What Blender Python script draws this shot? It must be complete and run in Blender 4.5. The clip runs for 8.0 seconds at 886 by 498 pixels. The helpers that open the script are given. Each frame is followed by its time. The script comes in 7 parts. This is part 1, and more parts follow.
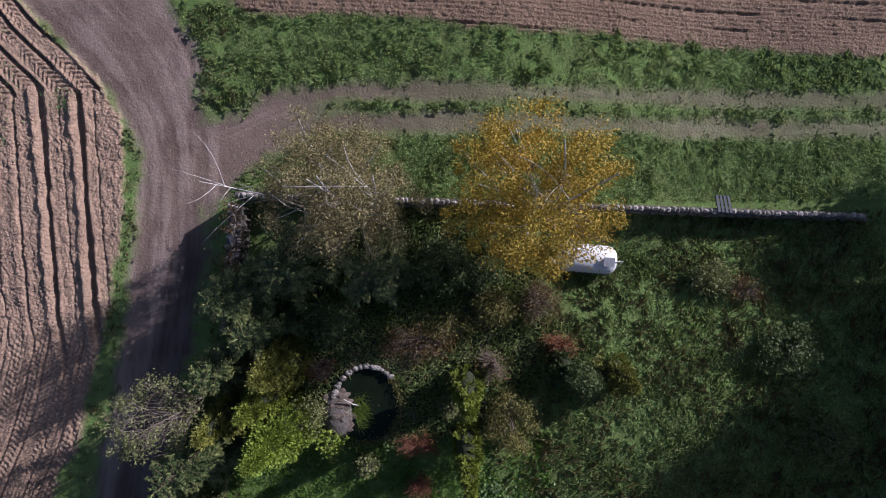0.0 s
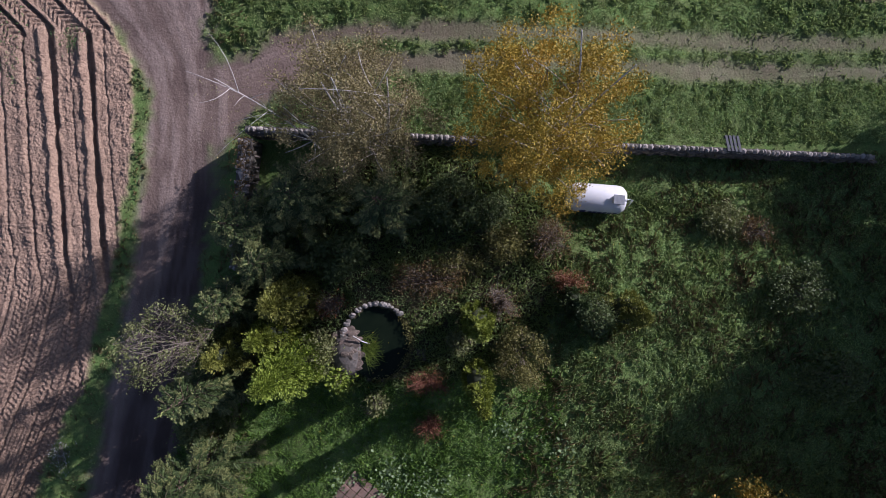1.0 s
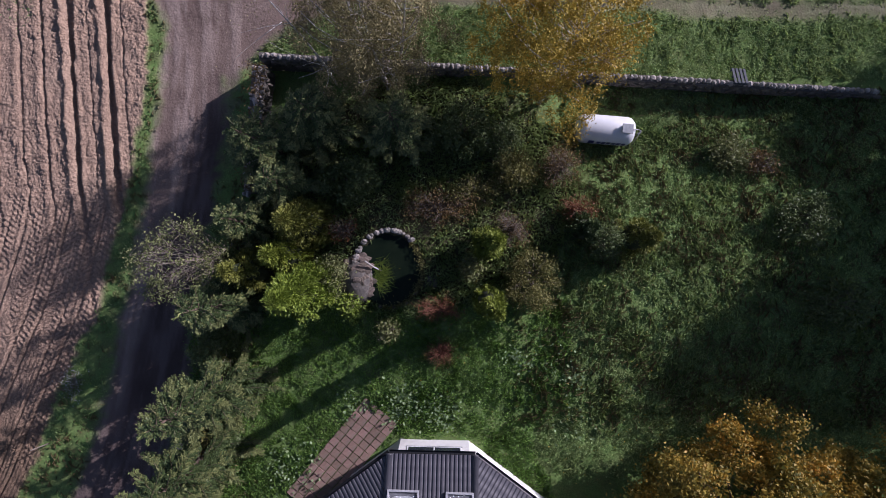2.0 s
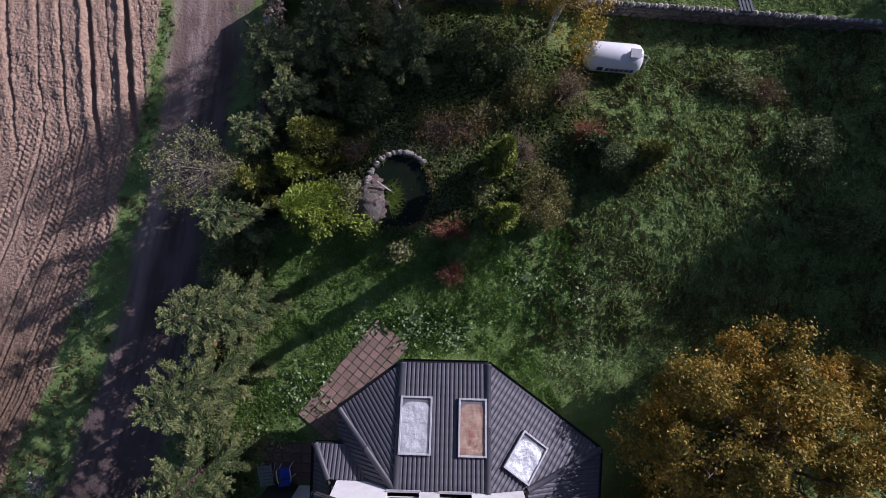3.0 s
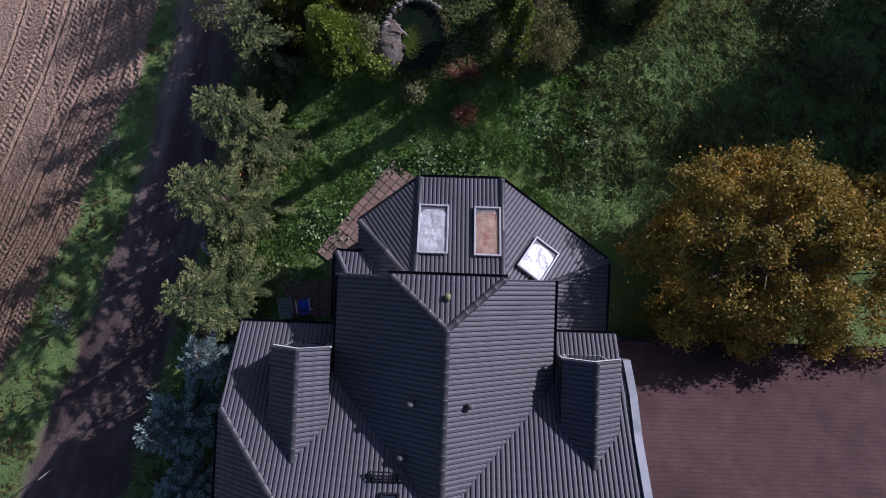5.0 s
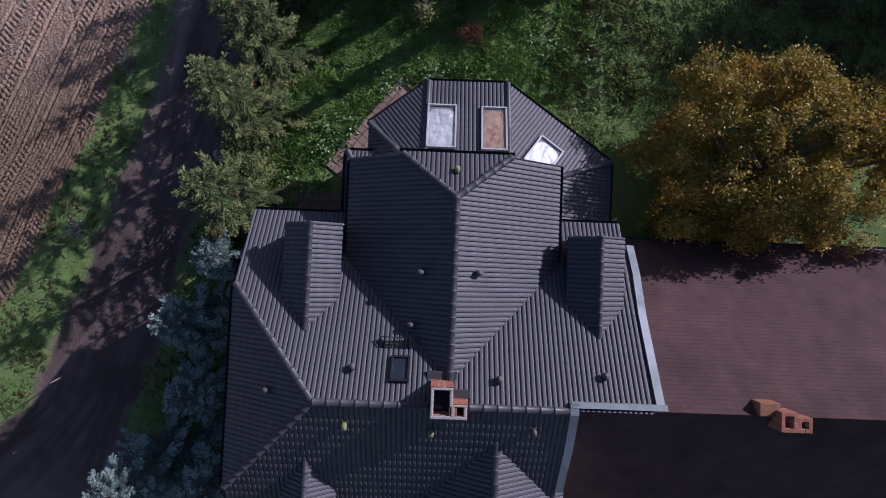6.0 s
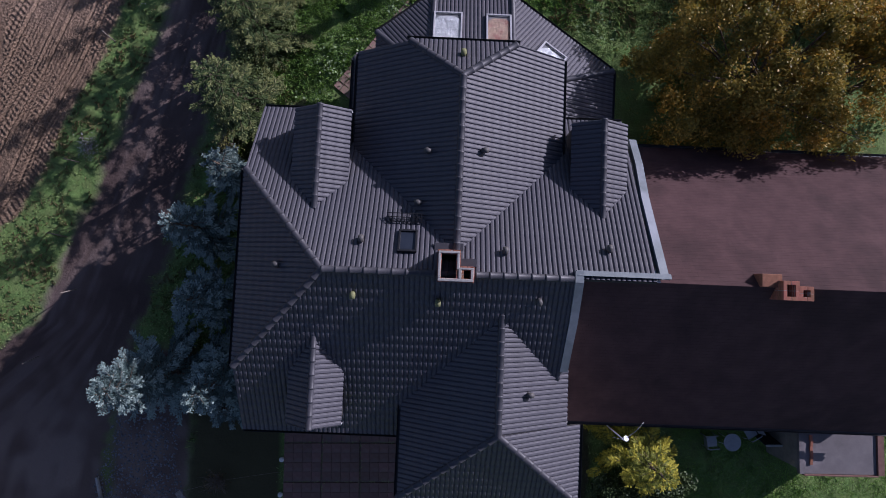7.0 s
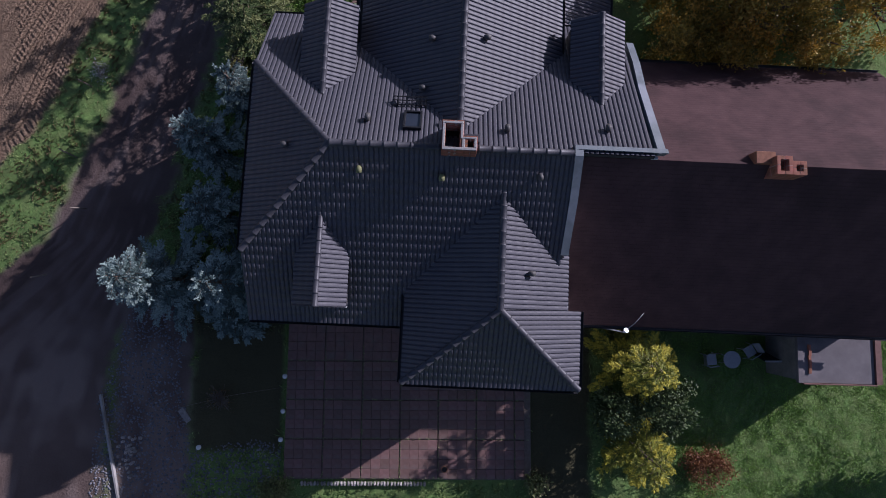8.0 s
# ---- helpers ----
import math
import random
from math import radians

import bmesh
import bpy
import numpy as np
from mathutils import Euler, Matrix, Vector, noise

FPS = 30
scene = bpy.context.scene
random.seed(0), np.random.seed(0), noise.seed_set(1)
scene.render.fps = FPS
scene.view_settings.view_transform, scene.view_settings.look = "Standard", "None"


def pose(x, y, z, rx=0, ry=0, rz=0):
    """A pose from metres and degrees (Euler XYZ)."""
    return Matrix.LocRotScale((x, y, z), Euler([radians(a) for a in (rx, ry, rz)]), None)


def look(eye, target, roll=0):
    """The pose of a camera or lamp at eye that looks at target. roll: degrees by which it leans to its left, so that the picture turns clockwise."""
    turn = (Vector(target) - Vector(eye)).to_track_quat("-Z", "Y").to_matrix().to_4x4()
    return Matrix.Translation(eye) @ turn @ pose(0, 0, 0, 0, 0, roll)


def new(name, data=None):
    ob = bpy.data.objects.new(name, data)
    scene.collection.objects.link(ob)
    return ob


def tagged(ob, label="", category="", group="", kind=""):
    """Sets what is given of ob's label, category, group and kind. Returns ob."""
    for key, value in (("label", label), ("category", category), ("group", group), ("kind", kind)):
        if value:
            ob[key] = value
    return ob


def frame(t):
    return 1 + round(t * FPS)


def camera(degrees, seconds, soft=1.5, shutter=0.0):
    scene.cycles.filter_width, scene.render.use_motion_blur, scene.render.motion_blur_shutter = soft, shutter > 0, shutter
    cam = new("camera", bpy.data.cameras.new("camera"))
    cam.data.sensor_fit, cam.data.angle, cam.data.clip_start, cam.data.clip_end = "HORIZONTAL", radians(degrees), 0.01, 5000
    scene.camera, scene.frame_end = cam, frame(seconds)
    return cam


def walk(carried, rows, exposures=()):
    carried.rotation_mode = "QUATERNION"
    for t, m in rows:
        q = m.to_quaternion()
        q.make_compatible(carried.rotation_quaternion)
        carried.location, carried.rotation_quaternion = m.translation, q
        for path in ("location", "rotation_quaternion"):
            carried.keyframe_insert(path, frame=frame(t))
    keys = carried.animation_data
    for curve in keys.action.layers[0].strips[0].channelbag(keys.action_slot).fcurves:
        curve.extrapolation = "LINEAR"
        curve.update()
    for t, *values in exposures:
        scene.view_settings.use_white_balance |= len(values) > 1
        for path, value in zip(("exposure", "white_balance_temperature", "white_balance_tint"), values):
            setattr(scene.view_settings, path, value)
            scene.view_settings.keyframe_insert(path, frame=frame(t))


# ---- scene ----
cam = camera(84.5, 8.0, 0.6)
PATH = [
    (0.0, 0.000, 0.000, 21.000, -1.488, 0.339, -0.275),
    (0.5, -0.177, -1.339, 20.995, -1.051, 0.329, -0.261),
    (1.0, -0.446, -2.935, 20.991, -0.635, 0.277, -0.280),
    (1.5, -0.676, -4.520, 21.097, -0.320, 0.266, -0.257),
    (3.0, -1.517, -9.656, 21.457, 0.335, -0.023, -0.183),
    (3.5, -1.719, -11.427, 21.617, 0.588, -0.075, -0.159),
    (4.0, -1.900, -13.359, 21.819, 0.783, -0.123, -0.119),
    (4.5, -2.070, -15.102, 22.021, 1.041, -0.215, -0.047),
    (6.0, -2.636, -21.453, 22.632, 2.355, -0.602, 0.264),
    (6.5, -2.742, -23.469, 22.663, 2.899, -0.549, 0.300),
    (7.0, -2.816, -25.736, 22.717, 3.523, -0.533, 0.350),
    (7.5, -2.886, -27.931, 22.782, 4.229, -0.573, 0.417),
    (8.0, -2.915, -30.237, 22.790, 5.497, -0.581, 0.508),
]
walk(cam, [(t, pose(*row)) for t, *row in PATH], [(0.0, 0.21, 5650, 26), (3.0, 0.19, 5600, 32), (6.5, 0.11, 5450, 30), (8.0, 0.09, 5500, 30)])

# ---- light ----
SUN_AZ, SUN_EL = 58.5, 21.5
world = bpy.data.worlds.new("world")
scene.world = world
world.use_nodes = True
wn = world.node_tree.nodes
sky = wn.new("ShaderNodeTexSky")
sky.sky_type, sky.sun_disc = "NISHITA", False
sky.sun_elevation, sky.sun_rotation = radians(SUN_EL), radians(SUN_AZ)
wn["Background"].inputs[1].default_value = 0.06
world.node_tree.links.new(sky.outputs[0], wn["Background"].inputs[0])
sun = new("sun", bpy.data.lights.new("sun", "SUN"))
sun.data.energy, sun.data.angle, sun.data.color = 4.6, radians(0.5), (1.0, 0.94, 0.86)
sun_way = Vector((math.cos(radians(SUN_EL)) * math.sin(radians(SUN_AZ)), math.cos(radians(SUN_EL)) * math.cos(radians(SUN_AZ)), math.sin(radians(SUN_EL))))
sun.matrix_world = look(sun_way * 60, (0, 0, 0))


# ---- materials ----
def ramp(nt, fac, stops):
    r = nt.nodes.new("ShaderNodeValToRGB")
    while len(r.color_ramp.elements) < len(stops):
        r.color_ramp.elements.new(0.5)
    for e, (p, c) in zip(r.color_ramp.elements, stops):
        e.position, e.color = p, (*c, 1)
    nt.links.new(fac, r.inputs[0])
    return r.outputs[0]


def noise_of(nt, scale, detail=4.0, rough=0.6, coord="Object"):
    tc = nt.nodes.new("ShaderNodeTexCoord")
    n = nt.nodes.new("ShaderNodeTexNoise")
    n.inputs["Scale"].default_value, n.inputs["Detail"].default_value, n.inputs["Roughness"].default_value = scale, detail, rough
    nt.links.new(tc.outputs[coord], n.inputs["Vector"])
    return n.outputs[0]


def mixed(nt, fac, a, b, mode="MIX"):
    m = nt.nodes.new("ShaderNodeMix")
    m.data_type, m.blend_type = "RGBA", mode
    for sock, v in ((0, fac), (6, a), (7, b)):
        if isinstance(v, (int, float)):
            m.inputs[sock].default_value = v
        elif isinstance(v, tuple):
            m.inputs[sock].default_value = (*v, 1)
        else:
            nt.links.new(v, m.inputs[sock])
    return m.outputs[2]


def material(name, dark, light, scale=3.0, rough=0.7, metal=0.0, bump=0.0, bump_scale=40.0, vary=0.0, per="object", stain=None, stain_scale=0.6, spec=0.5):
    """A surface of two tones at one scale, finer grain as relief, and stains at a second scale."""
    mat = bpy.data.materials.new(name)
    mat.use_nodes = True
    nt = mat.node_tree
    b = nt.nodes["Principled BSDF"]
    col = ramp(nt, noise_of(nt, scale), [(0.3, dark), (0.7, light)])
    if stain:
        col = mixed(nt, ramp(nt, noise_of(nt, stain_scale, 6.0), [(0.5, (0, 0, 0)), (0.68, (1, 1, 1))]), col, stain)
    if vary:
        if per == "object":
            r = nt.nodes.new("ShaderNodeObjectInfo").outputs["Random"]
        else:
            r = nt.nodes.new("ShaderNodeNewGeometry").outputs["Random Per Island"]
        hsv = nt.nodes.new("ShaderNodeHueSaturation")
        mr = nt.nodes.new("ShaderNodeMapRange")
        mr.inputs[3].default_value, mr.inputs[4].default_value = 1 - vary, 1 + vary
        nt.links.new(r, mr.inputs[0])
        nt.links.new(mr.outputs[0], hsv.inputs["Value"])
        mh = nt.nodes.new("ShaderNodeMapRange")
        mh.inputs[3].default_value, mh.inputs[4].default_value = 0.5 + vary * 0.05, 0.5 - vary * 0.05
        nt.links.new(r, mh.inputs[0])
        nt.links.new(mh.outputs[0], hsv.inputs["Hue"])
        nt.links.new(col, hsv.inputs["Color"])
        col = hsv.outputs[0]
    nt.links.new(col, b.inputs["Base Color"])
    b.inputs["Roughness"].default_value, b.inputs["Metallic"].default_value = rough, metal
    b.inputs["Specular IOR Level"].default_value = spec
    if bump:
        bp = nt.nodes.new("ShaderNodeBump")
        bp.inputs["Strength"].default_value, bp.inputs["Distance"].default_value = 1.0, bump
        nt.links.new(noise_of(nt, bump_scale, 5.0), bp.inputs["Height"])
        nt.links.new(bp.outputs[0], b.inputs["Normal"])
    return mat


def leafy(name, dark, light, vary=0.35, rough=0.55, through_light=0.25, spec=0.3, patch=0.9, tint=None, tint_scale=0.5):
    """Leaves: colour from leaf to leaf and from clump to clump, a little light coming through."""
    mat = bpy.data.materials.new(name)
    mat.use_nodes = True
    nt = mat.node_tree
    b = nt.nodes["Principled BSDF"]
    isl = nt.nodes.new("ShaderNodeNewGeometry").outputs["Random Per Island"]
    col = mixed(nt, isl, dark, light)
    col2 = mixed(nt, ramp(nt, noise_of(nt, patch, 3.0), [(0.35, (0, 0, 0)), (0.65, (1, 1, 1))]), col, light)
    fin = mixed(nt, 0.5, col, col2)
    if tint:
        turned = ramp(nt, noise_of(nt, tint_scale, 5.0, 0.65), [(0.46, (0, 0, 0)), (0.66, (1, 1, 1))])
        fin = mixed(nt, mixed(nt, 0.75, (0, 0, 0), turned), fin, mixed(nt, isl, fin, tint))
    nt.links.new(fin, b.inputs["Base Color"])
    b.inputs["Roughness"].default_value = rough
    b.inputs["Specular IOR Level"].default_value = spec
    tr = nt.nodes.new("ShaderNodeBsdfTranslucent")
    nt.links.new(fin, tr.inputs[0])
    ms = nt.nodes.new("ShaderNodeMixShader")
    ms.inputs[0].default_value = through_light
    nt.links.new(b.outputs[0], ms.inputs[1])
    nt.links.new(tr.outputs[0], ms.inputs[2])
    nt.links.new(ms.outputs[0], nt.nodes["Material Output"].inputs[0])
    return mat


M_ROOF = material("anthracite_metal_tile", (0.069, 0.067, 0.079), (0.081, 0.078, 0.091), 1.7, 0.58, 0.0, 0.0008, 160.0, stain=(0.078, 0.075, 0.084), stain_scale=0.5, spec=0.5)
M_RIDGE = material("anthracite_ridge_metal", (0.044, 0.044, 0.052), (0.060, 0.059, 0.067), 8.0, 0.5, 0.0, 0.0006, 120.0, vary=0.12)
M_DECK = material("dark_roof_timber", (0.03, 0.028, 0.027), (0.05, 0.045, 0.042), 8.0, 0.8)
M_GUTTER = material("dark_gutter_metal", (0.015, 0.015, 0.017), (0.028, 0.028, 0.03), 9.0, 0.4, 0.3)
M_WALL = material("white_render_wall", (0.70, 0.69, 0.66), (0.80, 0.79, 0.77), 4.0, 0.85, 0.0, 0.002, 200.0, stain=(0.6, 0.58, 0.55))
M_FLASH = material("pale_zinc_flashing", (0.13, 0.155, 0.165), (0.19, 0.215, 0.225), 3.0, 0.55, 0.1, 0.001, 60.0, stain=(0.26, 0.28, 0.31))
M_BRICK = material("orange_clay_brick", (0.24, 0.085, 0.05), (0.36, 0.14, 0.08), 9.0, 0.85, 0.0, 0.003, 120.0, vary=0.25)
M_MORTAR = material("grey_mortar", (0.30, 0.28, 0.26), (0.42, 0.40, 0.37), 12.0, 0.95, 0.0, 0.004, 90.0)
M_SOOT = material("sooty_flue", (0.008, 0.007, 0.007), (0.02, 0.018, 0.016), 8.0, 0.95)
M_CONCRETE = material("weathered_concrete", (0.30, 0.29, 0.27), (0.42, 0.40, 0.38), 3.0, 0.9, 0.0, 0.003, 70.0, stain=(0.22, 0.21, 0.19))
M_WHITE = material("white_painted_metal", (0.72, 0.73, 0.74), (0.82, 0.82, 0.82), 2.0, 0.35, 0.0, 0.0005, 30.0)
# white plastic turned grey: dirt plus the shade it stands in
M_DULLPLASTIC = material("dirty_shaded_plastic", (0.30, 0.31, 0.33), (0.40, 0.41, 0.43), 4.0, 0.5)
M_WHITEPLASTIC = material("white_plastic", (0.70, 0.70, 0.71), (0.80, 0.80, 0.80), 4.0, 0.4)
# brown mossy stone, also the darkened tone for shaded wall faces
M_STONEDULL = material("mossy_stone_and_face_shade", (0.09, 0.078, 0.064), (0.20, 0.168, 0.138), 6.0, 0.9, 0.0, 0.012, 30.0, vary=0.3, stain=(0.07, 0.08, 0.04), stain_scale=2.5)
M_ROCK = material("flat_brown_stone", (0.12, 0.092, 0.07), (0.25, 0.195, 0.155), 5.0, 0.85, 0.0, 0.014, 26.0, vary=0.3, stain=(0.12, 0.10, 0.08), stain_scale=3.0)
M_OLDPALLET = material("dark_grey_pallet_wood", (0.055, 0.06, 0.07), (0.12, 0.125, 0.14), 9.0, 0.9, 0.0, 0.003, 60.0)
M_STONE = material("grey_field_stone", (0.22, 0.20, 0.175), (0.46, 0.42, 0.375), 5.0, 0.85, 0.0, 0.012, 30.0, vary=0.35, stain=(0.18, 0.16, 0.14), stain_scale=3.0)
M_PAVER = material("red_concrete_paver", (0.15, 0.085, 0.07), (0.22, 0.125, 0.105), 4.0, 0.85, 0.0, 0.003, 90.0, vary=0.16, stain=(0.17, 0.13, 0.11), stain_scale=1.2)
M_PATH = material("worn_pinkish_slab", (0.225, 0.145, 0.108), (0.36, 0.245, 0.19), 4.0, 0.85, 0.0, 0.004, 90.0, vary=0.2, stain=(0.20, 0.16, 0.12), stain_scale=1.6)
M_BARK = material("brown_bark", (0.07, 0.05, 0.035), (0.16, 0.115, 0.08), 14.0, 0.95, 0.0, 0.01, 40.0)
M_BIRCHBARK = material("white_birch_bark", (0.45, 0.43, 0.40), (0.74, 0.72, 0.68), 5.0, 0.75, 0.0, 0.004, 40.0, stain=(0.08, 0.07, 0.06), stain_scale=9.0)
M_TWIG = material("grey_brown_twigs", (0.14, 0.11, 0.085), (0.26, 0.22, 0.18), 12.0, 0.9)
M_REDTWIG = material("rusty_red_twigs", (0.15, 0.06, 0.035), (0.29, 0.13, 0.075), 8.0, 0.85)
M_WATER = material("dark_pond_water", (0.007, 0.013, 0.007), (0.012, 0.019, 0.010), 1.5, 0.15, 0.0, 0.002, 6.0, spec=0.15)
M_BLUE = material("blue_plastic", (0.03, 0.07, 0.45), (0.05, 0.10, 0.58), 6.0, 0.4)
M_LETTER = material("navy_lettering", (0.03, 0.04, 0.14), (0.04, 0.05, 0.18), 6.0, 0.5)
M_GREYMETAL = material("grey_galvanised_metal", (0.34, 0.35, 0.36), (0.48, 0.49, 0.50), 7.0, 0.45, 0.6)
M_PALLET = material("weathered_pallet_wood", (0.22, 0.19, 0.17), (0.36, 0.33, 0.31), 9.0, 0.9, 0.0, 0.003, 60.0)
M_GLASSDARK = material("dark_window_glass", (0.02, 0.025, 0.035), (0.03, 0.036, 0.05), 2.0, 0.05, 0.0)
M_REVEAL = material("grey_window_lining", (0.09, 0.09, 0.10), (0.13, 0.13, 0.14), 6.0, 0.6, 0.0, 0.002, 40.0)
M_FOIL = material("crinkled_silver_foil", (0.30, 0.31, 0.32), (0.46, 0.47, 0.48), 2.0, 0.5, 0.25, 0.08, 1.9)
M_BLIND = material("stained_pink_blind", (0.19, 0.12, 0.085), (0.31, 0.22, 0.16), 5.0, 0.8, 0.0, 0.02, 12.0, stain=(0.17, 0.05, 0.04), stain_scale=2.6)
M_FRAME = material("grey_window_frame", (0.34, 0.34, 0.35), (0.48, 0.48, 0.49), 8.0, 0.5)

L_BIRCHYELLOW = leafy("yellow_birch_leaves", (0.14, 0.12, 0.02), (0.52, 0.38, 0.05), tint=(0.55, 0.30, 0.04), tint_scale=0.5)
L_BIRCHOLIVE = leafy("olive_birch_leaves", (0.09, 0.08, 0.035), (0.36, 0.31, 0.14))
L_MAPLE = leafy("orange_and_green_maple_leaves", (0.075, 0.105, 0.025), (0.44, 0.31, 0.05), patch=0.7, tint=(0.72, 0.34, 0.035), tint_scale=0.42)
L_SPRUCE = leafy("green_spruce_needles", (0.02, 0.042, 0.016), (0.10, 0.14, 0.045), through_light=0.05)
L_SPRUCETIP = leafy("yellowish_spruce_shoots", (0.06, 0.085, 0.03), (0.23, 0.25, 0.085), through_light=0.05)
L_BLUESPRUCE = leafy("blue_spruce_needles", (0.03, 0.055, 0.052), (0.15, 0.21, 0.19), through_light=0.05)
L_BLUETIP = leafy("pale_blue_spruce_shoots", (0.10, 0.15, 0.14), (0.34, 0.43, 0.38), through_light=0.05)
L_THUJA = leafy("yellow_green_thuja_scales", (0.04, 0.065, 0.010), (0.25, 0.30, 0.04), through_light=0.1)
L_CYPRESS = leafy("golden_cypress_scales", (0.06, 0.11, 0.014), (0.28, 0.36, 0.05), through_light=0.1)
L_OLIVECON = leafy("olive_conifer_scales", (0.06, 0.075, 0.014), (0.28, 0.29, 0.06), through_light=0.1)
L_DEEPGREEN = leafy("deep_green_leaves", (0.045, 0.065, 0.022), (0.15, 0.20, 0.07))
L_GOLD = leafy("golden_plume_needles", (0.06, 0.09, 0.015), (0.30, 0.31, 0.04), through_light=0.1, patch=1.4)
L_GOLDTIP = leafy("bright_golden_shoots", (0.22, 0.22, 0.02), (0.62, 0.53, 0.05), through_light=0.1, patch=1.4)
M_DARKCORE = material("dark_crown_core", (0.018, 0.026, 0.010), (0.04, 0.05, 0.018), 6.0, 0.95)
L_BROWN = leafy("brown_autumn_leaves", (0.07, 0.046, 0.018), (0.24, 0.155, 0.055))
L_RED = leafy("rust_red_leaves", (0.11, 0.045, 0.015), (0.29, 0.13, 0.05))
L_OLIVE = leafy("olive_bush_leaves", (0.065, 0.07, 0.02), (0.25, 0.235, 0.07))
L_PALE = leafy("pale_green_leaves", (0.08, 0.10, 0.03), (0.28, 0.30, 0.12))
L_GRASS = leafy("meadow_grass_blades", (0.15, 0.23, 0.085), (0.48, 0.59, 0.21), through_light=0.4, patch=0.5)
L_LAWN = leafy("lush_lawn_blades", (0.11, 0.22, 0.04), (0.31, 0.50, 0.10), through_light=0.4, patch=0.6)
L_DRY = leafy("dry_straw_blades", (0.16, 0.12, 0.05), (0.30, 0.24, 0.11), through_light=0.15)
L_FLOWER = leafy("white_flower_heads", (0.30, 0.31, 0.28), (0.68, 0.68, 0.66))
L_HERB = leafy("meadow_herb_leaves", (0.10, 0.19, 0.075), (0.41, 0.53, 0.21), rough=0.7, through_light=0.4, spec=0.15)
L_WEED = leafy("broad_weed_leaves", (0.06, 0.13, 0.04), (0.16, 0.27, 0.09), rough=0.75, spec=0.1)


# ---- mesh helpers ----
def mesh_np(name, verts, faces, mat=None, smooth=False):
    """A mesh from arrays: verts (n, 3), faces (m, k)."""
    verts, faces = np.asarray(verts, dtype=np.float32), np.asarray(faces, dtype=np.int32)
    me = bpy.data.meshes.new(name)
    k = faces.shape[1]
    me.vertices.add(len(verts))
    me.vertices.foreach_set("co", verts.ravel())
    me.loops.add(faces.size)
    me.loops.foreach_set("vertex_index", faces.ravel())
    me.polygons.add(len(faces))
    me.polygons.foreach_set("loop_start", np.arange(0, faces.size, k, dtype=np.int32))
    if smooth:
        me.polygons.foreach_set("use_smooth", np.ones(len(faces), dtype=bool))
    me.update(calc_edges=True)
    if mat:
        me.materials.append(mat)
    return me


def part(name, data, mat=None, parent=None, label=""):
    """Links a bmesh or a mesh as one object under a thing or a part."""
    if isinstance(data, bmesh.types.BMesh):
        me = bpy.data.meshes.new(name)
        data.normal_update()
        data.to_mesh(me)
        data.free()
    else:
        me = data
    if mat and not me.materials:
        me.materials.append(mat)
    ob = new(name, me)
    ob.parent = parent
    return tagged(ob, label)


def empty(name, m=None):
    ob = new(name)
    ob.empty_display_size = 0.2
    if m is not None:
        ob.matrix_basis = m
    return ob


def add_box(bm, lo, hi, bevel=0.0, m=None):
    r = bmesh.ops.create_cube(bm, size=1.0)
    vs = r["verts"]
    c = (Vector(lo) + Vector(hi)) / 2
    s = Vector(hi) - Vector(lo)
    for v in vs:
        v.co = Vector((v.co.x * s.x, v.co.y * s.y, v.co.z * s.z)) + c
    if bevel:
        es = list({e for v in vs for e in v.link_edges})
        r2 = bmesh.ops.bevel(bm, geom=es, offset=bevel, segments=1, affect="EDGES")
        vs = list({v for f in r2["faces"] for v in f.verts} | {v for v in vs if v.is_valid})
    if m is not None:
        bmesh.ops.transform(bm, matrix=m, verts=vs)
    return vs


def boxed(lo, hi, bevel=0.0, m=None):
    bm = bmesh.new()
    add_box(bm, lo, hi, bevel, m)
    return bm


def tube(bm, pts, radii, sides=8, caps=True):
    """A round tapered tube along points."""
    pts = [Vector(p) for p in pts]
    if isinstance(radii, (int, float)):
        radii = [radii] * len(pts)
    rings = []
    for i, p in enumerate(pts):
        d = (pts[min(i + 1, len(pts) - 1)] - pts[max(i - 1, 0)]).normalized()
        a = d.cross(Vector((0, 0, 1)) if abs(d.z) < 0.9 else Vector((1, 0, 0))).normalized()
        b = d.cross(a)
        rings.append([bm.verts.new(p + (a * math.cos(2 * math.pi * k / sides) + b * math.sin(2 * math.pi * k / sides)) * radii[i]) for k in range(sides)])
    for r0, r1 in zip(rings, rings[1:]):
        for k in range(sides):
            bm.faces.new((r0[k], r0[(k + 1) % sides], r1[(k + 1) % sides], r1[k])).smooth = True
    if caps:
        bm.faces.new(rings[0][::-1])
        bm.faces.new(rings[-1])


def smooth01(t):
    t = np.clip(t, 0, 1)
    return t * t * (3 - 2 * t)


_rs = np.random.RandomState(7)
_lattice = _rs.rand(128, 128)


def vnoise(x, y, scale, seed=0):
    """Smooth value noise in 0 to 1 over arrays."""
    x, y = np.asarray(x, float) * scale + seed * 17.3, np.asarray(y, float) * scale + seed * 9.1
    xi, yi = np.floor(x).astype(int), np.floor(y).astype(int)
    fx, fy = smooth01(x - xi), smooth01(y - yi)
    g = lambda a, b: _lattice[a % 128, b % 128]
    return (g(xi, yi) * (1 - fx) + g(xi + 1, yi) * fx) * (1 - fy) + (g(xi, yi + 1) * (1 - fx) + g(xi + 1, yi + 1) * fx) * fy


def fbm(x, y, scale, seed=0, n=3):
    return sum(vnoise(x, y, scale * 2 ** k, seed + k) * 0.5 ** k for k in range(n)) / sum(0.5 ** k for k in range(n))


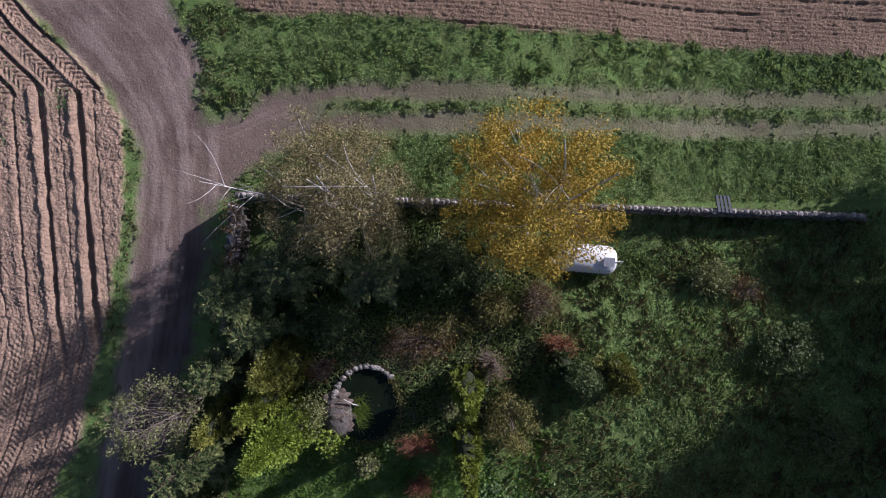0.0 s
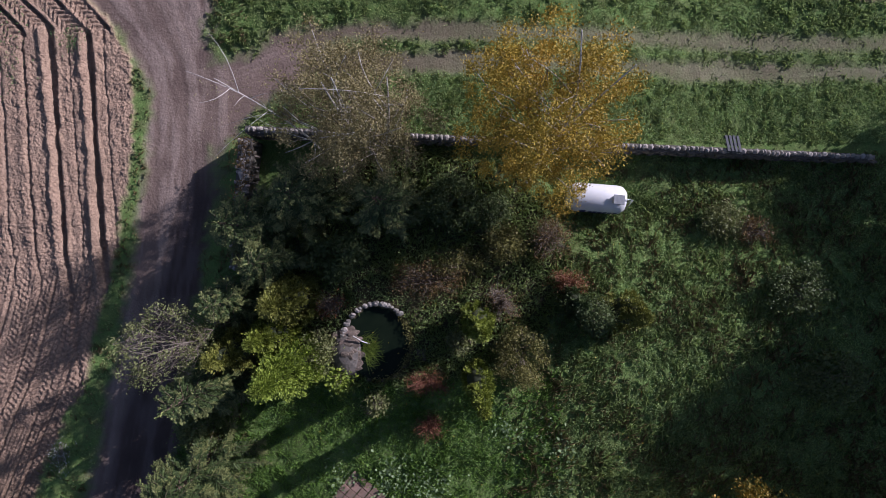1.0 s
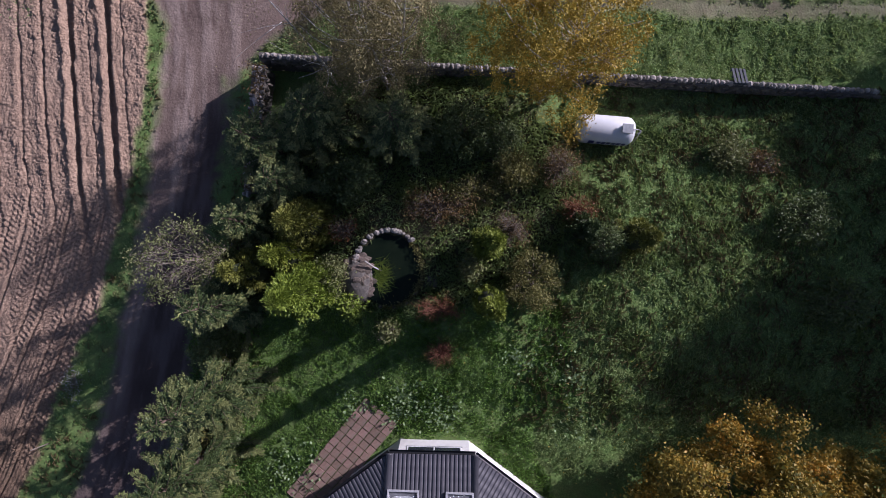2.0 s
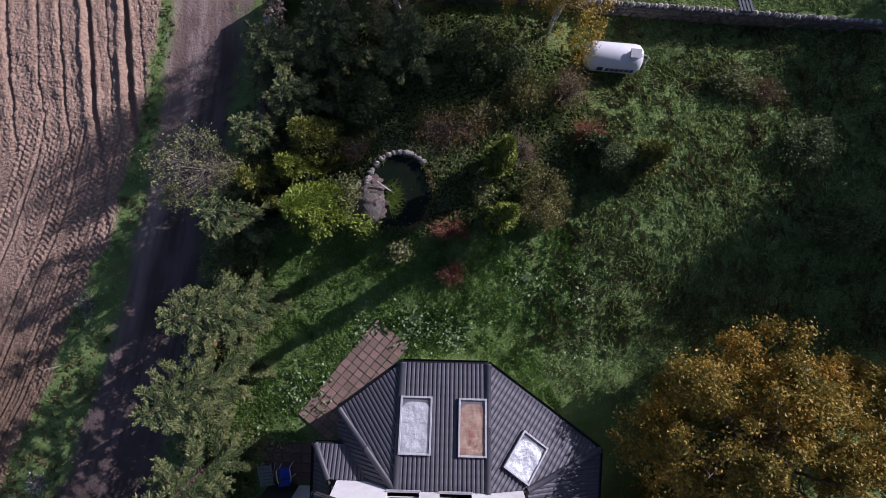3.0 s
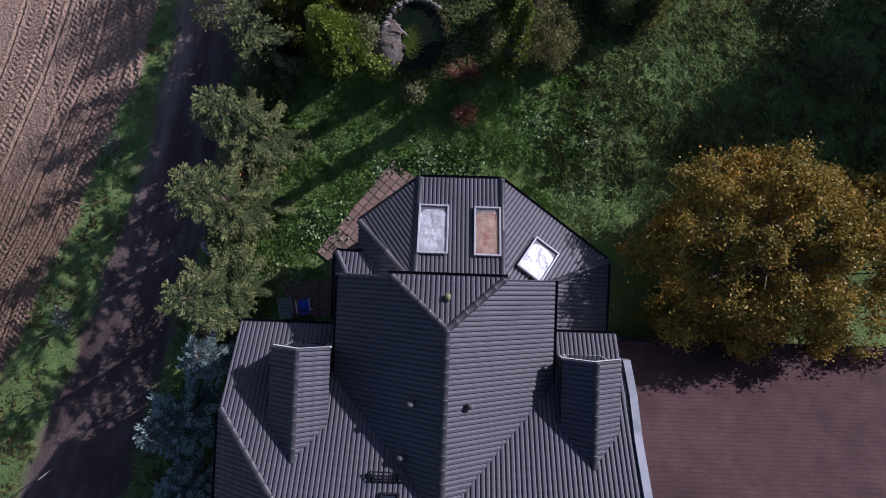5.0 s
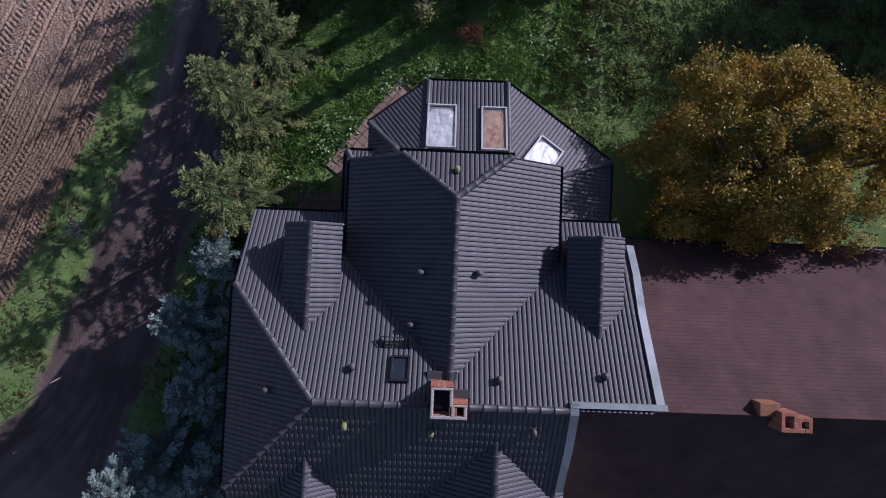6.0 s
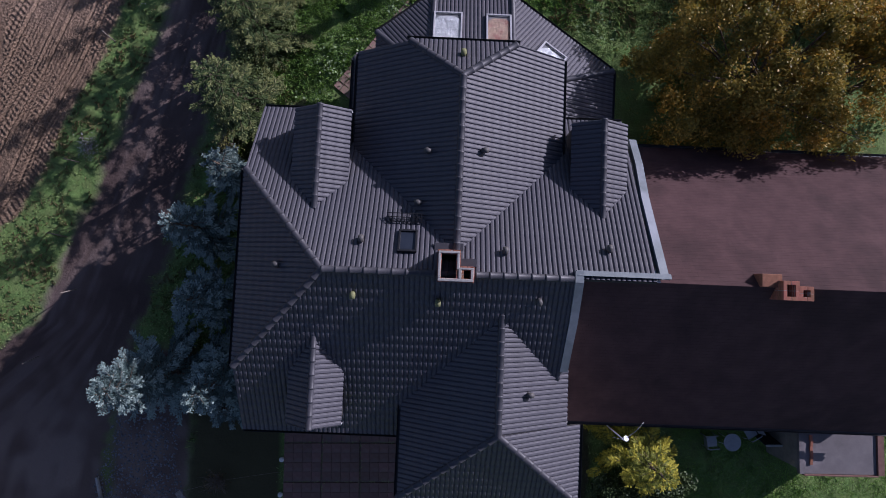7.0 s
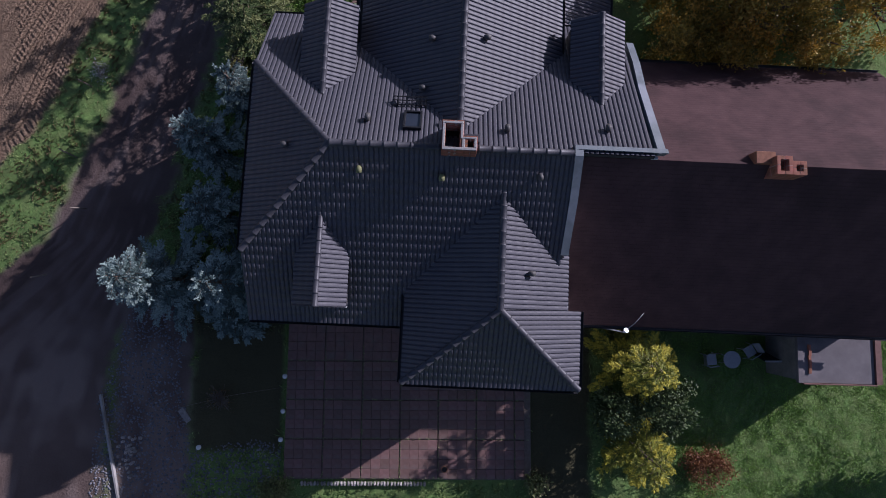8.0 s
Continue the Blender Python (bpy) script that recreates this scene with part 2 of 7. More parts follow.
def lie(x, y):
    """Height of the smooth lie of the land: a low plateau round the house, a mound at the pond, a hollow at the tank, falling away to the north-east and the south."""
    x, y = np.asarray(x, float), np.asarray(y, float)
    ne = smooth01((x - 1) / 13) * smooth01((y + 9) / 9)
    return (0.1 + 0.3 * np.exp(-((x + 1) / 8) ** 2 - ((y + 11) / 9) ** 2) - 1.5 * ne - 0.6 * np.exp(-((x - 6.3) / 2.4) ** 2 - ((y + 0.9) / 1.7) ** 2) + 0.45 * np.exp(-((x + 3.2) / 2.6) ** 2 - ((y + 6.3) / 2.4) ** 2)
            - 0.45 * smooth01((-y - 26) / 7) - 0.3 * smooth01((y + 2) / 8) * (1 - smooth01((x - 1) / 13)))


def paved_off(x, y):
    """1 on open turf, 0 where slabs lie."""
    off, along = (x + 4.5) * 0.766 - (y + 12.9) * 0.643, (x + 4.5) * 0.643 + (y + 12.9) * 0.766
    path = (off > -0.3) & (off < 2.0) & (along < 0.4) & (along > -6.0)
    slabs = (x > -10.3) & (x < 1.8) & (y < -31.0) & (y > -39.2) | (x > -10) & (x < -5.5) & (y < -16.2) & (y > -20.9)
    return np.where(path | slabs, 0.0, 1.0)


FIELD_EDGE = np.array([(-22, 14), (-18.3, 10.2), (-16.4, 8.2), (-14.8, 6.5), (-14.15, 5.1), (-13.95, 4), (-13.95, 1), (-14.5, -3), (-15.4, -6.5), (-16.2, -9), (-18.2, -13.7), (-19.1, -16), (-20.5, -18.8), (-21.7, -21.8), (-23.3, -24), (-28, -31), (-36, -42)])
ROAD_LEFT = np.array([(-22, 14), (-18.3, 10.2), (-16.4, 8.2), (-14.75, 6.5), (-13.8, 5.1), (-13.3, 3.5), (-13.2, 1), (-13.7, -2), (-14.3, -6), (-15.2, -10), (-16, -13.4), (-17.2, -16.8), (-18.6, -21), (-20.4, -25.5), (-21.3, -27.9), (-24.5, -30), (-30, -33), (-36, -42)])
ROAD_RIGHT = np.array([(-15.2, 14), (-12.2, 10.2), (-10.8, 8.4), (-10.6, 6.5), (-10.35, 5), (-10.3, 3), (-10.3, -1), (-11.0, -4.5), (-11.6, -9), (-12.4, -13.4), (-13.6, -18.5), (-15.2, -24), (-16.8, -29), (-17.7, -33), (-18.2, -42)])


def edge_x(edge, y):
    return np.interp(y, edge[::-1, 1], edge[::-1, 0])


def track_y(x):
    """The middle of the side track, which sweeps down into the road at its western end."""
    return 5.62 - 0.01 * (x + 2) - 2.4 * smooth01((-3.5 - x) / 8.5) ** 1.3


def zones(x, y):
    """Weights of ploughed soil, beaten earth and bare soil at places, with frayed edges."""
    x, y = np.asarray(x, float), np.asarray(y, float)
    fray = (fbm(x, y, 0.9, 3) - 0.5) * 1.1 + (fbm(x, y, 4.0, 8) - 0.5) * 0.7
    field = smooth01((edge_x(FIELD_EDGE, y) - x + fray * 0.5) / 0.35 + 0.5)
    north_edge = 9.35 - (x + 2) * 0.063
    field = np.maximum(field, smooth01((y - north_edge + fray * 0.5) / 0.4 + 0.5) * smooth01((x + 9.6 + fray) / 0.8))
    road = smooth01((x - edge_x(ROAD_LEFT, y) + fray * 0.6) / 0.6 + 0.5) * smooth01((edge_x(ROAD_RIGHT, y) - x + fray) / 0.9 + 0.5)
    mid = track_y(x)
    far = smooth01((x + 7.5) / 5.0)
    for side, half in ((0.66, 0.42), (-0.66, 0.46)):
        rut = smooth01((half - np.abs(y - mid - side) + fray * 0.4) / 0.6 + 0.5) * smooth01((x + 12) / 1.0)
        road = np.maximum(road, rut * (0.58 + 0.3 * smooth01((4 - x) / 9)))
    sweep = smooth01((1.25 + 0.9 * smooth01((-7 - x) / 4) - np.abs(y - mid + 0.5 * smooth01((-7 - x) / 4)) + fray * 0.9) / 1.1 + 0.5) * (1 - far) * smooth01((x + 12.5) / 1.0)
    road = np.maximum(road, sweep)
    yard = smooth01((x + 18.2) / 0.8) * smooth01((-13.7 - x + fray) / 0.7) * smooth01((-28.5 - y + fray) / 1.2)
    bed = smooth01((1.0 - np.hypot((x + 1.8) / 7.4, (y + 3.9) / 5.6) + fray * 0.18) / 0.22)
    shade_bed = smooth01((x + 14.4 + fray * 0.5) / 0.5) * smooth01((-9.9 - x) / 0.3) * smooth01((-30.6 - y + fray) / 0.6) * smooth01((y + 37.6 + fray * 0.6) / 0.5)
    passage = smooth01((x - 1.2) / 0.3) * smooth01((4.4 + fray * 0.4 - x) / 0.4) * smooth01((-30.8 - y) / 0.4) * smooth01((y + 41) / 0.6)
    return field, np.maximum(road, yard) * (1 - shade_bed), np.maximum(np.maximum(bed, shade_bed), passage)


def clods_of(x, y, size, seed, stretch=1.0):
    """Rounded crumbs of earth: a dome of its own height in every cell of a jittered grid."""
    u, v = x / size, y / (size * stretch)
    ui, vi = np.floor(u).astype(int), np.floor(v).astype(int)
    best = np.zeros_like(u)
    for a in (-1, 0, 1):
        for b in (-1, 0, 1):
            i, j = (ui + a + seed * 31), (vi + b + seed * 57)
            r1, r2, r3 = _lattice[i % 128, j % 128], _lattice[(j * 3 + 7) % 128, (i + 11) % 128], _lattice[(i * 5 + 3) % 128, (j * 7 + i // 128) % 128]
            d = ((u - ui - a - r1) ** 2 + (v - vi - b - r2) ** 2) / (0.2 + 0.55 * r3)
            best = np.maximum(best, r3 * np.sqrt(np.clip(1 - d, 0, 1)))
    return best


def ruts(x, y):
    """Relief of the ploughed land: two deep ruts in the north, a turning place with tyre prints, drill rows and lugs in the south, crumbled clods."""
    south = smooth01((-y - 2.5) / 3.5)
    turn = smooth01((y - 6.3 - 0.15 * (x + 16) + 0.8 * (vnoise(x, y, 0.8, 28) - 0.5)) / 0.4)
    off = x - edge_x(FIELD_EDGE, y)
    along = x + 0.09 * y
    deep = 0.0
    for c, w, d in ((-17.0, 0.15, 0.24), (-15.38, 0.15, 0.25), (-16.25, 0.05, 0.05), (-14.75, 0.05, 0.05), (-18.25, 0.07, 0.1), (-19.3, 0.07, 0.07), (-20.6, 0.1, 0.1)):
        wob = c + 0.25 * (vnoise(y, y * 0, 0.2, 5) - 0.5) + 0.12 * (vnoise(y, y * 0 + c, 1.3, 6) - 0.5)
        s = along - wob
        a = np.abs(s + 0.05 * (vnoise(x, y, 4.0, 27) - 0.5))
        w2 = w * (0.7 + 0.7 * vnoise(y, y * 0 + c * 3, 0.6, 7))
        deep = deep - d * (1 - smooth01((a - w2 * 0.6) / (w2 * 0.45))) + d * (0.55 * np.exp(-((s + w2 + 0.17) / 0.15) ** 2) + 0.3 * np.exp(-((s - w2 - 0.1) / 0.1) ** 2)) * (0.5 + 0.9 * vnoise(x, y, 2.5, 15))
    deep = deep * (1 - 0.8 * south) * (1 - turn)
    p, q = off * 0.72, (y - x) * 0.707
    prints = 0.0
    for c in (-0.55, -1.35, -2.3, -3.2):
        b = p - c - 0.2 * (vnoise(q, q * 0 + c, 0.5, 18) - 0.5)
        lug = np.tanh(3 * np.sin((q + np.abs(b) * 0.9) * 2 * math.pi / 0.27))
        prints = prints + (0.03 * lug * (np.abs(b) < 0.33) * smooth01((vnoise(x, y, 1.1, 29) - 0.3) / 0.2) - 0.17 * np.exp(-((b - 0.36) / 0.07) ** 2) * smooth01((vnoise(q, q * 0 + c, 0.8, 19) - 0.35) / 0.2) + 0.07 * np.exp(-((b - 0.5) / 0.08) ** 2))
    lines = 0.0
    for c, d in ((-0.75, 0.06), (-1.35, 0.05), (-2.3, 0.07), (-2.95, 0.06), (-4.2, 0.07), (-4.9, 0.05), (-6.2, 0.06)):
        a = off - c - 0.15 * (vnoise(y, y * 0 + c, 0.4, 17) - 0.5)
        lines = lines - d * np.exp(-(a / 0.07) ** 2) + 0.5 * d * np.exp(-((np.abs(a) - 0.13) / 0.06) ** 2)
    rows = 0.017 * np.tanh(1.6 * np.sin(off * 2 * math.pi / 0.19)) * smooth01((vnoise(x, y, 0.45, 4) - 0.25) / 0.3)
    lug = np.tanh(3 * np.sin((y + np.abs(((off * 0.8) % 0.9) - 0.45) * 0.9) * 2 * math.pi / 0.23))
    tread = 0.02 * lug * smooth01((vnoise(off, y * 0.25, 0.9, 9) - 0.46) / 0.12)
    rough = 0.35 + 0.65 * smooth01((vnoise(x, y * 0.5, 0.7, 16) - 0.25) / 0.4)
    clods = (0.045 * clods_of(along, y, 0.17, 1, 1.8) + 0.05 * clods_of(x, y, 0.085, 2)) * rough * (1 - 0.55 * south) * (1 - 0.5 * turn) + 0.1 * (fbm(x, y, 1.6, 12, 2) - 0.5) * (1 - south) + 0.02 * (vnoise(x, y, 9.0, 23) - 0.5)
    return deep + (lines + rows + tread) * south + prints * turn + clods


def streaks(x, y):
    """Wheel-worn streaks that follow the bend of the road and of the side track."""
    L, R = edge_x(ROAD_LEFT, y), edge_x(ROAD_RIGHT, y)
    across = (x - L) / (R - L) * 3.2
    d2 = np.where(x > -9.8, y - track_y(x), across)
    l2 = np.where(x > -9.8, x, y)
    dry = np.where(x > -9.8, 0.75, 1.0)
    return dry * (0.45 * vnoise(d2, l2 * 0.12, 2.2, 51) + 0.35 * vnoise(d2, l2 * 0.1, 9.0, 52) + 0.2 * vnoise(x, y, 1.5, 53))


def height(x, y):
    x, y = np.asarray(x, float), np.asarray(y, float)
    shape = np.broadcast(x, y).shape
    x, y = np.broadcast_to(x, shape).ravel(), np.broadcast_to(y, shape).ravel()
    f, r, b = zones(x, y)
    soil = np.zeros_like(x)
    k = f > 0.005
    if k.any():
        fx, fy = x[k], y[k]
        north = smooth01((fy - 8) / 1.0) * smooth01((fx + 12) / 1.0)
        w = fy + 0.06 * fx + 0.12 * (vnoise(fx, fy, 0.35, 20) - 0.5)
        nrows = 0.018 * np.sin(w * 2 * math.pi / 0.19) - 0.09 * np.exp(-((((w / 0.74) % 1.0) - 0.5) / 0.07) ** 2) * smooth01((vnoise(fx * 0.3, w, 1.4, 22) - 0.3) / 0.3) + 0.07 * (fbm(fx, fy, 1.5, 21) - 0.5) + 0.05 * clods_of(fx, fy, 0.15, 3, 0.7)
        soil[k] = ruts(fx, fy) * (1 - north) + nrows * north
    rank = smooth01((fbm(x, y, 0.3, 36) - 0.3) / 0.35)
    verge = 0.05 * (fbm(x, y, 1.2, 31) - 0.5) + paved_off(x, y) * (0.4 + 0.6 * rank) * (0.08 * (vnoise(x, y, 1.9, 33) - 0.5) + 0.05 * (vnoise(x, y, 3.7, 34) - 0.5))
    track = -0.05 + 0.045 * (streaks(x, y) - 0.5) + 0.03 * (fbm(x, y, 1.0, 41) - 0.5) + 0.02 * (vnoise(x, y, 6.0, 43) - 0.5)
    return (lie(x, y) + f * soil + (1 - f) * ((1 - r) * verge + r * track)).reshape(shape)


def on_ground(x, y):
    return float(height(x, y))


# ---- the land ----
def ground_material():
    mat = bpy.data.materials.new("soil_road_and_turf")
    mat.use_nodes = True
    nt = mat.node_tree
    b = nt.nodes["Principled BSDF"]
    at = nt.nodes.new("ShaderNodeAttribute")
    at.attribute_name = "zone"
    sep = nt.nodes.new("ShaderNodeSeparateColor")
    nt.links.new(at.outputs["Color"], sep.inputs[0])
    fine, mid, wide = noise_of(nt, 22.0, 6.0, 0.7), noise_of(nt, 2.5, 5.0), noise_of(nt, 0.35, 3.0)
    turf = mixed(nt, ramp(nt, mid, [(0.35, (0, 0, 0)), (0.65, (1, 1, 1))]), ramp(nt, fine, [(0.28, (0.05, 0.105, 0.025)), (0.72, (0.22, 0.35, 0.10))]), ramp(nt, fine, [(0.28, (0.06, 0.09, 0.03)), (0.72, (0.24, 0.31, 0.10))]))
    turf = mixed(nt, mixed(nt, 0.4, (0, 0, 0), ramp(nt, noise_of(nt, 0.55, 6.0, 0.7), [(0.54, (0, 0, 0)), (0.68, (1, 1, 1))])), turf, ramp(nt, fine, [(0.3, (0.05, 0.045, 0.022)), (0.7, (0.17, 0.14, 0.075))]))
    soil = mixed(nt, mid, ramp(nt, fine, [(0.25, (0.26, 0.172, 0.118)), (0.75, (0.65, 0.465, 0.335))]), ramp(nt, wide, [(0.3, (0.36, 0.245, 0.172)), (0.7, (0.56, 0.395, 0.28))]))
    vor = nt.nodes.new("ShaderNodeTexVoronoi")
    vor.inputs["Scale"].default_value = 8.5
    tco = nt.nodes.new("ShaderNodeTexCoord")
    nt.links.new(tco.outputs["Object"], vor.inputs["Vector"])
    crumb = ramp(nt, vor.outputs["Distance"], [(0.15, (1, 1, 1)), (0.75, (0, 0, 0))])
    # soil darkened between crumbs: crevice shade put into the colour
    soil = mixed(nt, mixed(nt, 0.35, (0, 0, 0), ramp(nt, vor.outputs["Distance"], [(0.3, (0, 0, 0)), (0.75, (1, 1, 1))])), soil, (0.17, 0.115, 0.088))
    road = mixed(nt, mid, ramp(nt, fine, [(0.1, (0.14, 0.098, 0.08)), (0.9, (0.25, 0.182, 0.149))]), ramp(nt, wide, [(0.35, (0.145, 0.103, 0.084)), (0.65, (0.26, 0.192, 0.155))]))
    st = nt.nodes.new("ShaderNodeAttribute")
    st.attribute_name = "streak"
    road = mixed(nt, ramp(nt, st.outputs["Fac"], [(0.42, (0, 0, 0)), (0.66, (0.85, 0.85, 0.85))]), road, ramp(nt, fine, [(0.2, (0.28, 0.212, 0.175)), (0.8, (0.38, 0.295, 0.245))]))
    # low alpha: drive darkened in the colour to stand for its shade
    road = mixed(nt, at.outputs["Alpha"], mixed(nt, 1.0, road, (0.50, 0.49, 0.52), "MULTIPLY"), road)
    bed = ramp(nt, fine, [(0.25, (0.03, 0.03, 0.016)), (0.75, (0.115, 0.105, 0.055))])
    # soil gets darker where alpha is low
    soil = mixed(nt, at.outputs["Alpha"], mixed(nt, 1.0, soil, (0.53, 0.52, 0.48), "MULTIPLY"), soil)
    col = mixed(nt, sep.outputs[2], turf, bed)
    col = mixed(nt, sep.outputs[1], col, road)
    col = mixed(nt, sep.outputs[0], col, soil)
    nt.links.new(col, b.inputs["Base Color"])
    b.inputs["Roughness"].default_value = 0.95
    b.inputs["Specular IOR Level"].default_value = 0.15
    bp = nt.nodes.new("ShaderNodeBump")
    bp.inputs["Distance"].default_value = 0.06
    mul = nt.nodes.new("ShaderNodeMath")
    mul.operation = "MULTIPLY"
    amt = nt.nodes.new("ShaderNodeMapRange")
    amt.inputs[3].default_value, amt.inputs[4].default_value = 0.55, 2.2
    nt.links.new(sep.outputs[0], amt.inputs[0])
    nt.links.new(amt.outputs[0], mul.inputs[0])
    nt.links.new(mixed(nt, 0.22, noise_of(nt, 11.0, 7.0, 0.75), crumb), mul.inputs[1])
    nt.links.new(mul.outputs[0], bp.inputs["Height"])
    nt.links.new(bp.outputs[0], b.inputs["Normal"])
    return mat


M_GROUND = ground_material()
POND_C, POND_R = (-3.3, -7.05), (1.3, 1.5)


def earth_tone(x, y):
    """The soil is pale in the north, darker to the south and beyond the side track; the drive's shade is put into the
    tone.
    """
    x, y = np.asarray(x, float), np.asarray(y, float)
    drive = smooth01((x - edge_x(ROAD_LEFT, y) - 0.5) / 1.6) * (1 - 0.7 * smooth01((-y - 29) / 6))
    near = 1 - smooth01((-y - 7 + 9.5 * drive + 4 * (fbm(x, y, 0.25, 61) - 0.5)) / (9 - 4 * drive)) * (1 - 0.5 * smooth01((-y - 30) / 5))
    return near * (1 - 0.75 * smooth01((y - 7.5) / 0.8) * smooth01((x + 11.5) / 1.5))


def in_pond(x, y, grow=0.0):
    return ((np.asarray(x) - POND_C[0]) / (POND_R[0] + grow)) ** 2 + ((np.asarray(y) - POND_C[1]) / (POND_R[1] + grow)) ** 2 < 1


def finer(q, pts, xs, ys, n, k):
    """The same quads cut in k times k, with the relief worked out anew at the finer step."""
    h = (xs[1] - xs[0]) / k
    jx, jy = (q[:, 0] % n) * k, (q[:, 0] // n) * k
    W = k * n + k
    c0 = np.concatenate([((jx + a) + (jy + b) * W) for a in range(k) for b in range(k)])
    fq = np.stack([c0, c0 + 1, c0 + W + 1, c0 + W], -1)
    used, inv = np.unique(fq, return_inverse=True)
    x, y = xs[0] + (used % W) * h, ys[0] + (used // W) * h
    f, r, b = zones(x, y)
    rim = np.minimum(np.minimum(x - xs[0], xs[-1] - x), np.minimum(y - ys[0], ys[-1] - y))
    base = lie(x, y)
    z = base + (height(x, y) - base) * smooth01(rim / 1.5)
    return np.stack([x, y, z], -1), np.stack([f, r * (1 - f), b * (1 - f), earth_tone(x, y)], -1), inv.reshape(-1, 4)


def build_ground():
    """One sheet of land: a fine middle, split by its use, and a coarse rim out to the horizon."""
    step = 0.11
    xs, ys = np.arange(-30, 24 + step, step), np.arange(-46, 15 + step, step)
    gx, gy = np.meshgrid(xs, ys)
    gz = height(gx, gy)
    gz = gz - 0.75 * smooth01((1 - np.sqrt(((gx - POND_C[0]) / POND_R[0]) ** 2 + ((gy - POND_C[1]) / POND_R[1]) ** 2)) / 0.25)
    rim = np.minimum(np.minimum(gx - xs[0], xs[-1] - gx), np.minimum(gy - ys[0], ys[-1] - gy))
    flat = lie(gx, gy)
    gz = flat + (gz - flat) * smooth01(rim / 1.5)
    f, r, bd = zones(gx, gy)
    col = np.stack([f, r * (1 - f), bd * (1 - f), earth_tone(gx, gy)], -1).reshape(-1, 4)
    pts = np.stack([gx, gy, gz], -1).reshape(-1, 3)
    n, m = len(xs), len(ys)
    i = (np.arange(m - 1)[:, None] * n + np.arange(n - 1)[None, :]).ravel()
    quads = np.stack([i, i + 1, i + n + 1, i + n], -1)
    qf, qr = col[i, 0], col[i, 1]
    qx, qy = gx.ravel()[i], gy.ravel()[i]
    kinds = np.where(qf > 0.5, np.where(qy > 7.2, np.where(qx > -11.5, 2, 1), 1), np.where(qr > 0.5, 3, 0))
    kinds = np.where((kinds == 1) & ((qx < -23.5) | (qy < -30)), 4, kinds)
    for k, name, label, cat in ((4, "ploughed_field", "open ploughed field away from the road", "field"), (0, "ground", "green meadow and garden turf over dark soil", "grass"), (1, "ploughed_field", "dry brown ploughed field with deep tractor ruts", "field"),
                                (2, "ploughed_field", "brown harrowed field beside the grass track", "field"), (3, "road", "beaten grey-brown earth road with wheel tracks", "road")):
        q = quads[kinds == k]
        used, inv = np.unique(q, return_inverse=True)
        p, c, inv = pts[used], col[used], inv.reshape(-1, 4)
        if k in (1, 2):
            p, c, inv = finer(q, pts, xs, ys, n, 3 if k == 1 else 2)
        me = mesh_np(name, p, inv, M_GROUND, True)
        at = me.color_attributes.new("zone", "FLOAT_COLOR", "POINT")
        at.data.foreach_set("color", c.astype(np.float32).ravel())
        sa = me.attributes.new("streak", "FLOAT", "POINT")
        sa.data.foreach_set("value", streaks(p[:, 0], p[:, 1]).astype(np.float32))
        tagged(new(name, me), label, cat, kind="structure")
    # coarse rim to the horizon
    rings = [0, 6, 20, 60, 200, 700, 2500]
    edge = [(x, ys[0]) for x in xs[:-1:12]] + [(xs[-1], y) for y in ys[:-1:12]] + [(x, ys[-1]) for x in xs[:0:-12]] + [(xs[0], y) for y in ys[:0:-12]]
    cx, cy = (xs[0] + xs[-1]) / 2, (ys[0] + ys[-1]) / 2
    v, c = [], []
    for k, d in enumerate(rings):
        for x, y in edge:
            s = Vector((x - cx, y - cy))
            p = s + s.normalized() * d
            px, py = p.x + cx, p.y + cy
            z = float(lie(x, y)) - (0.02 if k == 0 else 0.0)
            v.append((px, py, z * max(0.0, 1 - d / 200)))
            a, b2, _ = zones(px, py)
            c.append((float(a) * (d < 100), float(b2) * (d < 20), 0, 1))
    L = len(edge)
    faces = [(k * L + a, k * L + (a + 1) % L, (k + 1) * L + (a + 1) % L, (k + 1) * L + a) for k in range(len(rings) - 1) for a in range(L)]
    me = mesh_np("ground_far", v, np.array(faces)[:, ::-1], M_GROUND, True)
    me.color_attributes.new("zone", "FLOAT_COLOR", "POINT").data.foreach_set("color", np.array(c, np.float32).ravel())
    tagged(new("ground_far", me), "open farmland running out to the horizon", "land", kind="structure")


build_ground()


# ---- the house: local u along the main ridge, v to the north ----
HOUSE = pose(-2.0, -25.6, 0, 0, 0, -2.0)
house = tagged(empty("house", HOUSE), "white-walled house with many anthracite metal-tiled roofs", "house")
WAVE, ROW = 0.16, 0.337


def clip_range(poly, s):
    """The stretch of t that a convex polygon in (s, t) covers at s."""
    lo, hi = None, None
    for (s0, t0), (s1, t1) in zip(poly, poly[1:] + poly[:1]):
        if abs(s1 - s0) < 1e-9:
            if abs(s - s0) < 1e-6:
                for t in (t0, t1):
                    lo, hi = (t if lo is None else min(lo, t)), (t if hi is None else max(hi, t))
            continue
        k = (s - s0) / (s1 - s0)
        if -1e-9 <= k <= 1 + 1e-9:
            t = t0 + k * (t1 - t0)
            lo, hi = (t if lo is None else min(lo, t)), (t if hi is None else max(hi, t))
    return lo, hi


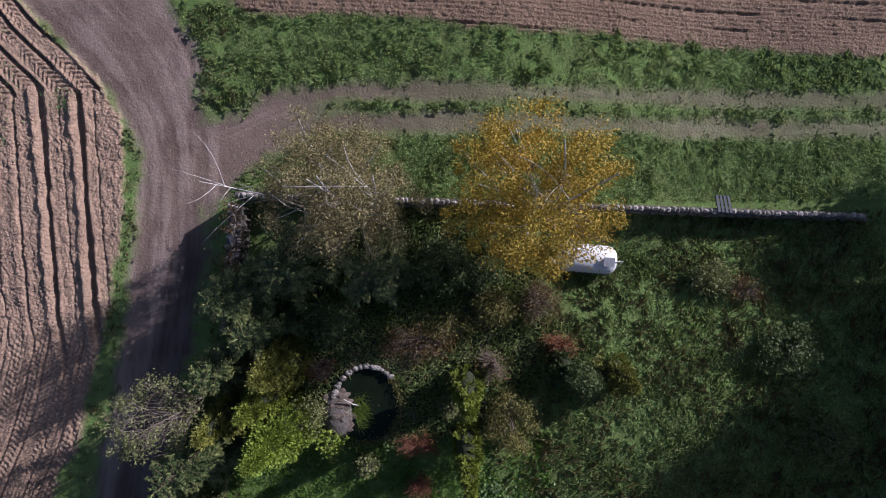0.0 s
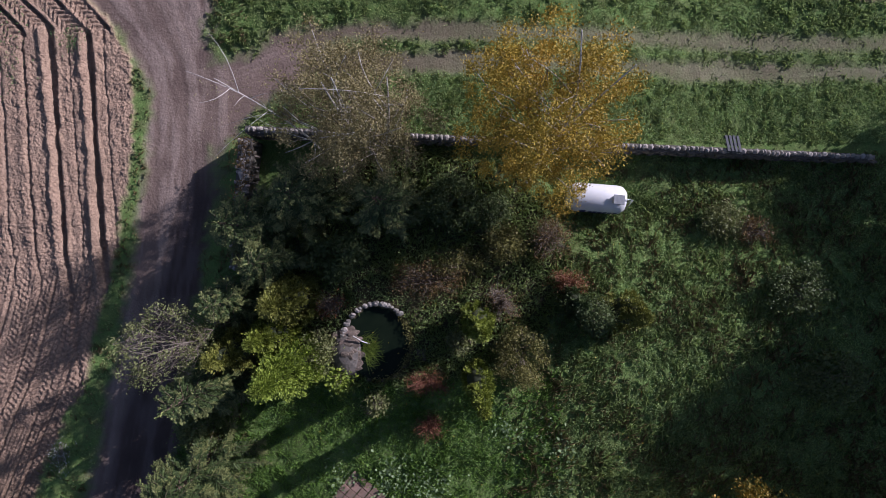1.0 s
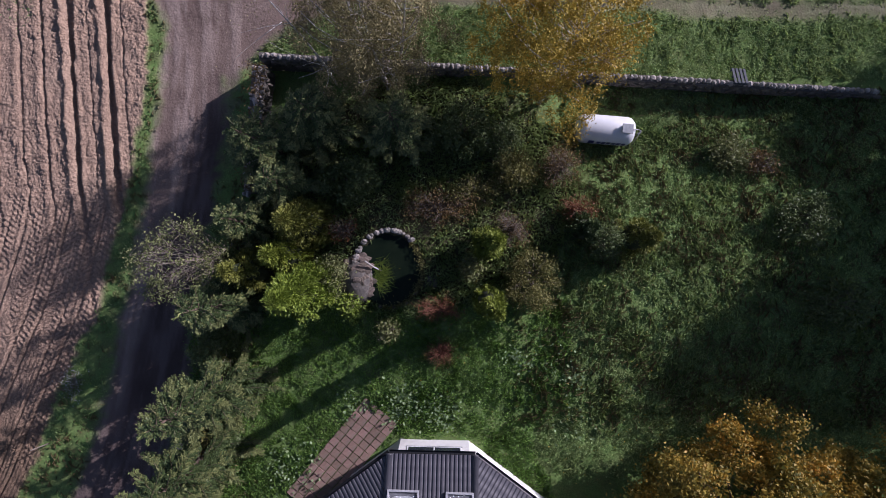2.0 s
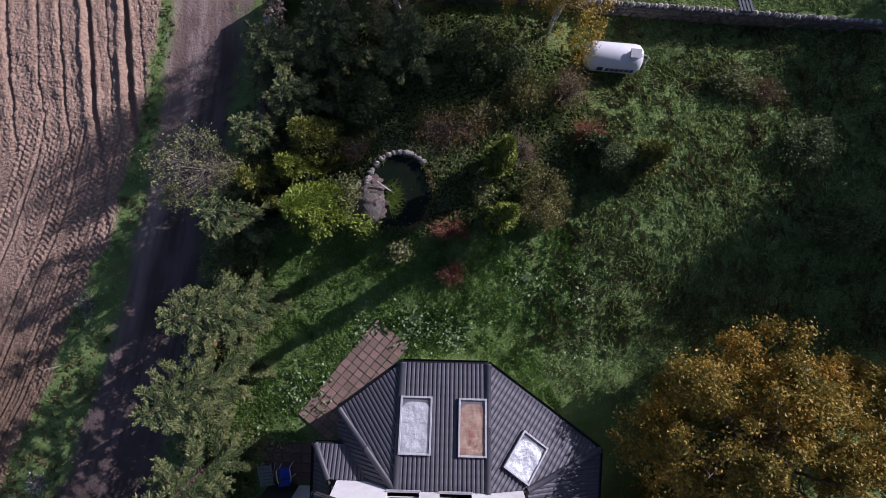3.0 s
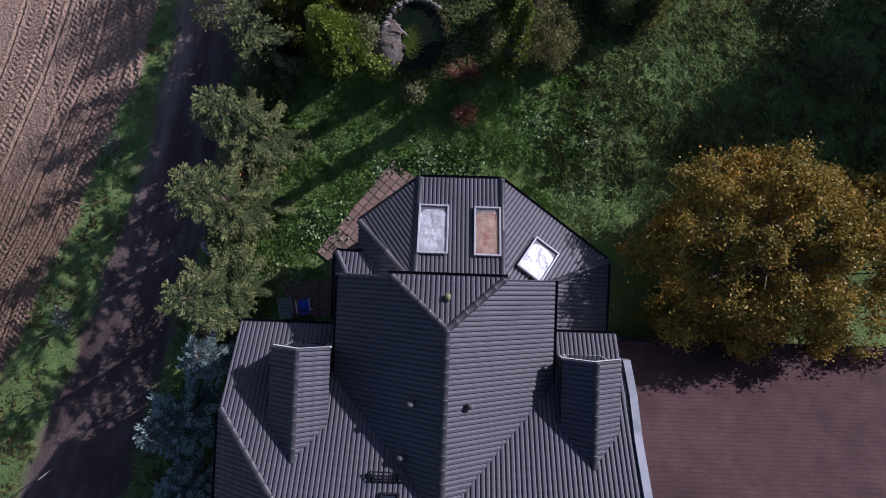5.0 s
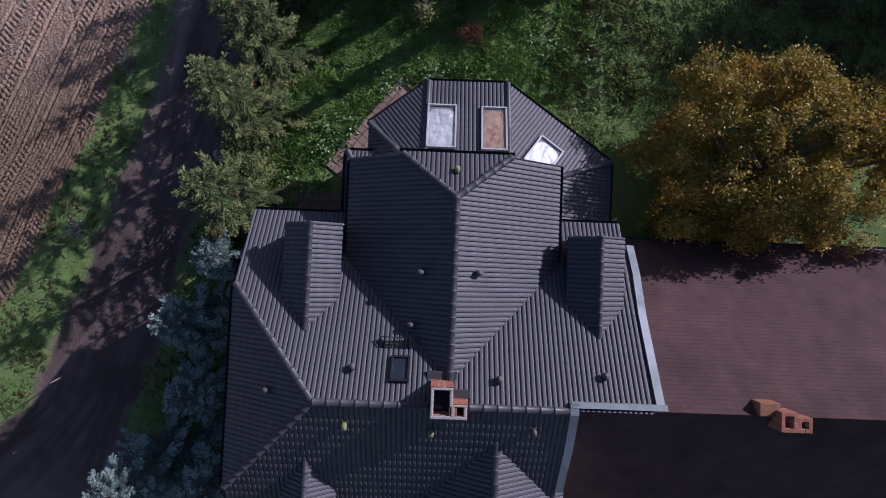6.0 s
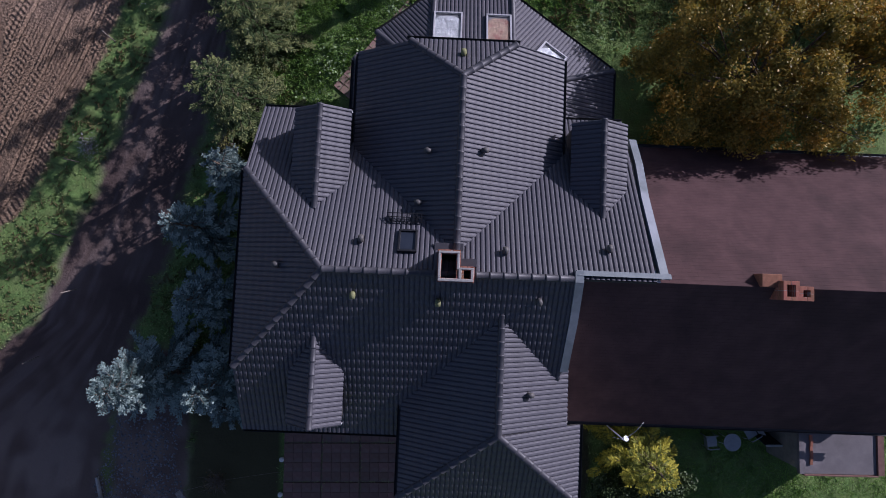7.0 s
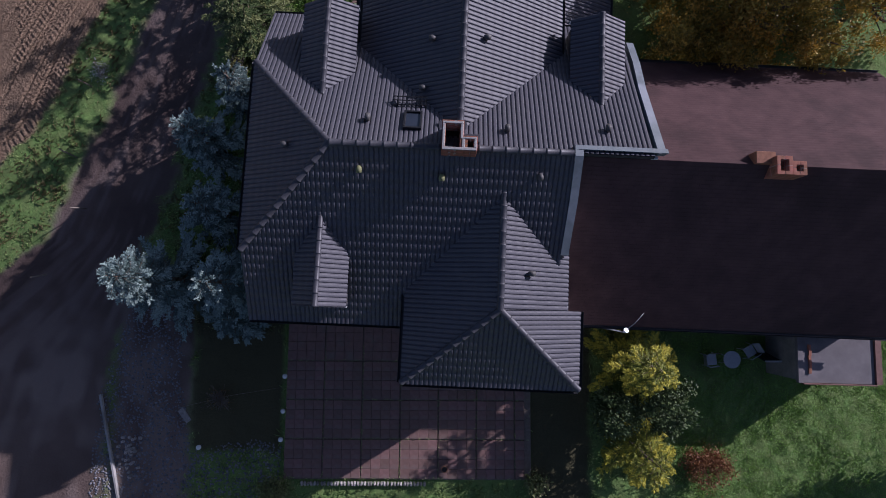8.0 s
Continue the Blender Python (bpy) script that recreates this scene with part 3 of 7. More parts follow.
def slope(name, corners, parent, mat=None, label="", wave=WAVE, row=ROW, amp=0.036, lip=0.0025, deck=0.1):
    """A roof slope of pressed metal tiles over a convex polygon; the first two corners are the eave."""
    c = [Vector(p) for p in corners]
    o = c[0]
    es = (c[1] - c[0]).normalized()
    nrm = es.cross(c[2] - c[0]).normalized()
    if nrm.z < 0:
        nrm = -nrm
    et = nrm.cross(es).normalized()
    if et.z < 0:
        et = -et
    poly = [((p - o).dot(es), (p - o).dot(et)) for p in c]
    smin, smax = min(p[0] for p in poly), max(p[0] for p in poly)
    tmin, tmax = min(p[1] for p in poly), max(p[1] for p in poly)
    ss = np.unique(np.concatenate([(np.arange(math.floor(smin / wave), smax / wave + 1)[:, None] + np.array([0, 0.08, 0.12, 0.17, 0.32, 0.5, 0.68, 0.83, 0.88, 0.92])[None]).ravel() * wave, [smin, smax], [p[0] for p in poly]]))
    ss = ss[(ss >= smin - 1e-9) & (ss <= smax + 1e-9)]
    ts, off = [], []
    k = math.floor(tmin / row)
    while k * row <= tmax:
        ts += [k * row, k * row + 0.5 * row, (k + 1) * row - 0.004]
        off += [lip, lip * 0.45, 0.0]
        k += 1
    ts, off = np.array(ts), np.array(off)
    verts, keep = [], []
    for s in ss:
        lo, hi = clip_range(poly, float(s))
        if lo is None:
            lo = hi = 0.0
        tt = np.clip(ts, lo, hi)
        oo = np.interp(tt, ts, off)
        ph = (s / wave) % 1.0
        side = min(1.0, max(0.0, (min(ph, 1 - ph) - 0.07) / 0.11))
        w = amp * (0.82 * side * side * (3 - 2 * side) + 0.18 * (0.5 - 0.5 * math.cos(2 * math.pi * ph)))
        verts.append(np.array(o)[None] + np.outer(np.full(len(tt), s), np.array(es)) + np.outer(tt, np.array(et)) + np.outer(oo + w, np.array(nrm)))
        keep.append(tt)
    n = len(ts)
    verts = np.concatenate(verts)
    keep = np.array(keep)
    faces = []
    for a in range(len(ss) - 1):
        for j in range(n - 1):
            if keep[a, j + 1] - keep[a, j] > 1e-6 or keep[a + 1, j + 1] - keep[a + 1, j] > 1e-6:
                faces.append((a * n + j, (a + 1) * n + j, (a + 1) * n + j + 1, a * n + j + 1))
    me = mesh_np(name, verts, faces, mat or M_ROOF)
    ob = part(name, me, None, parent, label)
    bm = bmesh.new()
    top = [bm.verts.new(p - nrm * 0.012) for p in c]
    low = [bm.verts.new(p - nrm * (0.012 + deck)) for p in c]
    bm.faces.new(top)
    bm.faces.new(low[::-1])
    for q in range(len(c)):
        w = (q + 1) % len(c)
        bm.faces.new((top[w], top[q], low[q], low[w]))
    bmesh.ops.recalc_face_normals(bm, faces=bm.faces[:])
    part("roof_deck", bm, M_DECK, ob)
    return ob


_cap = {}


def cap_mesh(length, radius):
    key = (round(length, 3), radius)
    if key not in _cap:
        bm = bmesh.new()
        seg = 8
        rows = []
        for s, r in ((0.0, radius * 1.08), (0.05, radius * 1.08), (0.06, radius), (length + 0.03, radius * 0.97)):
            rows.append([bm.verts.new((s, math.cos(math.pi * (k / seg)) * r, math.sin(math.pi * (k / seg)) * r * 0.85)) for k in range(seg + 1)])
        for r0, r1 in zip(rows, rows[1:]):
            for k in range(seg):
                bm.faces.new((r0[k], r1[k], r1[k + 1], r0[k + 1])).smooth = True
        bm.faces.new(rows[0])
        me = bpy.data.meshes.new("ridge_tile")
        bm.normal_update()
        bm.to_mesh(me)
        bm.free()
        me.materials.append(M_RIDGE)
        _cap[key] = me
    return _cap[key]


def ridge(a, b, parent, radius=0.115, piece=0.42, drop=0.0):
    """Half-round ridge tiles, each its own piece, from a up or along to b."""
    a, b = Vector(a), Vector(b)
    n = max(1, round((b - a).length / piece))
    d = (b - a) / n
    me = cap_mesh(d.length, radius)
    x = d.normalized()
    y = Vector((0, 0, 1)).cross(x).normalized()
    z = x.cross(y)
    rot = Matrix((x, y, z)).transposed().to_4x4()
    for k in range(n):
        ob = new("ridge_tile", me)
        ob.parent = parent
        ob.matrix_basis = Matrix.Translation(a + d * k + Vector((0, 0, 0.005 - drop))) @ rot


def gutter(a, b, parent, r=0.07):
    """A half-round gutter under an eave."""
    a, b = Vector(a), Vector(b)
    x = (b - a).normalized()
    y = Vector((0, 0, 1)).cross(x).normalized()
    bm = bmesh.new()
    rows = []
    for p in (a, b):
        outer = [p + y * math.cos(k * math.pi / 6) * r - Vector((0, 0, math.sin(k * math.pi / 6) * r)) for k in range(7)]
        inner = [p + y * math.cos(k * math.pi / 6) * (r - 0.008) - Vector((0, 0, math.sin(k * math.pi / 6) * (r - 0.008))) for k in range(6, -1, -1)]
        rows.append([bm.verts.new(q) for q in outer + inner])
    n = len(rows[0])
    for k in range(n):
        bm.faces.new((rows[0][k], rows[1][k], rows[1][(k + 1) % n], rows[0][(k + 1) % n]))
    bm.faces.new(rows[0][::-1])
    bm.faces.new(rows[1])
    bmesh.ops.recalc_face_normals(bm, faces=bm.faces[:])
    return part("gutter", bm, M_GUTTER, parent)


def prism(name, outline, z0, z1, mat, parent, label=""):
    """An upright block over an outline; z1 may be one height or one for each corner."""
    bm = bmesh.new()
    tops = z1 if isinstance(z1, (list, tuple)) else [z1] * len(outline)
    lo = [bm.verts.new((x, y, z0)) for x, y in outline]
    hi = [bm.verts.new((x, y, z)) for (x, y), z in zip(outline, tops)]
    bm.faces.new(lo[::-1])
    bm.faces.new(hi)
    for k in range(len(outline)):
        j = (k + 1) % len(outline)
        bm.faces.new((lo[k], lo[j], hi[j], hi[k]))
    bmesh.ops.recalc_face_normals(bm, faces=bm.faces[:])
    return part(name, bm, mat, parent, label)


K = 0.53                     # pitch of the main roofs
ZR, ZW, ZS = 7.8, 7.45, 7.1  # ridge heights: main, north wing, south wing
UW, UE = -7.62, 5.9          # west and east verges of the main roof
VN, VS = 6.05, -5.8          # its eaves
VH = 3.38                    # the half hip's eave corners
zm = lambda v: ZR - K * abs(v)

# main roof
slope("roof_slope", [(UE, VN, zm(VN)), (UW, VN, zm(VN)), (UW, VH, zm(VH)), (-4.4, 0, ZR), (UE, 0, ZR)], house, label="north slope of anthracite metal tiles")
slope("roof_slope", [(UW, VS, zm(VS)), (3.42, VS, zm(VS)), (3.42, 0, ZR), (-4.4, 0, ZR), (UW, -VH, zm(VH))], house, label="shaded south slope of anthracite metal tiles", lip=0.02)
slope("roof_slope", [(UW - 0.04, VH, zm(VH)), (UW - 0.04, -VH, zm(VH)), (-4.4, 0, ZR)], house, label="west half hip of anthracite metal tiles")
ridge((-4.4, 0, ZR), (3.3, 0, ZR), house)
ridge((UW, VH, zm(VH)), (-4.4, 0, ZR), house)
ridge((UW, -VH, zm(VH)), (-4.4, 0, ZR), house)
gutter((UW, VN + 0.05, zm(VN) - 0.02), (-3.6, VN + 0.05, zm(VN) - 0.02), house)
gutter((3.0, VN + 0.05, zm(VN) - 0.02), (UE, VN + 0.05, zm(VN) - 0.02), house)
gutter((UW, VS - 0.05, zm(VS) - 0.02), (-1.9, VS - 0.05, zm(VS) - 0.02), house)
gutter((UW - 0.09, VH, zm(VH) - 0.02), (UW - 0.09, -VH, zm(VH) - 0.02), house)
prism("wall", [(UW + 0.35, VS + 0.45), (3.3, VS + 0.45), (3.3, 0), (UE - 0.05, 0), (UE - 0.05, VN - 0.45), (UW + 0.35, VN - 0.45)], -0.6, zm(VN) - 0.02, M_WALL, house)
bm = bmesh.new()
g0 = [bm.verts.new((UW + 0.35, v, z)) for v, z in ((VN - 0.45, zm(VN) - 0.05), (VH, zm(VH) - 0.2), (-VH, zm(VH) - 0.2), (VS + 0.45, zm(VS) - 0.05))]
g1 = [bm.verts.new((UW + 0.65, v.co.y, v.co.z)) for v in g0]
bm.faces.new(g0), bm.faces.new(g1[::-1])
for k in range(4):
    bm.faces.new((g0[k], g0[(k + 1) % 4], g1[(k + 1) % 4], g1[k]))
bmesh.ops.recalc_face_normals(bm, faces=bm.faces[:])
part("gable_wall", bm, M_WALL, house)

# north wing
UR, HW_W, HW_E, VG, VHN = -0.28, 3.74, 3.7, 7.95, 6.4
zw = lambda a: ZW - K * abs(a)
zhip = zw(1.82)
slope("roof_slope", [(UR - HW_W, VG, zw(HW_W)), (UR - HW_W, 3.9, zw(HW_W)), (UR, 0.5, ZW), (UR, VHN, ZW), (UR - 1.82, VG, zhip)], house, label="shaded west slope of the north wing")
slope("roof_slope", [(UR + HW_E, 3.9, zw(HW_E)), (UR + HW_E, VG, zw(HW_E)), (UR + 1.82, VG, zhip), (UR, VHN, ZW), (UR, 0.5, ZW)], house, label="sunlit east slope of the north wing")
slope("roof_slope", [(UR + 1.84, VG + 0.05, zhip), (UR - 1.84, VG + 0.05, zhip), (UR, VHN, ZW)], house, label="small north half hip")
ridge((UR, VHN, ZW), (UR, 0.6, ZW), house)
ridge((UR - 1.82, VG, zhip), (UR, VHN, ZW), house)
ridge((UR + 1.82, VG, zhip), (UR, VHN, ZW), house)
gutter((UR + 1.95, VG + 0.1, zhip - 0.02), (UR - 1.95, VG + 0.1, zhip - 0.02), house)
gutter((UR - HW_W - 0.05, VG, zw(HW_W) - 0.02), (UR - HW_W - 0.05, 4.1, zw(HW_W) - 0.02), house)
gutter((UR + HW_E + 0.05, VG, zw(HW_E) - 0.02), (UR + HW_E + 0.05, 4.3, zw(HW_E) - 0.02), house)

# gable wall of the wing, with two window openings over the low roof
VWALL = 7.62
gw = tagged(empty("gable_wall"), "white gable wall with two dark windows above the low roof")
gw.parent = house
u0, u1 = UR - 3.35, UR + 3.3
cuts = [u0, -1.72, -0.62, 0.08, 1.18, u1]
for k in range(5):
    a, b = cuts[k], cuts[k + 1]
    if k % 2 == 0:
        za, zb = min(zhip, zw(a - UR)) - 0.1, min(zhip, zw(b - UR)) - 0.1
        prism("wall_panel", [(a, VWALL - 0.3), (b, VWALL - 0.3), (b, VWALL), (a, VWALL)], 2.6, [za, zb, zb, za], M_WALL, gw)
    else:
        prism("wall_panel", [(a, VWALL - 0.3), (b, VWALL - 0.3), (b, VWALL), (a, VWALL)], 2.6, 4.62, M_WALL, gw)
        prism("wall_panel", [(a, VWALL - 0.3), (b, VWALL - 0.3), (b, VWALL), (a, VWALL)], 5.85, zhip - 0.12, M_WALL, gw)
        w = part("window", boxed((a + 0.003, VWALL - 0.2, 4.625), (b - 0.003, VWALL - 0.14, 5.845)), M_FRAME, house, "dark window with a pale frame")
        part("pane", boxed((a + 0.08, VWALL - 0.139, 4.70), (b - 0.08, VWALL - 0.132, 5.77)), M_GLASSDARK, w)
        part("window_sill", boxed((a - 0.04, VWALL - 0.13, 4.59), (b + 0.04, VWALL + 0.09, 4.62), 0.006), M_FRAME, w)
prism("wall", [(u0, 0.5), (u1, 0.5), (u1, VWALL - 0.3), (u0, VWALL - 0.3)], -0.2, zw(3.4) - 0.1, M_WALL, house)

# south wing
US, W2, E2, VA, VE = 1.26, 3.18, 3.03, -5.02, -7.72
zs = lambda a: ZS - K * abs(a)
ZE2 = zs(W2)
slope("roof_slope", [(US - W2, -4.3, ZE2), (US - W2, VE, ZE2), (US, VA, ZS), (US, -1.1, ZS)], house, label="shaded west slope of the south wing")
slope("roof_slope", [(US + 2.5, -5.0, zs(2.5)), (US + 2.5, -3.0, zs(2.5)), (US, -1.1, ZS), (US, -5.0, ZS)], house, label="sunlit east slope of the south wing")
slope("roof_slope", [(US + E2, VE, ZE2), (US + E2, -5.0, zs(E2)), (US, -5.0, ZS)], house, label="sunlit east slope of the south wing")
slope("roof_slope", [(US - W2, VE - 0.02, ZE2), (US + E2, VE - 0.02, ZE2), (US, VA, ZS)], house, label="south hip of anthracite metal tiles", lip=0.02)
ridge((US, -1.2, ZS), (US, VA, ZS), house)
ridge((US - W2, VE, ZE2), (US, VA, ZS), house)
ridge((US + E2, VE, ZE2), (US, VA, ZS), house)
gutter((US - W2 - 0.06, -4.4, ZE2 - 0.02), (US - W2 - 0.06, VE, ZE2 - 0.02), house)
gutter((US - W2, VE - 0.07, ZE2 - 0.02), (US + E2, VE - 0.07, ZE2 - 0.02), house)
gutter((US + E2 + 0.06, VE, ZE2 - 0.02), (US + E2 + 0.06, -5.0, zs(E2) - 0.02), house)
prism("wall", [(US - W2 + 0.4, VE + 0.4), (US + E2 - 0.4, VE + 0.4), (US + E2 - 0.4, -4.7), (US + 2.2, -4.7), (US + 2.2, -1), (US - W2 + 0.4, -1)], -0.8, ZE2 - 0.03, M_WALL, house)

# low roofs of the north bay
ZB0, ZB1 = 3.08, 4.5
bW, bNL, bNR, bE, bE2 = (-3.79, 9.94), (-1.46, 11.75), (1.76, 11.78), (6.06, 8.71), (6.0, 5.8)
VT = 7.64
slope("roof_slope", [(*bNR, ZB0), (*bNL, ZB0), (bNL[0], VT, ZB1), (bNR[0], VT, ZB1)], house, label="low north slope with two large roof windows")
slope("roof_slope", [(*bNL, ZB0), (*bW, ZB0), (bNL[0], VT, ZB1)], house, label="low north-west slope of the bay")
slope("roof_slope", [(*bE, ZB0), (*bNR, ZB0), (bNR[0], VT, ZB1), (3.2, VT, 4.19)], house, label="low north-east slope of the bay with a tilted roof window")
slope("roof_slope", [(*bE2, ZB0), (*bE, ZB0), (3.2, VT, 4.2), (3.2, 5.8, 4.2)], house, label="low east slope beside the tree")
slope("roof_slope", [(*bW, ZB0), (bW[0], 7.2, ZB0), (bNL[0], 7.2, ZB1), (bNL[0], VT, ZB1)], house, label="low west slope of the bay")
slope("roof_slope", [(-2.6, 8.7, 3.3), (-4.58, 8.7, 3.3), (-3.95, VT, 3.86), (-2.6, VT, 3.86)], house, label="narrow lean-to roof under the wing")
slope("roof_slope", [(-4.58, 8.7, 3.3), (-4.58, 6.0, 3.3), (-3.7, 6.0, 3.95), (-3.95, VT, 3.86)], house, label="narrow lean-to roof under the wing")
for a, b in (((*bNL, ZB0), (bNL[0], VT, ZB1)), ((*bNR, ZB0), (bNR[0], VT, ZB1)), ((*bW, ZB0), (bNL[0] - 0.05, VT, ZB1)), ((*bE, ZB0), (3.2, VT, 4.2)), ((-4.58, 8.7, 3.3), (-3.95, VT, 3.86))):
    ridge(a, b, house, radius=0.12, piece=1.9)
for a, b, z in ((bNR, bNL, ZB0), (bNL, bW, ZB0), (bE, bNR, ZB0), (bE2, bE, ZB0), ((-2.6, 8.7), (-4.6, 8.7), 3.3), ((-4.6, 8.7), (-4.6, 6.1), 3.3)):
    d = Vector((b[0] - a[0], b[1] - a[1], 0)).normalized()
    o = Vector((d.y, -d.x, 0)) * -0.06
    o = -o if (Vector((a[0], a[1], 0)) + o - Vector((0.5, 7, 0))).length < Vector((a[0] - 0.5, a[1] - 7, 0)).length else o
    gutter(Vector((*a, z - 0.02)) + o, Vector((*b, z - 0.02)) + o, house)
inset = lambda p, k=0.90: (0.6 + (p[0] - 0.6) * k, 6.5 + (p[1] - 6.5) * k)
prism("wall", [inset(bW), inset(bNL), inset(bNR), inset(bE), (5.7, 5.5), (-3.6, 5.5)], -0.2, 2.98, M_WALL, house)


def bay_window(a, b, z0, z1, margin):
    """A wide window in the bay wall that runs from a to b: white frame, mullion, dark panes and a sill."""
    a, b = Vector((*a, 0)), Vector((*b, 0))
    d = (b - a).normalized()
    out = Vector((-d.y, d.x, 0))
    if out.y < 0:
        out = -out
    m = Matrix((d, out, Vector((0, 0, 1)))).transposed().to_4x4()
    m.translation = a
    L = (b - a).length
    w = empty("window", m)
    w.parent = house
    tagged(w, "wide bay window with white frame and dark panes")
    bm = bmesh.new()
    x0, x1, t = margin, L - margin, 0.05
    mid = (x0 + x1) / 2
    for lo, hi in (((x0, z0), (x1, z0 + t)), ((x0, z1 - t), (x1, z1)), ((x0, z0 + t), (x0 + t, z1 - t)), ((x1 - t, z0 + t), (x1, z1 - t)), ((mid - t / 2, z0 + t), (mid + t / 2, z1 - t))):
        add_box(bm, (lo[0], 0.004, lo[1]), (hi[0], 0.025, hi[1]), 0.005)
    part("frame", bm, M_WHITE, w)
    for p0, p1 in ((x0 + t, mid - t / 2), (mid + t / 2, x1 - t)):
        part("pane", boxed((p0, 0.003, z0 + t), (p1, 0.02, z1 - t)), M_GLASSDARK, w)
    part("sill", boxed((x0 - 0.06, 0.004, z0 - 0.05), (x1 + 0.06, 0.03, z0 - 0.004), 0.006), M_GREYMETAL, w)


for a, b in ((bNL, bNR), (bNR, bE), (bW, bNL)):
    bay_window(inset(a), inset(b), 1.15, 2.7, 0.34)

# dark panel covering the western stretch of the north wall
part("dark_panel", boxed((UW + 0.36, VN - 0.45, 0.2), (-6.0, VN - 0.41, zm(VN) - 0.1)), M_DECK, house, "dark panel on the western part of the wall")


# dormers
def dormer(u, half, v_front, v_back, zr, ze, sign, parent):
    """A gabled dormer on a main slope: sign 1 faces north, -1 south."""
    d = tagged(empty("dormer"), "small gabled roof dormer with anthracite tiles")
    d.parent = parent
    ve = v_front - sign * 0.02
    v_e = sign * (ZR - ze) / K * 1.0
    for s in (-1, 1):
        eave = [(u + s * half, ve, ze), (u + s * half, v_e, ze)]
        if s * sign > 0:
            eave = eave[::-1]
        slope("roof_slope", [*eave, *([(u, v_back, zr), (u, ve, zr)] if s * sign < 0 else [(u, ve, zr), (u, v_back, zr)])], d, deck=0.07)
        bd = bmesh.new()
        v0, v1 = sorted((ve - sign * 0.03, ve - sign * 0.005))
        p = [(u + s * half, ze - 0.27), (u + s * half, ze - 0.1), (u, zr - 0.1), (u, zr - 0.27)]
        a = [bd.verts.new((x, v0, z)) for x, z in p]
        b = [bd.verts.new((x, v1, z)) for x, z in p]
        bd.faces.new(a), bd.faces.new(b[::-1])
        for q in range(4):
            bd.faces.new((a[q], a[(q + 1) % 4], b[(q + 1) % 4], b[q]))
        bmesh.ops.recalc_face_normals(bd, faces=bd.faces[:])
        part("verge_board", bd, M_WHITE, d, "white verge board")
    ridge((u, ve, zr), (u, v_back, zr), d, radius=0.1)
    vw = v_front - sign * 0.14
    zb = ZR - K * abs(vw) - 0.1
    w = half - 0.15
    v0, v1 = sorted((vw, vw - sign * 0.2))
    bm = bmesh.new()
    p = [(u - w, zb), (u + w, zb), (u + w, ze - 0.02), (u, zr - 0.16), (u - w, ze - 0.02)]
    a = [bm.verts.new((x, v0, z)) for x, z in p]
    b = [bm.verts.new((x, v1, z)) for x, z in p]
    bm.faces.new(a), bm.faces.new(b[::-1])
    for q in range(5):
        bm.faces.new((a[q], a[(q + 1) % 5], b[(q + 1) % 5], b[q]))
    bmesh.ops.recalc_face_normals(bm, faces=bm.faces[:])
    part("front_wall", bm, M_WALL, d)
    for s in (-1, 1):
        v_far = sign * (ZR - ze + 0.2) / K
        lo, hi = sorted((vw, v_far))
        prism("side_wall", [(u + s * w - 0.05, lo), (u + s * w + 0.05, lo), (u + s * w + 0.05, hi), (u + s * w - 0.05, hi)], zb - 0.3, ze - 0.03, M_DECK, d)
    f0, f1 = sorted((vw + sign * 0.005, vw + sign * 0.04))
    win = part("window", boxed((u - w + 0.12, f0, zb + 0.12), (u + w - 0.12, f1, ze - 0.06)), M_FRAME, d, "pale framed dormer window")
    g0, g1 = sorted((vw + sign * 0.041, vw + sign * 0.047))
    part("pane", boxed((u - w + 0.19, g0, zb + 0.19), (u + w - 0.19, g1, ze - 0.13)), M_GLASSDARK, win)
    return d


dormer(-5.0, 0.96, 5.55, 2.02, 6.72, 6.2, 1, house)
dormer(4.55, 0.96, 5.45, 2.1, 6.68, 6.16, 1, house)
dormer(-4.8, 0.92, -5.22, -2.15, 6.62, 6.0, -1, house)


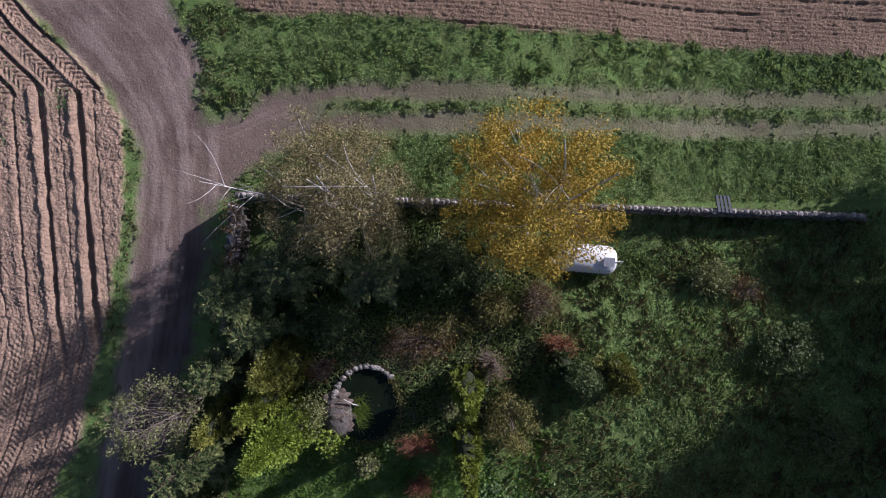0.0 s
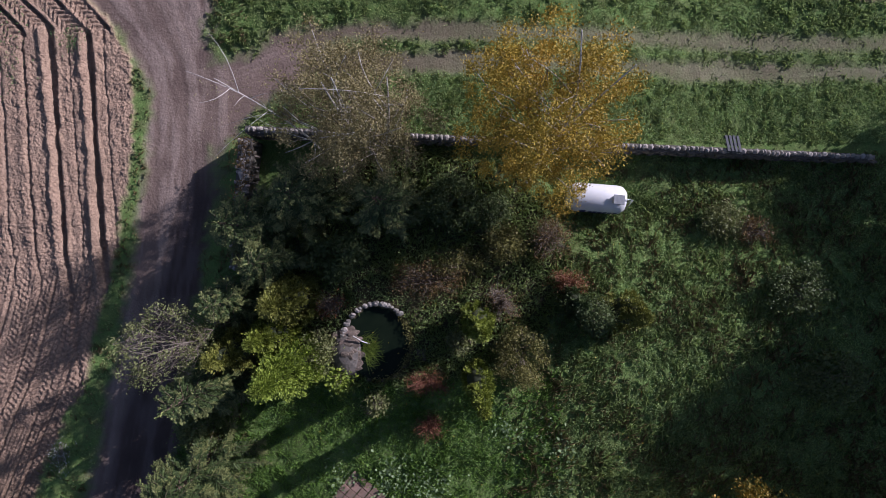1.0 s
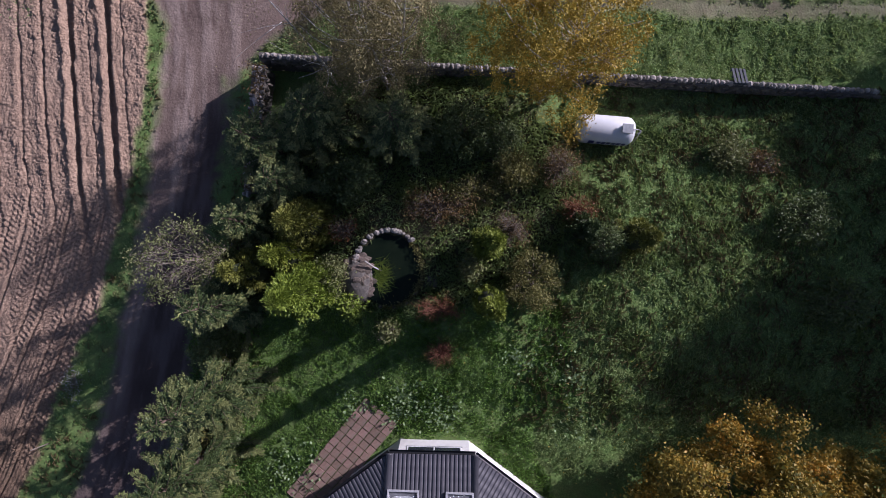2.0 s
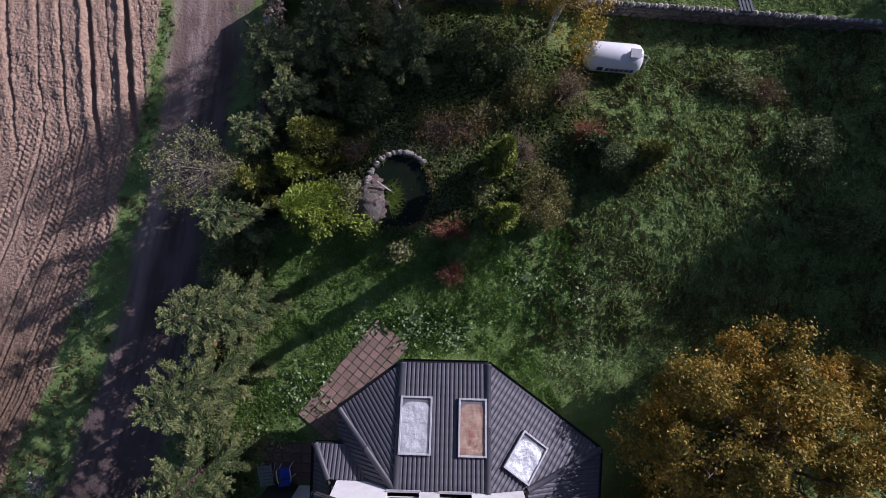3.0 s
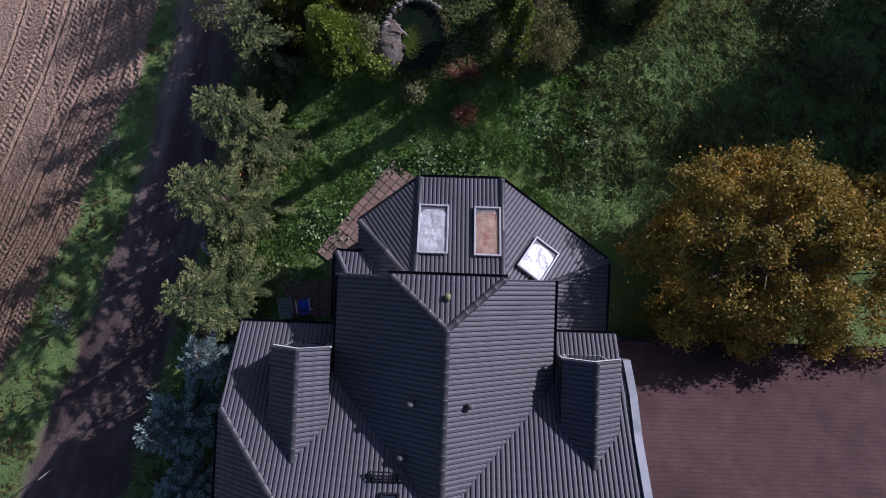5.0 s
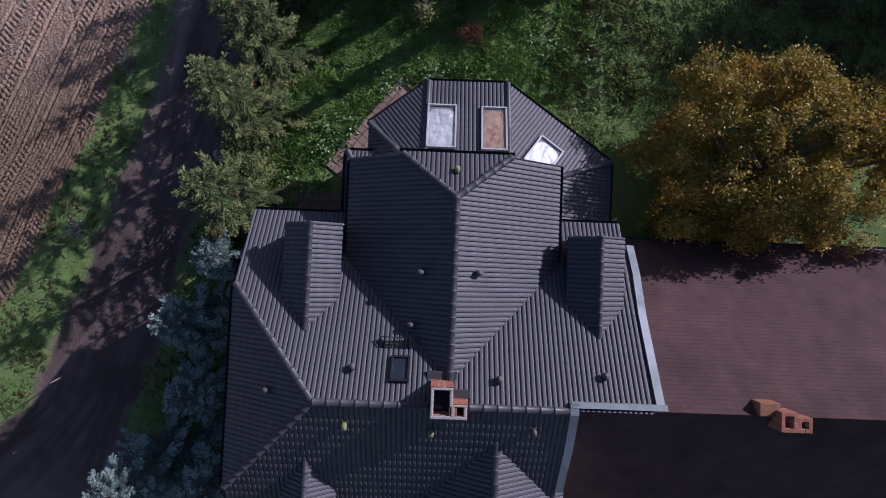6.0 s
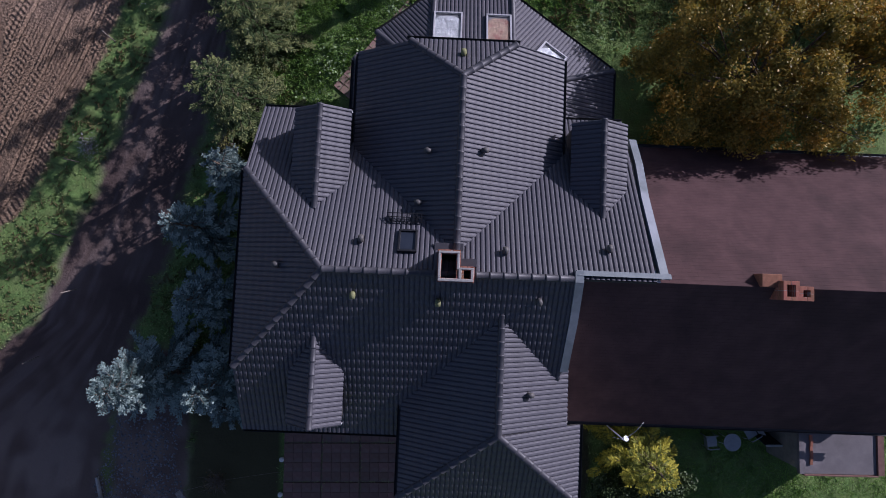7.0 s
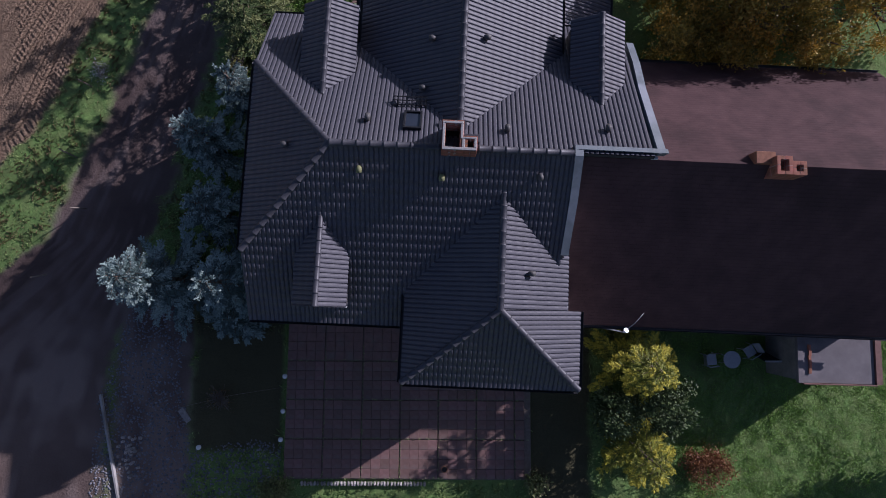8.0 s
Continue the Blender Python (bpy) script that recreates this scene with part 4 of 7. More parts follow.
# roof windows
def roof_window(origin, su, sv, width, length, parent, pane_mat, label, blind=None, frame_mat=None):
    """A framed pane on a slope: origin is its lower corner, su across and sv up the slope (unit vectors)."""
    su, sv = Vector(su).normalized(), Vector(sv).normalized()
    n = su.cross(sv)
    if n.z < 0:
        n = -n
    m = Matrix((su, sv, n)).transposed().to_4x4()
    m.translation = Vector(origin)
    w = empty("roof_window", m)
    w.parent = parent
    tagged(w, label)
    bm = bmesh.new()
    t = 0.07
    for lo, hi in (((0, 0, 0), (width, t, 0.12)), ((0, length - t, 0), (width, length, 0.12)), ((0, t, 0), (t, length - t, 0.12)), ((width - t, t, 0), (width, length - t, 0.12))):
        add_box(bm, lo, hi, 0.008)
    part("frame", bm, frame_mat or M_FRAME, w)
    gx, gy = 16, 22
    vs, fs = [], []
    for j in range(gy + 1):
        for i in range(gx + 1):
            x, y = t + (width - 2 * t) * i / gx, t + (length - 2 * t) * j / gy
            if blind:
                low = 0.13 + 0.22 * abs(2 * i / gx - 1) ** 5
                y = t + low + (length - 2 * t - low) * j / gy
            z = 0.062 + (0.03 * (vnoise(x, y, 5.0, 3 + width) - 0.5) if blind else 0.0)
            vs.append((x, y, float(z)))
    for j in range(gy):
        for i in range(gx):
            a = j * (gx + 1) + i
            fs.append((a, a + 1, a + gx + 2, a + gx + 1))
    part("blind" if blind else "pane", mesh_np("sheet", vs, fs, blind or pane_mat, True), None, w)
    if blind:
        part("reveal", boxed((t - 0.01, t - 0.01, 0.03), (width - t + 0.01, length - t + 0.01, 0.042)), M_REVEAL, w, "grey inner lining")
        gl = part("pane", boxed((t - 0.01, t - 0.01, 0.095), (width - t + 0.01, length - t + 0.01, 0.101)), pane_mat, w, "clear glass pane")
        gl.visible_shadow = False
    return w


M_GLASS = bpy.data.materials.new("clear_glass")
M_GLASS.use_nodes = True
gb = M_GLASS.node_tree.nodes["Principled BSDF"]
gb.inputs["Transmission Weight"].default_value, gb.inputs["Roughness"].default_value, gb.inputs["IOR"].default_value = 1.0, 0.02, 1.05
gb.inputs["Base Color"].default_value = (0.95, 0.97, 0.97, 1)

bay_up = Vector((0, VT - bNL[1], ZB1 - ZB0)).normalized()
zbay = lambda v: ZB0 + (bNL[1] - v) / (bNL[1] - VT) * (ZB1 - ZB0) + 0.03
LW = 2.0
roof_window((-0.28, 10.62, zbay(10.62)), (-1, 0, 0), bay_up, 1.16, LW, house, M_GLASS, "large roof window lined with silver foil", M_FOIL)
roof_window((1.7, 10.6, zbay(10.6)), (-1, 0, 0), bay_up, 1.02, LW, house, M_GLASS, "large roof window with a stained pinkish blind", M_BLIND)
e_dir = Vector((bE[0] - bNR[0], bE[1] - bNR[1], 0)).normalized()
e_in = Vector((e_dir.y, -e_dir.x, 0))
e_up = Vector((e_in.x, e_in.y, 0.433)).normalized()
e_at = lambda s, t: Vector((*bNR, ZB0 + 0.04)) + e_dir * s + Vector((e_in.x, e_in.y, 0.433)) * t
roof_window(e_at(3.49, 1.06), -e_dir, e_up, 1.12, 1.5, house, M_GLASS, "tilted roof window lined with silver foil", M_FOIL)
up_n = Vector((0, -1, K)).normalized()
roof_window((-1.53, 1.33, zm(1.33) + 0.02), (-1, 0, 0), up_n, 0.6, 0.82, house, M_GLASSDARK, "small dark roof window beside the chimney", frame_mat=M_GUTTER)


# roof ladder rack
def roof_rack(parent):
    r = tagged(empty("snow_rack"), "dark metal walkway grating on the roof")
    r.parent = parent
    bm = bmesh.new()
    for k in range(9):
        u = -2.5 + k * 0.13
        add_box(bm, (u, 1.62, zm(1.62) + 0.12), (u + 0.02, 1.92, zm(1.62) + 0.14))
    for v in (1.62, 1.77, 1.9):
        add_box(bm, (-2.55, v, zm(1.62) + 0.09), (-1.4, v + 0.025, zm(1.62) + 0.12))
    part("grating", bm, M_GUTTER, r)
    for u in (-2.4, -1.6):
        part("bracket", boxed((u, 1.6, zm(1.6) - 0.02), (u + 0.03, 1.94, zm(1.6) + 0.09)), M_GUTTER, r)


roof_rack(house)


# roof vents
def roof_vent(u, v, z, yaw, mat, parent):
    w = empty("roof_vent", pose(u, v, z, 0, 0, yaw))
    w.parent = parent
    tagged(w, "small hooded roof vent")
    bm = bmesh.new()
    tube(bm, [(0, 0, -0.05), (0, 0, 0.1)], [0.085, 0.075], 10)
    part("pipe", bm, mat, w)
    bm = bmesh.new()
    tube(bm, [(0, -0.06, 0.12), (0, 0.05, 0.13), (0, 0.16, 0.1)], [0.06, 0.1, 0.085], 10)
    part("hood", bm, mat, w)


M_VENT = material("weathered_vent_plastic", (0.06, 0.06, 0.06), (0.11, 0.10, 0.09), 9.0, 0.6)
M_VENTMOSS = material("mossy_vent_plastic", (0.14, 0.15, 0.06), (0.26, 0.26, 0.12), 9.0, 0.8)
for u, v, mt, yaw in ((-3.3, 0.95, M_VENT, 0), (1.25, 0.75, M_VENT, 0), (4.55, 0.95, M_VENT, 0), (-3.45, -0.72, M_VENTMOSS, 180), (-0.8, -0.85, M_VENTMOSS, 180), (2.35, -0.7, M_VENT, 180)):
    roof_vent(u, v, zm(v) + 0.02, yaw, mt, house)
roof_vent(UR - 1.0, 4.0, zw(1.0) + 0.02, 90, M_VENT, house)
roof_vent(UR - 1.25, 2.3, zw(1.25) + 0.02, 90, M_VENT, house)
roof_vent(UR + 0.75, 4.05, zw(0.75) + 0.02, -90, M_VENT, house)
roof_vent(UR, 7.3, zhip + 0.38, 0, M_VENTMOSS, house)
roof_vent(US + 1.0, -3.8, zs(1.0) + 0.02, -90, M_VENT, house)
roof_vent(-6.0, 0.1, zm(0) - 0.88, 90, M_VENT, house)

# chimneys
BRICK = None


def brick_mesh():
    global BRICK
    if BRICK is None:
        bm = boxed((-0.122, -0.058, -0.032), (0.122, 0.058, 0.032), 0.006)
        BRICK = bpy.data.meshes.new("brick")
        bm.to_mesh(BRICK)
        bm.free()
        BRICK.materials.append(M_BRICK)
    return BRICK


def chimney(name, shafts, z0, z1, parent, label, m=None):
    """Brick shafts with flues: each shaft is (u0, v0, u1, v1) outside; walls one brick wide, pieces set round."""
    c = tagged(empty(name, m), label, "" if parent else "chimney")
    c.parent = parent
    for u0, v0, u1, v1 in shafts:
        t = 0.115
        bm = bmesh.new()
        for lo, hi in (((u0 + 0.012, v0 + 0.012), (u1 - 0.012, v0 + t)), ((u0 + 0.012, v1 - t), (u1 - 0.012, v1 - 0.012)), ((u0 + 0.012, v0 + t), (u0 + t, v1 - t)), ((u1 - t, v0 + t), (u1 - 0.012, v1 - t))):
            add_box(bm, (*lo, z0), (*hi, z1 - 0.012))
        part("mortar", bm, M_MORTAR, c)
        part("flue", boxed((u0 + t - 0.002, v0 + t - 0.002, z0 + 0.1), (u1 - t + 0.002, v1 - t + 0.002, z1 - 0.7)), M_SOOT, c, "sooty flue bottom")
        rows = int((z1 - z0) / 0.075)
        for r in range(rows):
            z = z1 - 0.034 - r * 0.075
            if z < z0 + 0.03:
                break
            for side in range(4):
                L = (u1 - u0) if side < 2 else (v1 - v0)
                n = max(1, round(L / 0.255))
                st = L / n
                for k in range(n):
                    s = (k + 0.5) * st + (0.06 if r % 2 else -0.06) * (0 < k < n - 1)
                    p = {0: (u0 + s, v0 + 0.058), 1: (u0 + s, v1 - 0.058), 2: (u0 + 0.058, v0 + s), 3: (u1 - 0.058, v0 + s)}[side]
                    b = new("brick", brick_mesh())
                    b.parent = c
                    b.matrix_basis = pose(p[0], p[1], z, 0, 0, (0 if side < 2 else 90) + random.uniform(-1.5, 1.5)) @ Matrix.Diagonal(((st - 0.012) / 0.244, 1, 1, 1))
    return c


ch = chimney("chimney", [(-0.86, -0.24, -0.18, 0.72), (-0.18, -0.24, 0.24, 0.24)], 7.35, 8.3, house, "orange brick chimney with two open flues")
for lo, hi in (((-0.84, -0.22), (0.22, -0.13)), ((-0.84, 0.61), (-0.2, 0.68)), ((-0.84, -0.13), (-0.76, 0.61)), ((-0.28, 0.14), (-0.2, 0.61)), ((-0.2, 0.14), (0.22, 0.2)), ((-0.23, -0.13), (-0.14, 0.14)), ((0.14, -0.13), (0.22, 0.14))):
    part("rim", boxed((*lo, 8.29), (*hi, 8.325), 0.012), M_MORTAR, ch, "pale mortar rim")
part("apron", boxed((-0.98, 0.72, zm(0.75) - 0.02), (-0.06, 0.98, zm(0.75) + 0.05), 0.01), M_RIDGE, ch, "dark metal apron")
part("apron", boxed((-0.18, 0.245, zm(0.25) - 0.02), (0.36, 0.5, zm(0.25) + 0.05), 0.01), M_RIDGE, ch, "dark metal apron")

# flashing against the neighbour's roof
def strip(pts, width, thick, mat, parent, name="flashing"):
    bm = bmesh.new()
    rows = []
    for p in pts:
        p = Vector(p)
        w = Vector(width)
        rows.append([bm.verts.new(q) for q in (p, p + w, p + w - Vector((0, 0, thick)), p - Vector((0, 0, thick)))])
    for a, b in zip(rows, rows[1:]):
        for k in range(4):
            bm.faces.new((a[k], b[k], b[(k + 1) % 4], a[(k + 1) % 4]))
    bm.faces.new(rows[0]), bm.faces.new(rows[-1][::-1])
    bmesh.ops.recalc_face_normals(bm, faces=bm.faces[:])
    return part(name, bm, mat, parent, "pale zinc capping over the party wall")


strip([(UE + 0.08, 5.25, zm(5.25) + 0.1), (UE + 0.12, 4.2, zm(4.2) + 0.1), (UE + 0.06, 2.9, zm(2.9) + 0.1), (UE + 0.1, 0.1, ZR + 0.06)], (0.27, 0, -0.02), 0.25, M_FLASH, house)
strip([(3.42, 0.12, ZR + 0.08), (UE + 0.42, 0.12, ZR + 0.06)], (0, 0.16, -0.08), 0.1, M_FLASH, house)
strip([(3.36, 0.26, ZR + 0.07), (3.36, -0.1, ZR + 0.09), (3.4, -1.4, zm(1.4) + 0.1), (3.36, -3.1, zm(3.1) + 0.1)], (0.27, 0, -0.02), 0.3, M_FLASH, house)
prism("party_wall", [(3.4, -5.3), (3.62, -5.3), (3.62, 0), (3.4, 0)], -0.6, [4.6, 4.6, 7.7, 7.7], M_WALL, house)
prism("party_wall", [(UE, 0), (UE + 0.2, 0), (UE + 0.2, 5.2), (UE, 5.2)], -0.6, [7.6, 7.6, 4.75, 4.75], M_WALL, house)

# the neighbouring house with its red-brown roof
neighbour = tagged(empty("neighbour_house", HOUSE), "adjoining house with a plain red-brown shingle roof", "house")
KE, ZE = 0.8, 7.5
EN, ES, EU0, EU1 = 5.6, -5.55, 3.66, 17.6
def plain_slope(corners, parent, label):
    c = [Vector(p) for p in corners]
    n = (c[1] - c[0]).cross(c[2] - c[0]).normalized()
    n = -n if n.z < 0 else n
    bm = bmesh.new()
    top, low = [bm.verts.new(p) for p in c], [bm.verts.new(p - n * 0.14) for p in c]
    bm.faces.new(top), bm.faces.new(low[::-1])
    for k in range(len(c)):
        bm.faces.new((top[k], low[k], low[(k + 1) % len(c)], top[(k + 1) % len(c)]))
    bmesh.ops.recalc_face_normals(bm, faces=bm.faces[:])
    return part("roof_slope", bm, M_SHINGLE, parent, label)


def shingle_material():
    mat = material("red_brown_shingle_courses", (0.074, 0.042, 0.041), (0.105, 0.060, 0.058), 1.3, 0.9, 0.0, 0.0, stain=(0.060, 0.036, 0.035), stain_scale=0.5, spec=0.15)
    nt = mat.node_tree
    tc = nt.nodes.new("ShaderNodeTexCoord")
    br = nt.nodes.new("ShaderNodeTexBrick")
    br.inputs["Scale"].default_value = 1.0
    for k, v in (("Brick Width", 0.33), ("Row Height", 0.12), ("Mortar Size", 0.012), ("Mortar Smooth", 0.3)):
        br.inputs[k].default_value = v
    nt.links.new(tc.outputs["Object"], br.inputs["Vector"])
    bp = nt.nodes.new("ShaderNodeBump")
    bp.inputs["Distance"].default_value, bp.invert = 0.012, True
    nt.links.new(br.outputs["Fac"], bp.inputs["Height"])
    nt.links.new(bp.outputs[0], nt.nodes["Principled BSDF"].inputs["Normal"])
    return mat


M_SHINGLE = shingle_material()
M_OLDWALL = material("grey_old_render", (0.16, 0.15, 0.14), (0.26, 0.24, 0.22), 3.0, 0.9, 0.0, 0.003, 60.0)
plain_slope([(EU1, EN, ZE - KE * EN), (UE + 0.2, EN, ZE - KE * EN), (UE + 0.2, 0, ZE), (EU1, 0, ZE)], neighbour, "sunlit slope of red-brown shingles")
plain_slope([(EU0, ES, ZE + KE * ES), (EU1, ES, ZE + KE * ES), (EU1, 0, ZE), (EU0, 0, ZE)], neighbour, "shaded slope of red-brown shingles")
gutter((UE + 0.2, EN + 0.06, ZE - KE * EN - 0.02), (EU1, EN + 0.06, ZE - KE * EN - 0.02), neighbour)
gutter((EU0, ES - 0.06, ZE + KE * ES - 0.02), (EU1, ES - 0.06, ZE + KE * ES - 0.02), neighbour)
prism("wall", [(EU0, ES + 0.4), (EU1 - 0.4, ES + 0.4), (EU1 - 0.4, EN - 0.4), (UE + 0.25, EN - 0.4), (UE + 0.25, 0), (EU0, 0)], -1.2, 2.9, M_OLDWALL, neighbour)
chimney("chimney", [(9.75, -0.38, 10.25, 0.22), (10.25, -0.38, 10.7, 0.07)], 6.9, 7.85, neighbour, "orange brick chimney with two open flues")
part("chimney_base", boxed((9.25, 0.0, 6.9), (9.9, 0.42, 7.6), 0.02), M_BRICK, neighbour, "low brick block beside the chimney")


# ---- plants ----


def unit(v):
    return v / np.maximum(np.linalg.norm(v, axis=-1, keepdims=True), 1e-9)


def leaf_quads(pos, size, rng, flat=0.0, aspect=0.55, axis=None):
    """Folded leaves (two triangles each) at places, turned at random; flat 1 lays them level."""
    n = len(pos)
    d = unit(rng.normal(size=(n, 3)) * np.array([1, 1, 1 - 0.8 * flat])) if axis is None else unit(axis + rng.normal(size=(n, 3)) * 0.25)
    nn = unit(rng.normal(size=(n, 3)) * (1 - flat) + np.array([0, 0, 1.0]) * (0.5 + flat))
    s = unit(np.cross(d, nn))
    up = np.cross(s, d)
    L = (size * (0.6 + 0.8 * rng.rand(n)))[:, None]
    a, b = pos - d * L * 0.5, pos + d * L * 0.5
    l, r = pos + s * L * aspect * 0.5 + up * L * 0.08, pos - s * L * aspect * 0.5 + up * L * 0.08
    v = np.stack([a, r, b, l], 1).reshape(-1, 3)
    k = np.arange(n)[:, None] * 4
    f = np.concatenate([k + [0, 1, 2], k + [0, 2, 3]], 1).reshape(-1, 3)
    return v, f


def limb(bm, a, b, r0, r1, rng, sag=0.0, bend=0.12, n=5, sides=5):
    a, b = np.array(a, float), np.array(b, float)
    L = np.linalg.norm(b - a)
    off = rng.normal(size=3) * bend * L
    pts = [a + (b - a) * t + off * math.sin(math.pi * t) * 0.6 + np.array([0, 0, -sag * t * t * L]) for t in np.linspace(0, 1, n)]
    tube(bm, pts, list(np.linspace(r0, r1, n)), sides)
    return pts


def leafy_tree(name, label, base, top, crown, radii, leaves, size, leaf_mat, bark, trunk_r=0.09, limbs=22, clumps=70, spread=0.42, hollow=0.45, seed=1, hang=0.0, category="tree", twigs=True, stems=1, uneven=0.35, flat=0.2, extra=(), lumps=0, lump_r=0.8, twig_n=260):
    """A tapered trunk with limbs and twigs, and a crown of many single leaves in clumps; lumps gathers the clumps into billows."""
    rng = np.random.RandomState(seed)
    zb = on_ground(base[0], base[1]) - 0.08
    tree = tagged(empty(name, pose(base[0], base[1], zb)), label, category)
    o = np.array([base[0], base[1], zb])
    top, crown, radii = np.array(top, float) - o, np.array(crown, float) - o, np.array(radii, float)
    bm = bmesh.new()
    spines = []
    for s in range(stems):
        tp = top + (rng.normal(size=3) * [0.9, 0.9, 0.3] if s else 0)
        spines.append(limb(bm, (rng.normal() * 0.1 * (s > 0), rng.normal() * 0.1 * (s > 0), 0), tp, trunk_r, trunk_r * 0.18, rng, bend=0.05, n=8, sides=7))
    if lumps:
        ld = unit(rng.normal(size=(lumps, 3)) + [0, 0, 0.25])
        lc = crown + ld * radii * ((0.7 + 0.3 * rng.rand(lumps)) * (1 + uneven * (rng.rand(lumps) - 0.6)))[:, None]
        which = rng.randint(lumps, size=clumps)
        cl = lc[which] + unit(rng.normal(size=(clumps, 3)) + ld[which] * 0.8) * (lump_r * (0.6 + 0.5 * rng.rand(lumps)))[which][:, None]
    else:
        d = unit(rng.normal(size=(clumps, 3)))
        rad = hollow + (1 - hollow) * rng.rand(clumps) ** 0.6
        bump = 1 + uneven * (rng.rand(clumps) - 0.6)
        cl = crown + d * radii * (rad * bump)[:, None]
    for q, (ex, ey, ez) in enumerate(extra):
        cl[q] = np.array([ex, ey, ez]) - o
    cl[:, 2] = np.maximum(cl[:, 2], 0.35)
    order = rng.permutation(clumps)
    ends = []
    for k in order[:limbs]:
        sp = spines[rng.randint(len(spines))]
        h = np.clip((cl[k][2] - 1.0 * np.hypot(*(cl[k] - top)[:2])) / max(top[2], 0.1), 0.25, 0.92)
        i = min(int(h * (len(sp) - 1)), len(sp) - 2)
        fr = h * (len(sp) - 1) - i
        st = sp[i] * (1 - fr) + sp[i + 1] * fr
        pts = limb(bm, st, cl[k], trunk_r * 0.38 * (1.15 - h), 0.011, rng, bend=0.1)
        ends += [(pts[j], pts[-1]) for j in (2, 3, 4)]
    part("trunk", bm, bark, tree)
    if twigs:
        tw = bmesh.new()
        for q in range(min(twig_n, clumps * 3)):
            p, e = ends[rng.randint(len(ends))]
            k = cl[rng.randint(clumps)]
            t = p + unit((k - p)[None])[0] * (0.3 + 0.6 * rng.rand()) + rng.normal(size=3) * 0.12 - np.array([0, 0, hang * rng.rand() * 0.6])
            tube(tw, [p, (p + t) / 2 + rng.normal(size=3) * 0.04, t], [0.011, 0.008, 0.004], 3, False)
        tagged(part("branchwork", tw, M_TWIG, tree), kind="stuff")
    which = rng.randint(clumps, size=leaves)
    pos = cl[which] + rng.normal(size=(leaves, 3)) * spread * (0.5 + 0.8 * rng.rand(clumps))[which][:, None]
    if hang:
        pos[:, 2] -= hang * rng.rand(leaves) ** 2
    pos = pos[pos[:, 2] > 0.1]
    part("crown", mesh_np("crown", *leaf_quads(pos, size, rng, flat), leaf_mat), None, tree)
    return tree


def sprigs(a, b, w, rng):
    """Needle twigs from a to b: folded blades, ridged along the middle, w half wide."""
    n = len(a)
    d = b - a
    ax = unit(np.cross(d, np.array([0, 0, 1.0]) + rng.normal(size=(n, 3)) * 0.35))
    mid = a + d * 0.55
    w = np.asarray(w)[:, None]
    low = np.array([0, 0, -0.55]) * w
    v = np.stack([a, mid + ax * w + low, b, mid - ax * w + low], 1).reshape(-1, 3)
    k = np.arange(n)[:, None] * 4
    return v, np.concatenate([k + [0, 1, 2], k + [0, 2, 3]], 1).reshape(-1, 3)


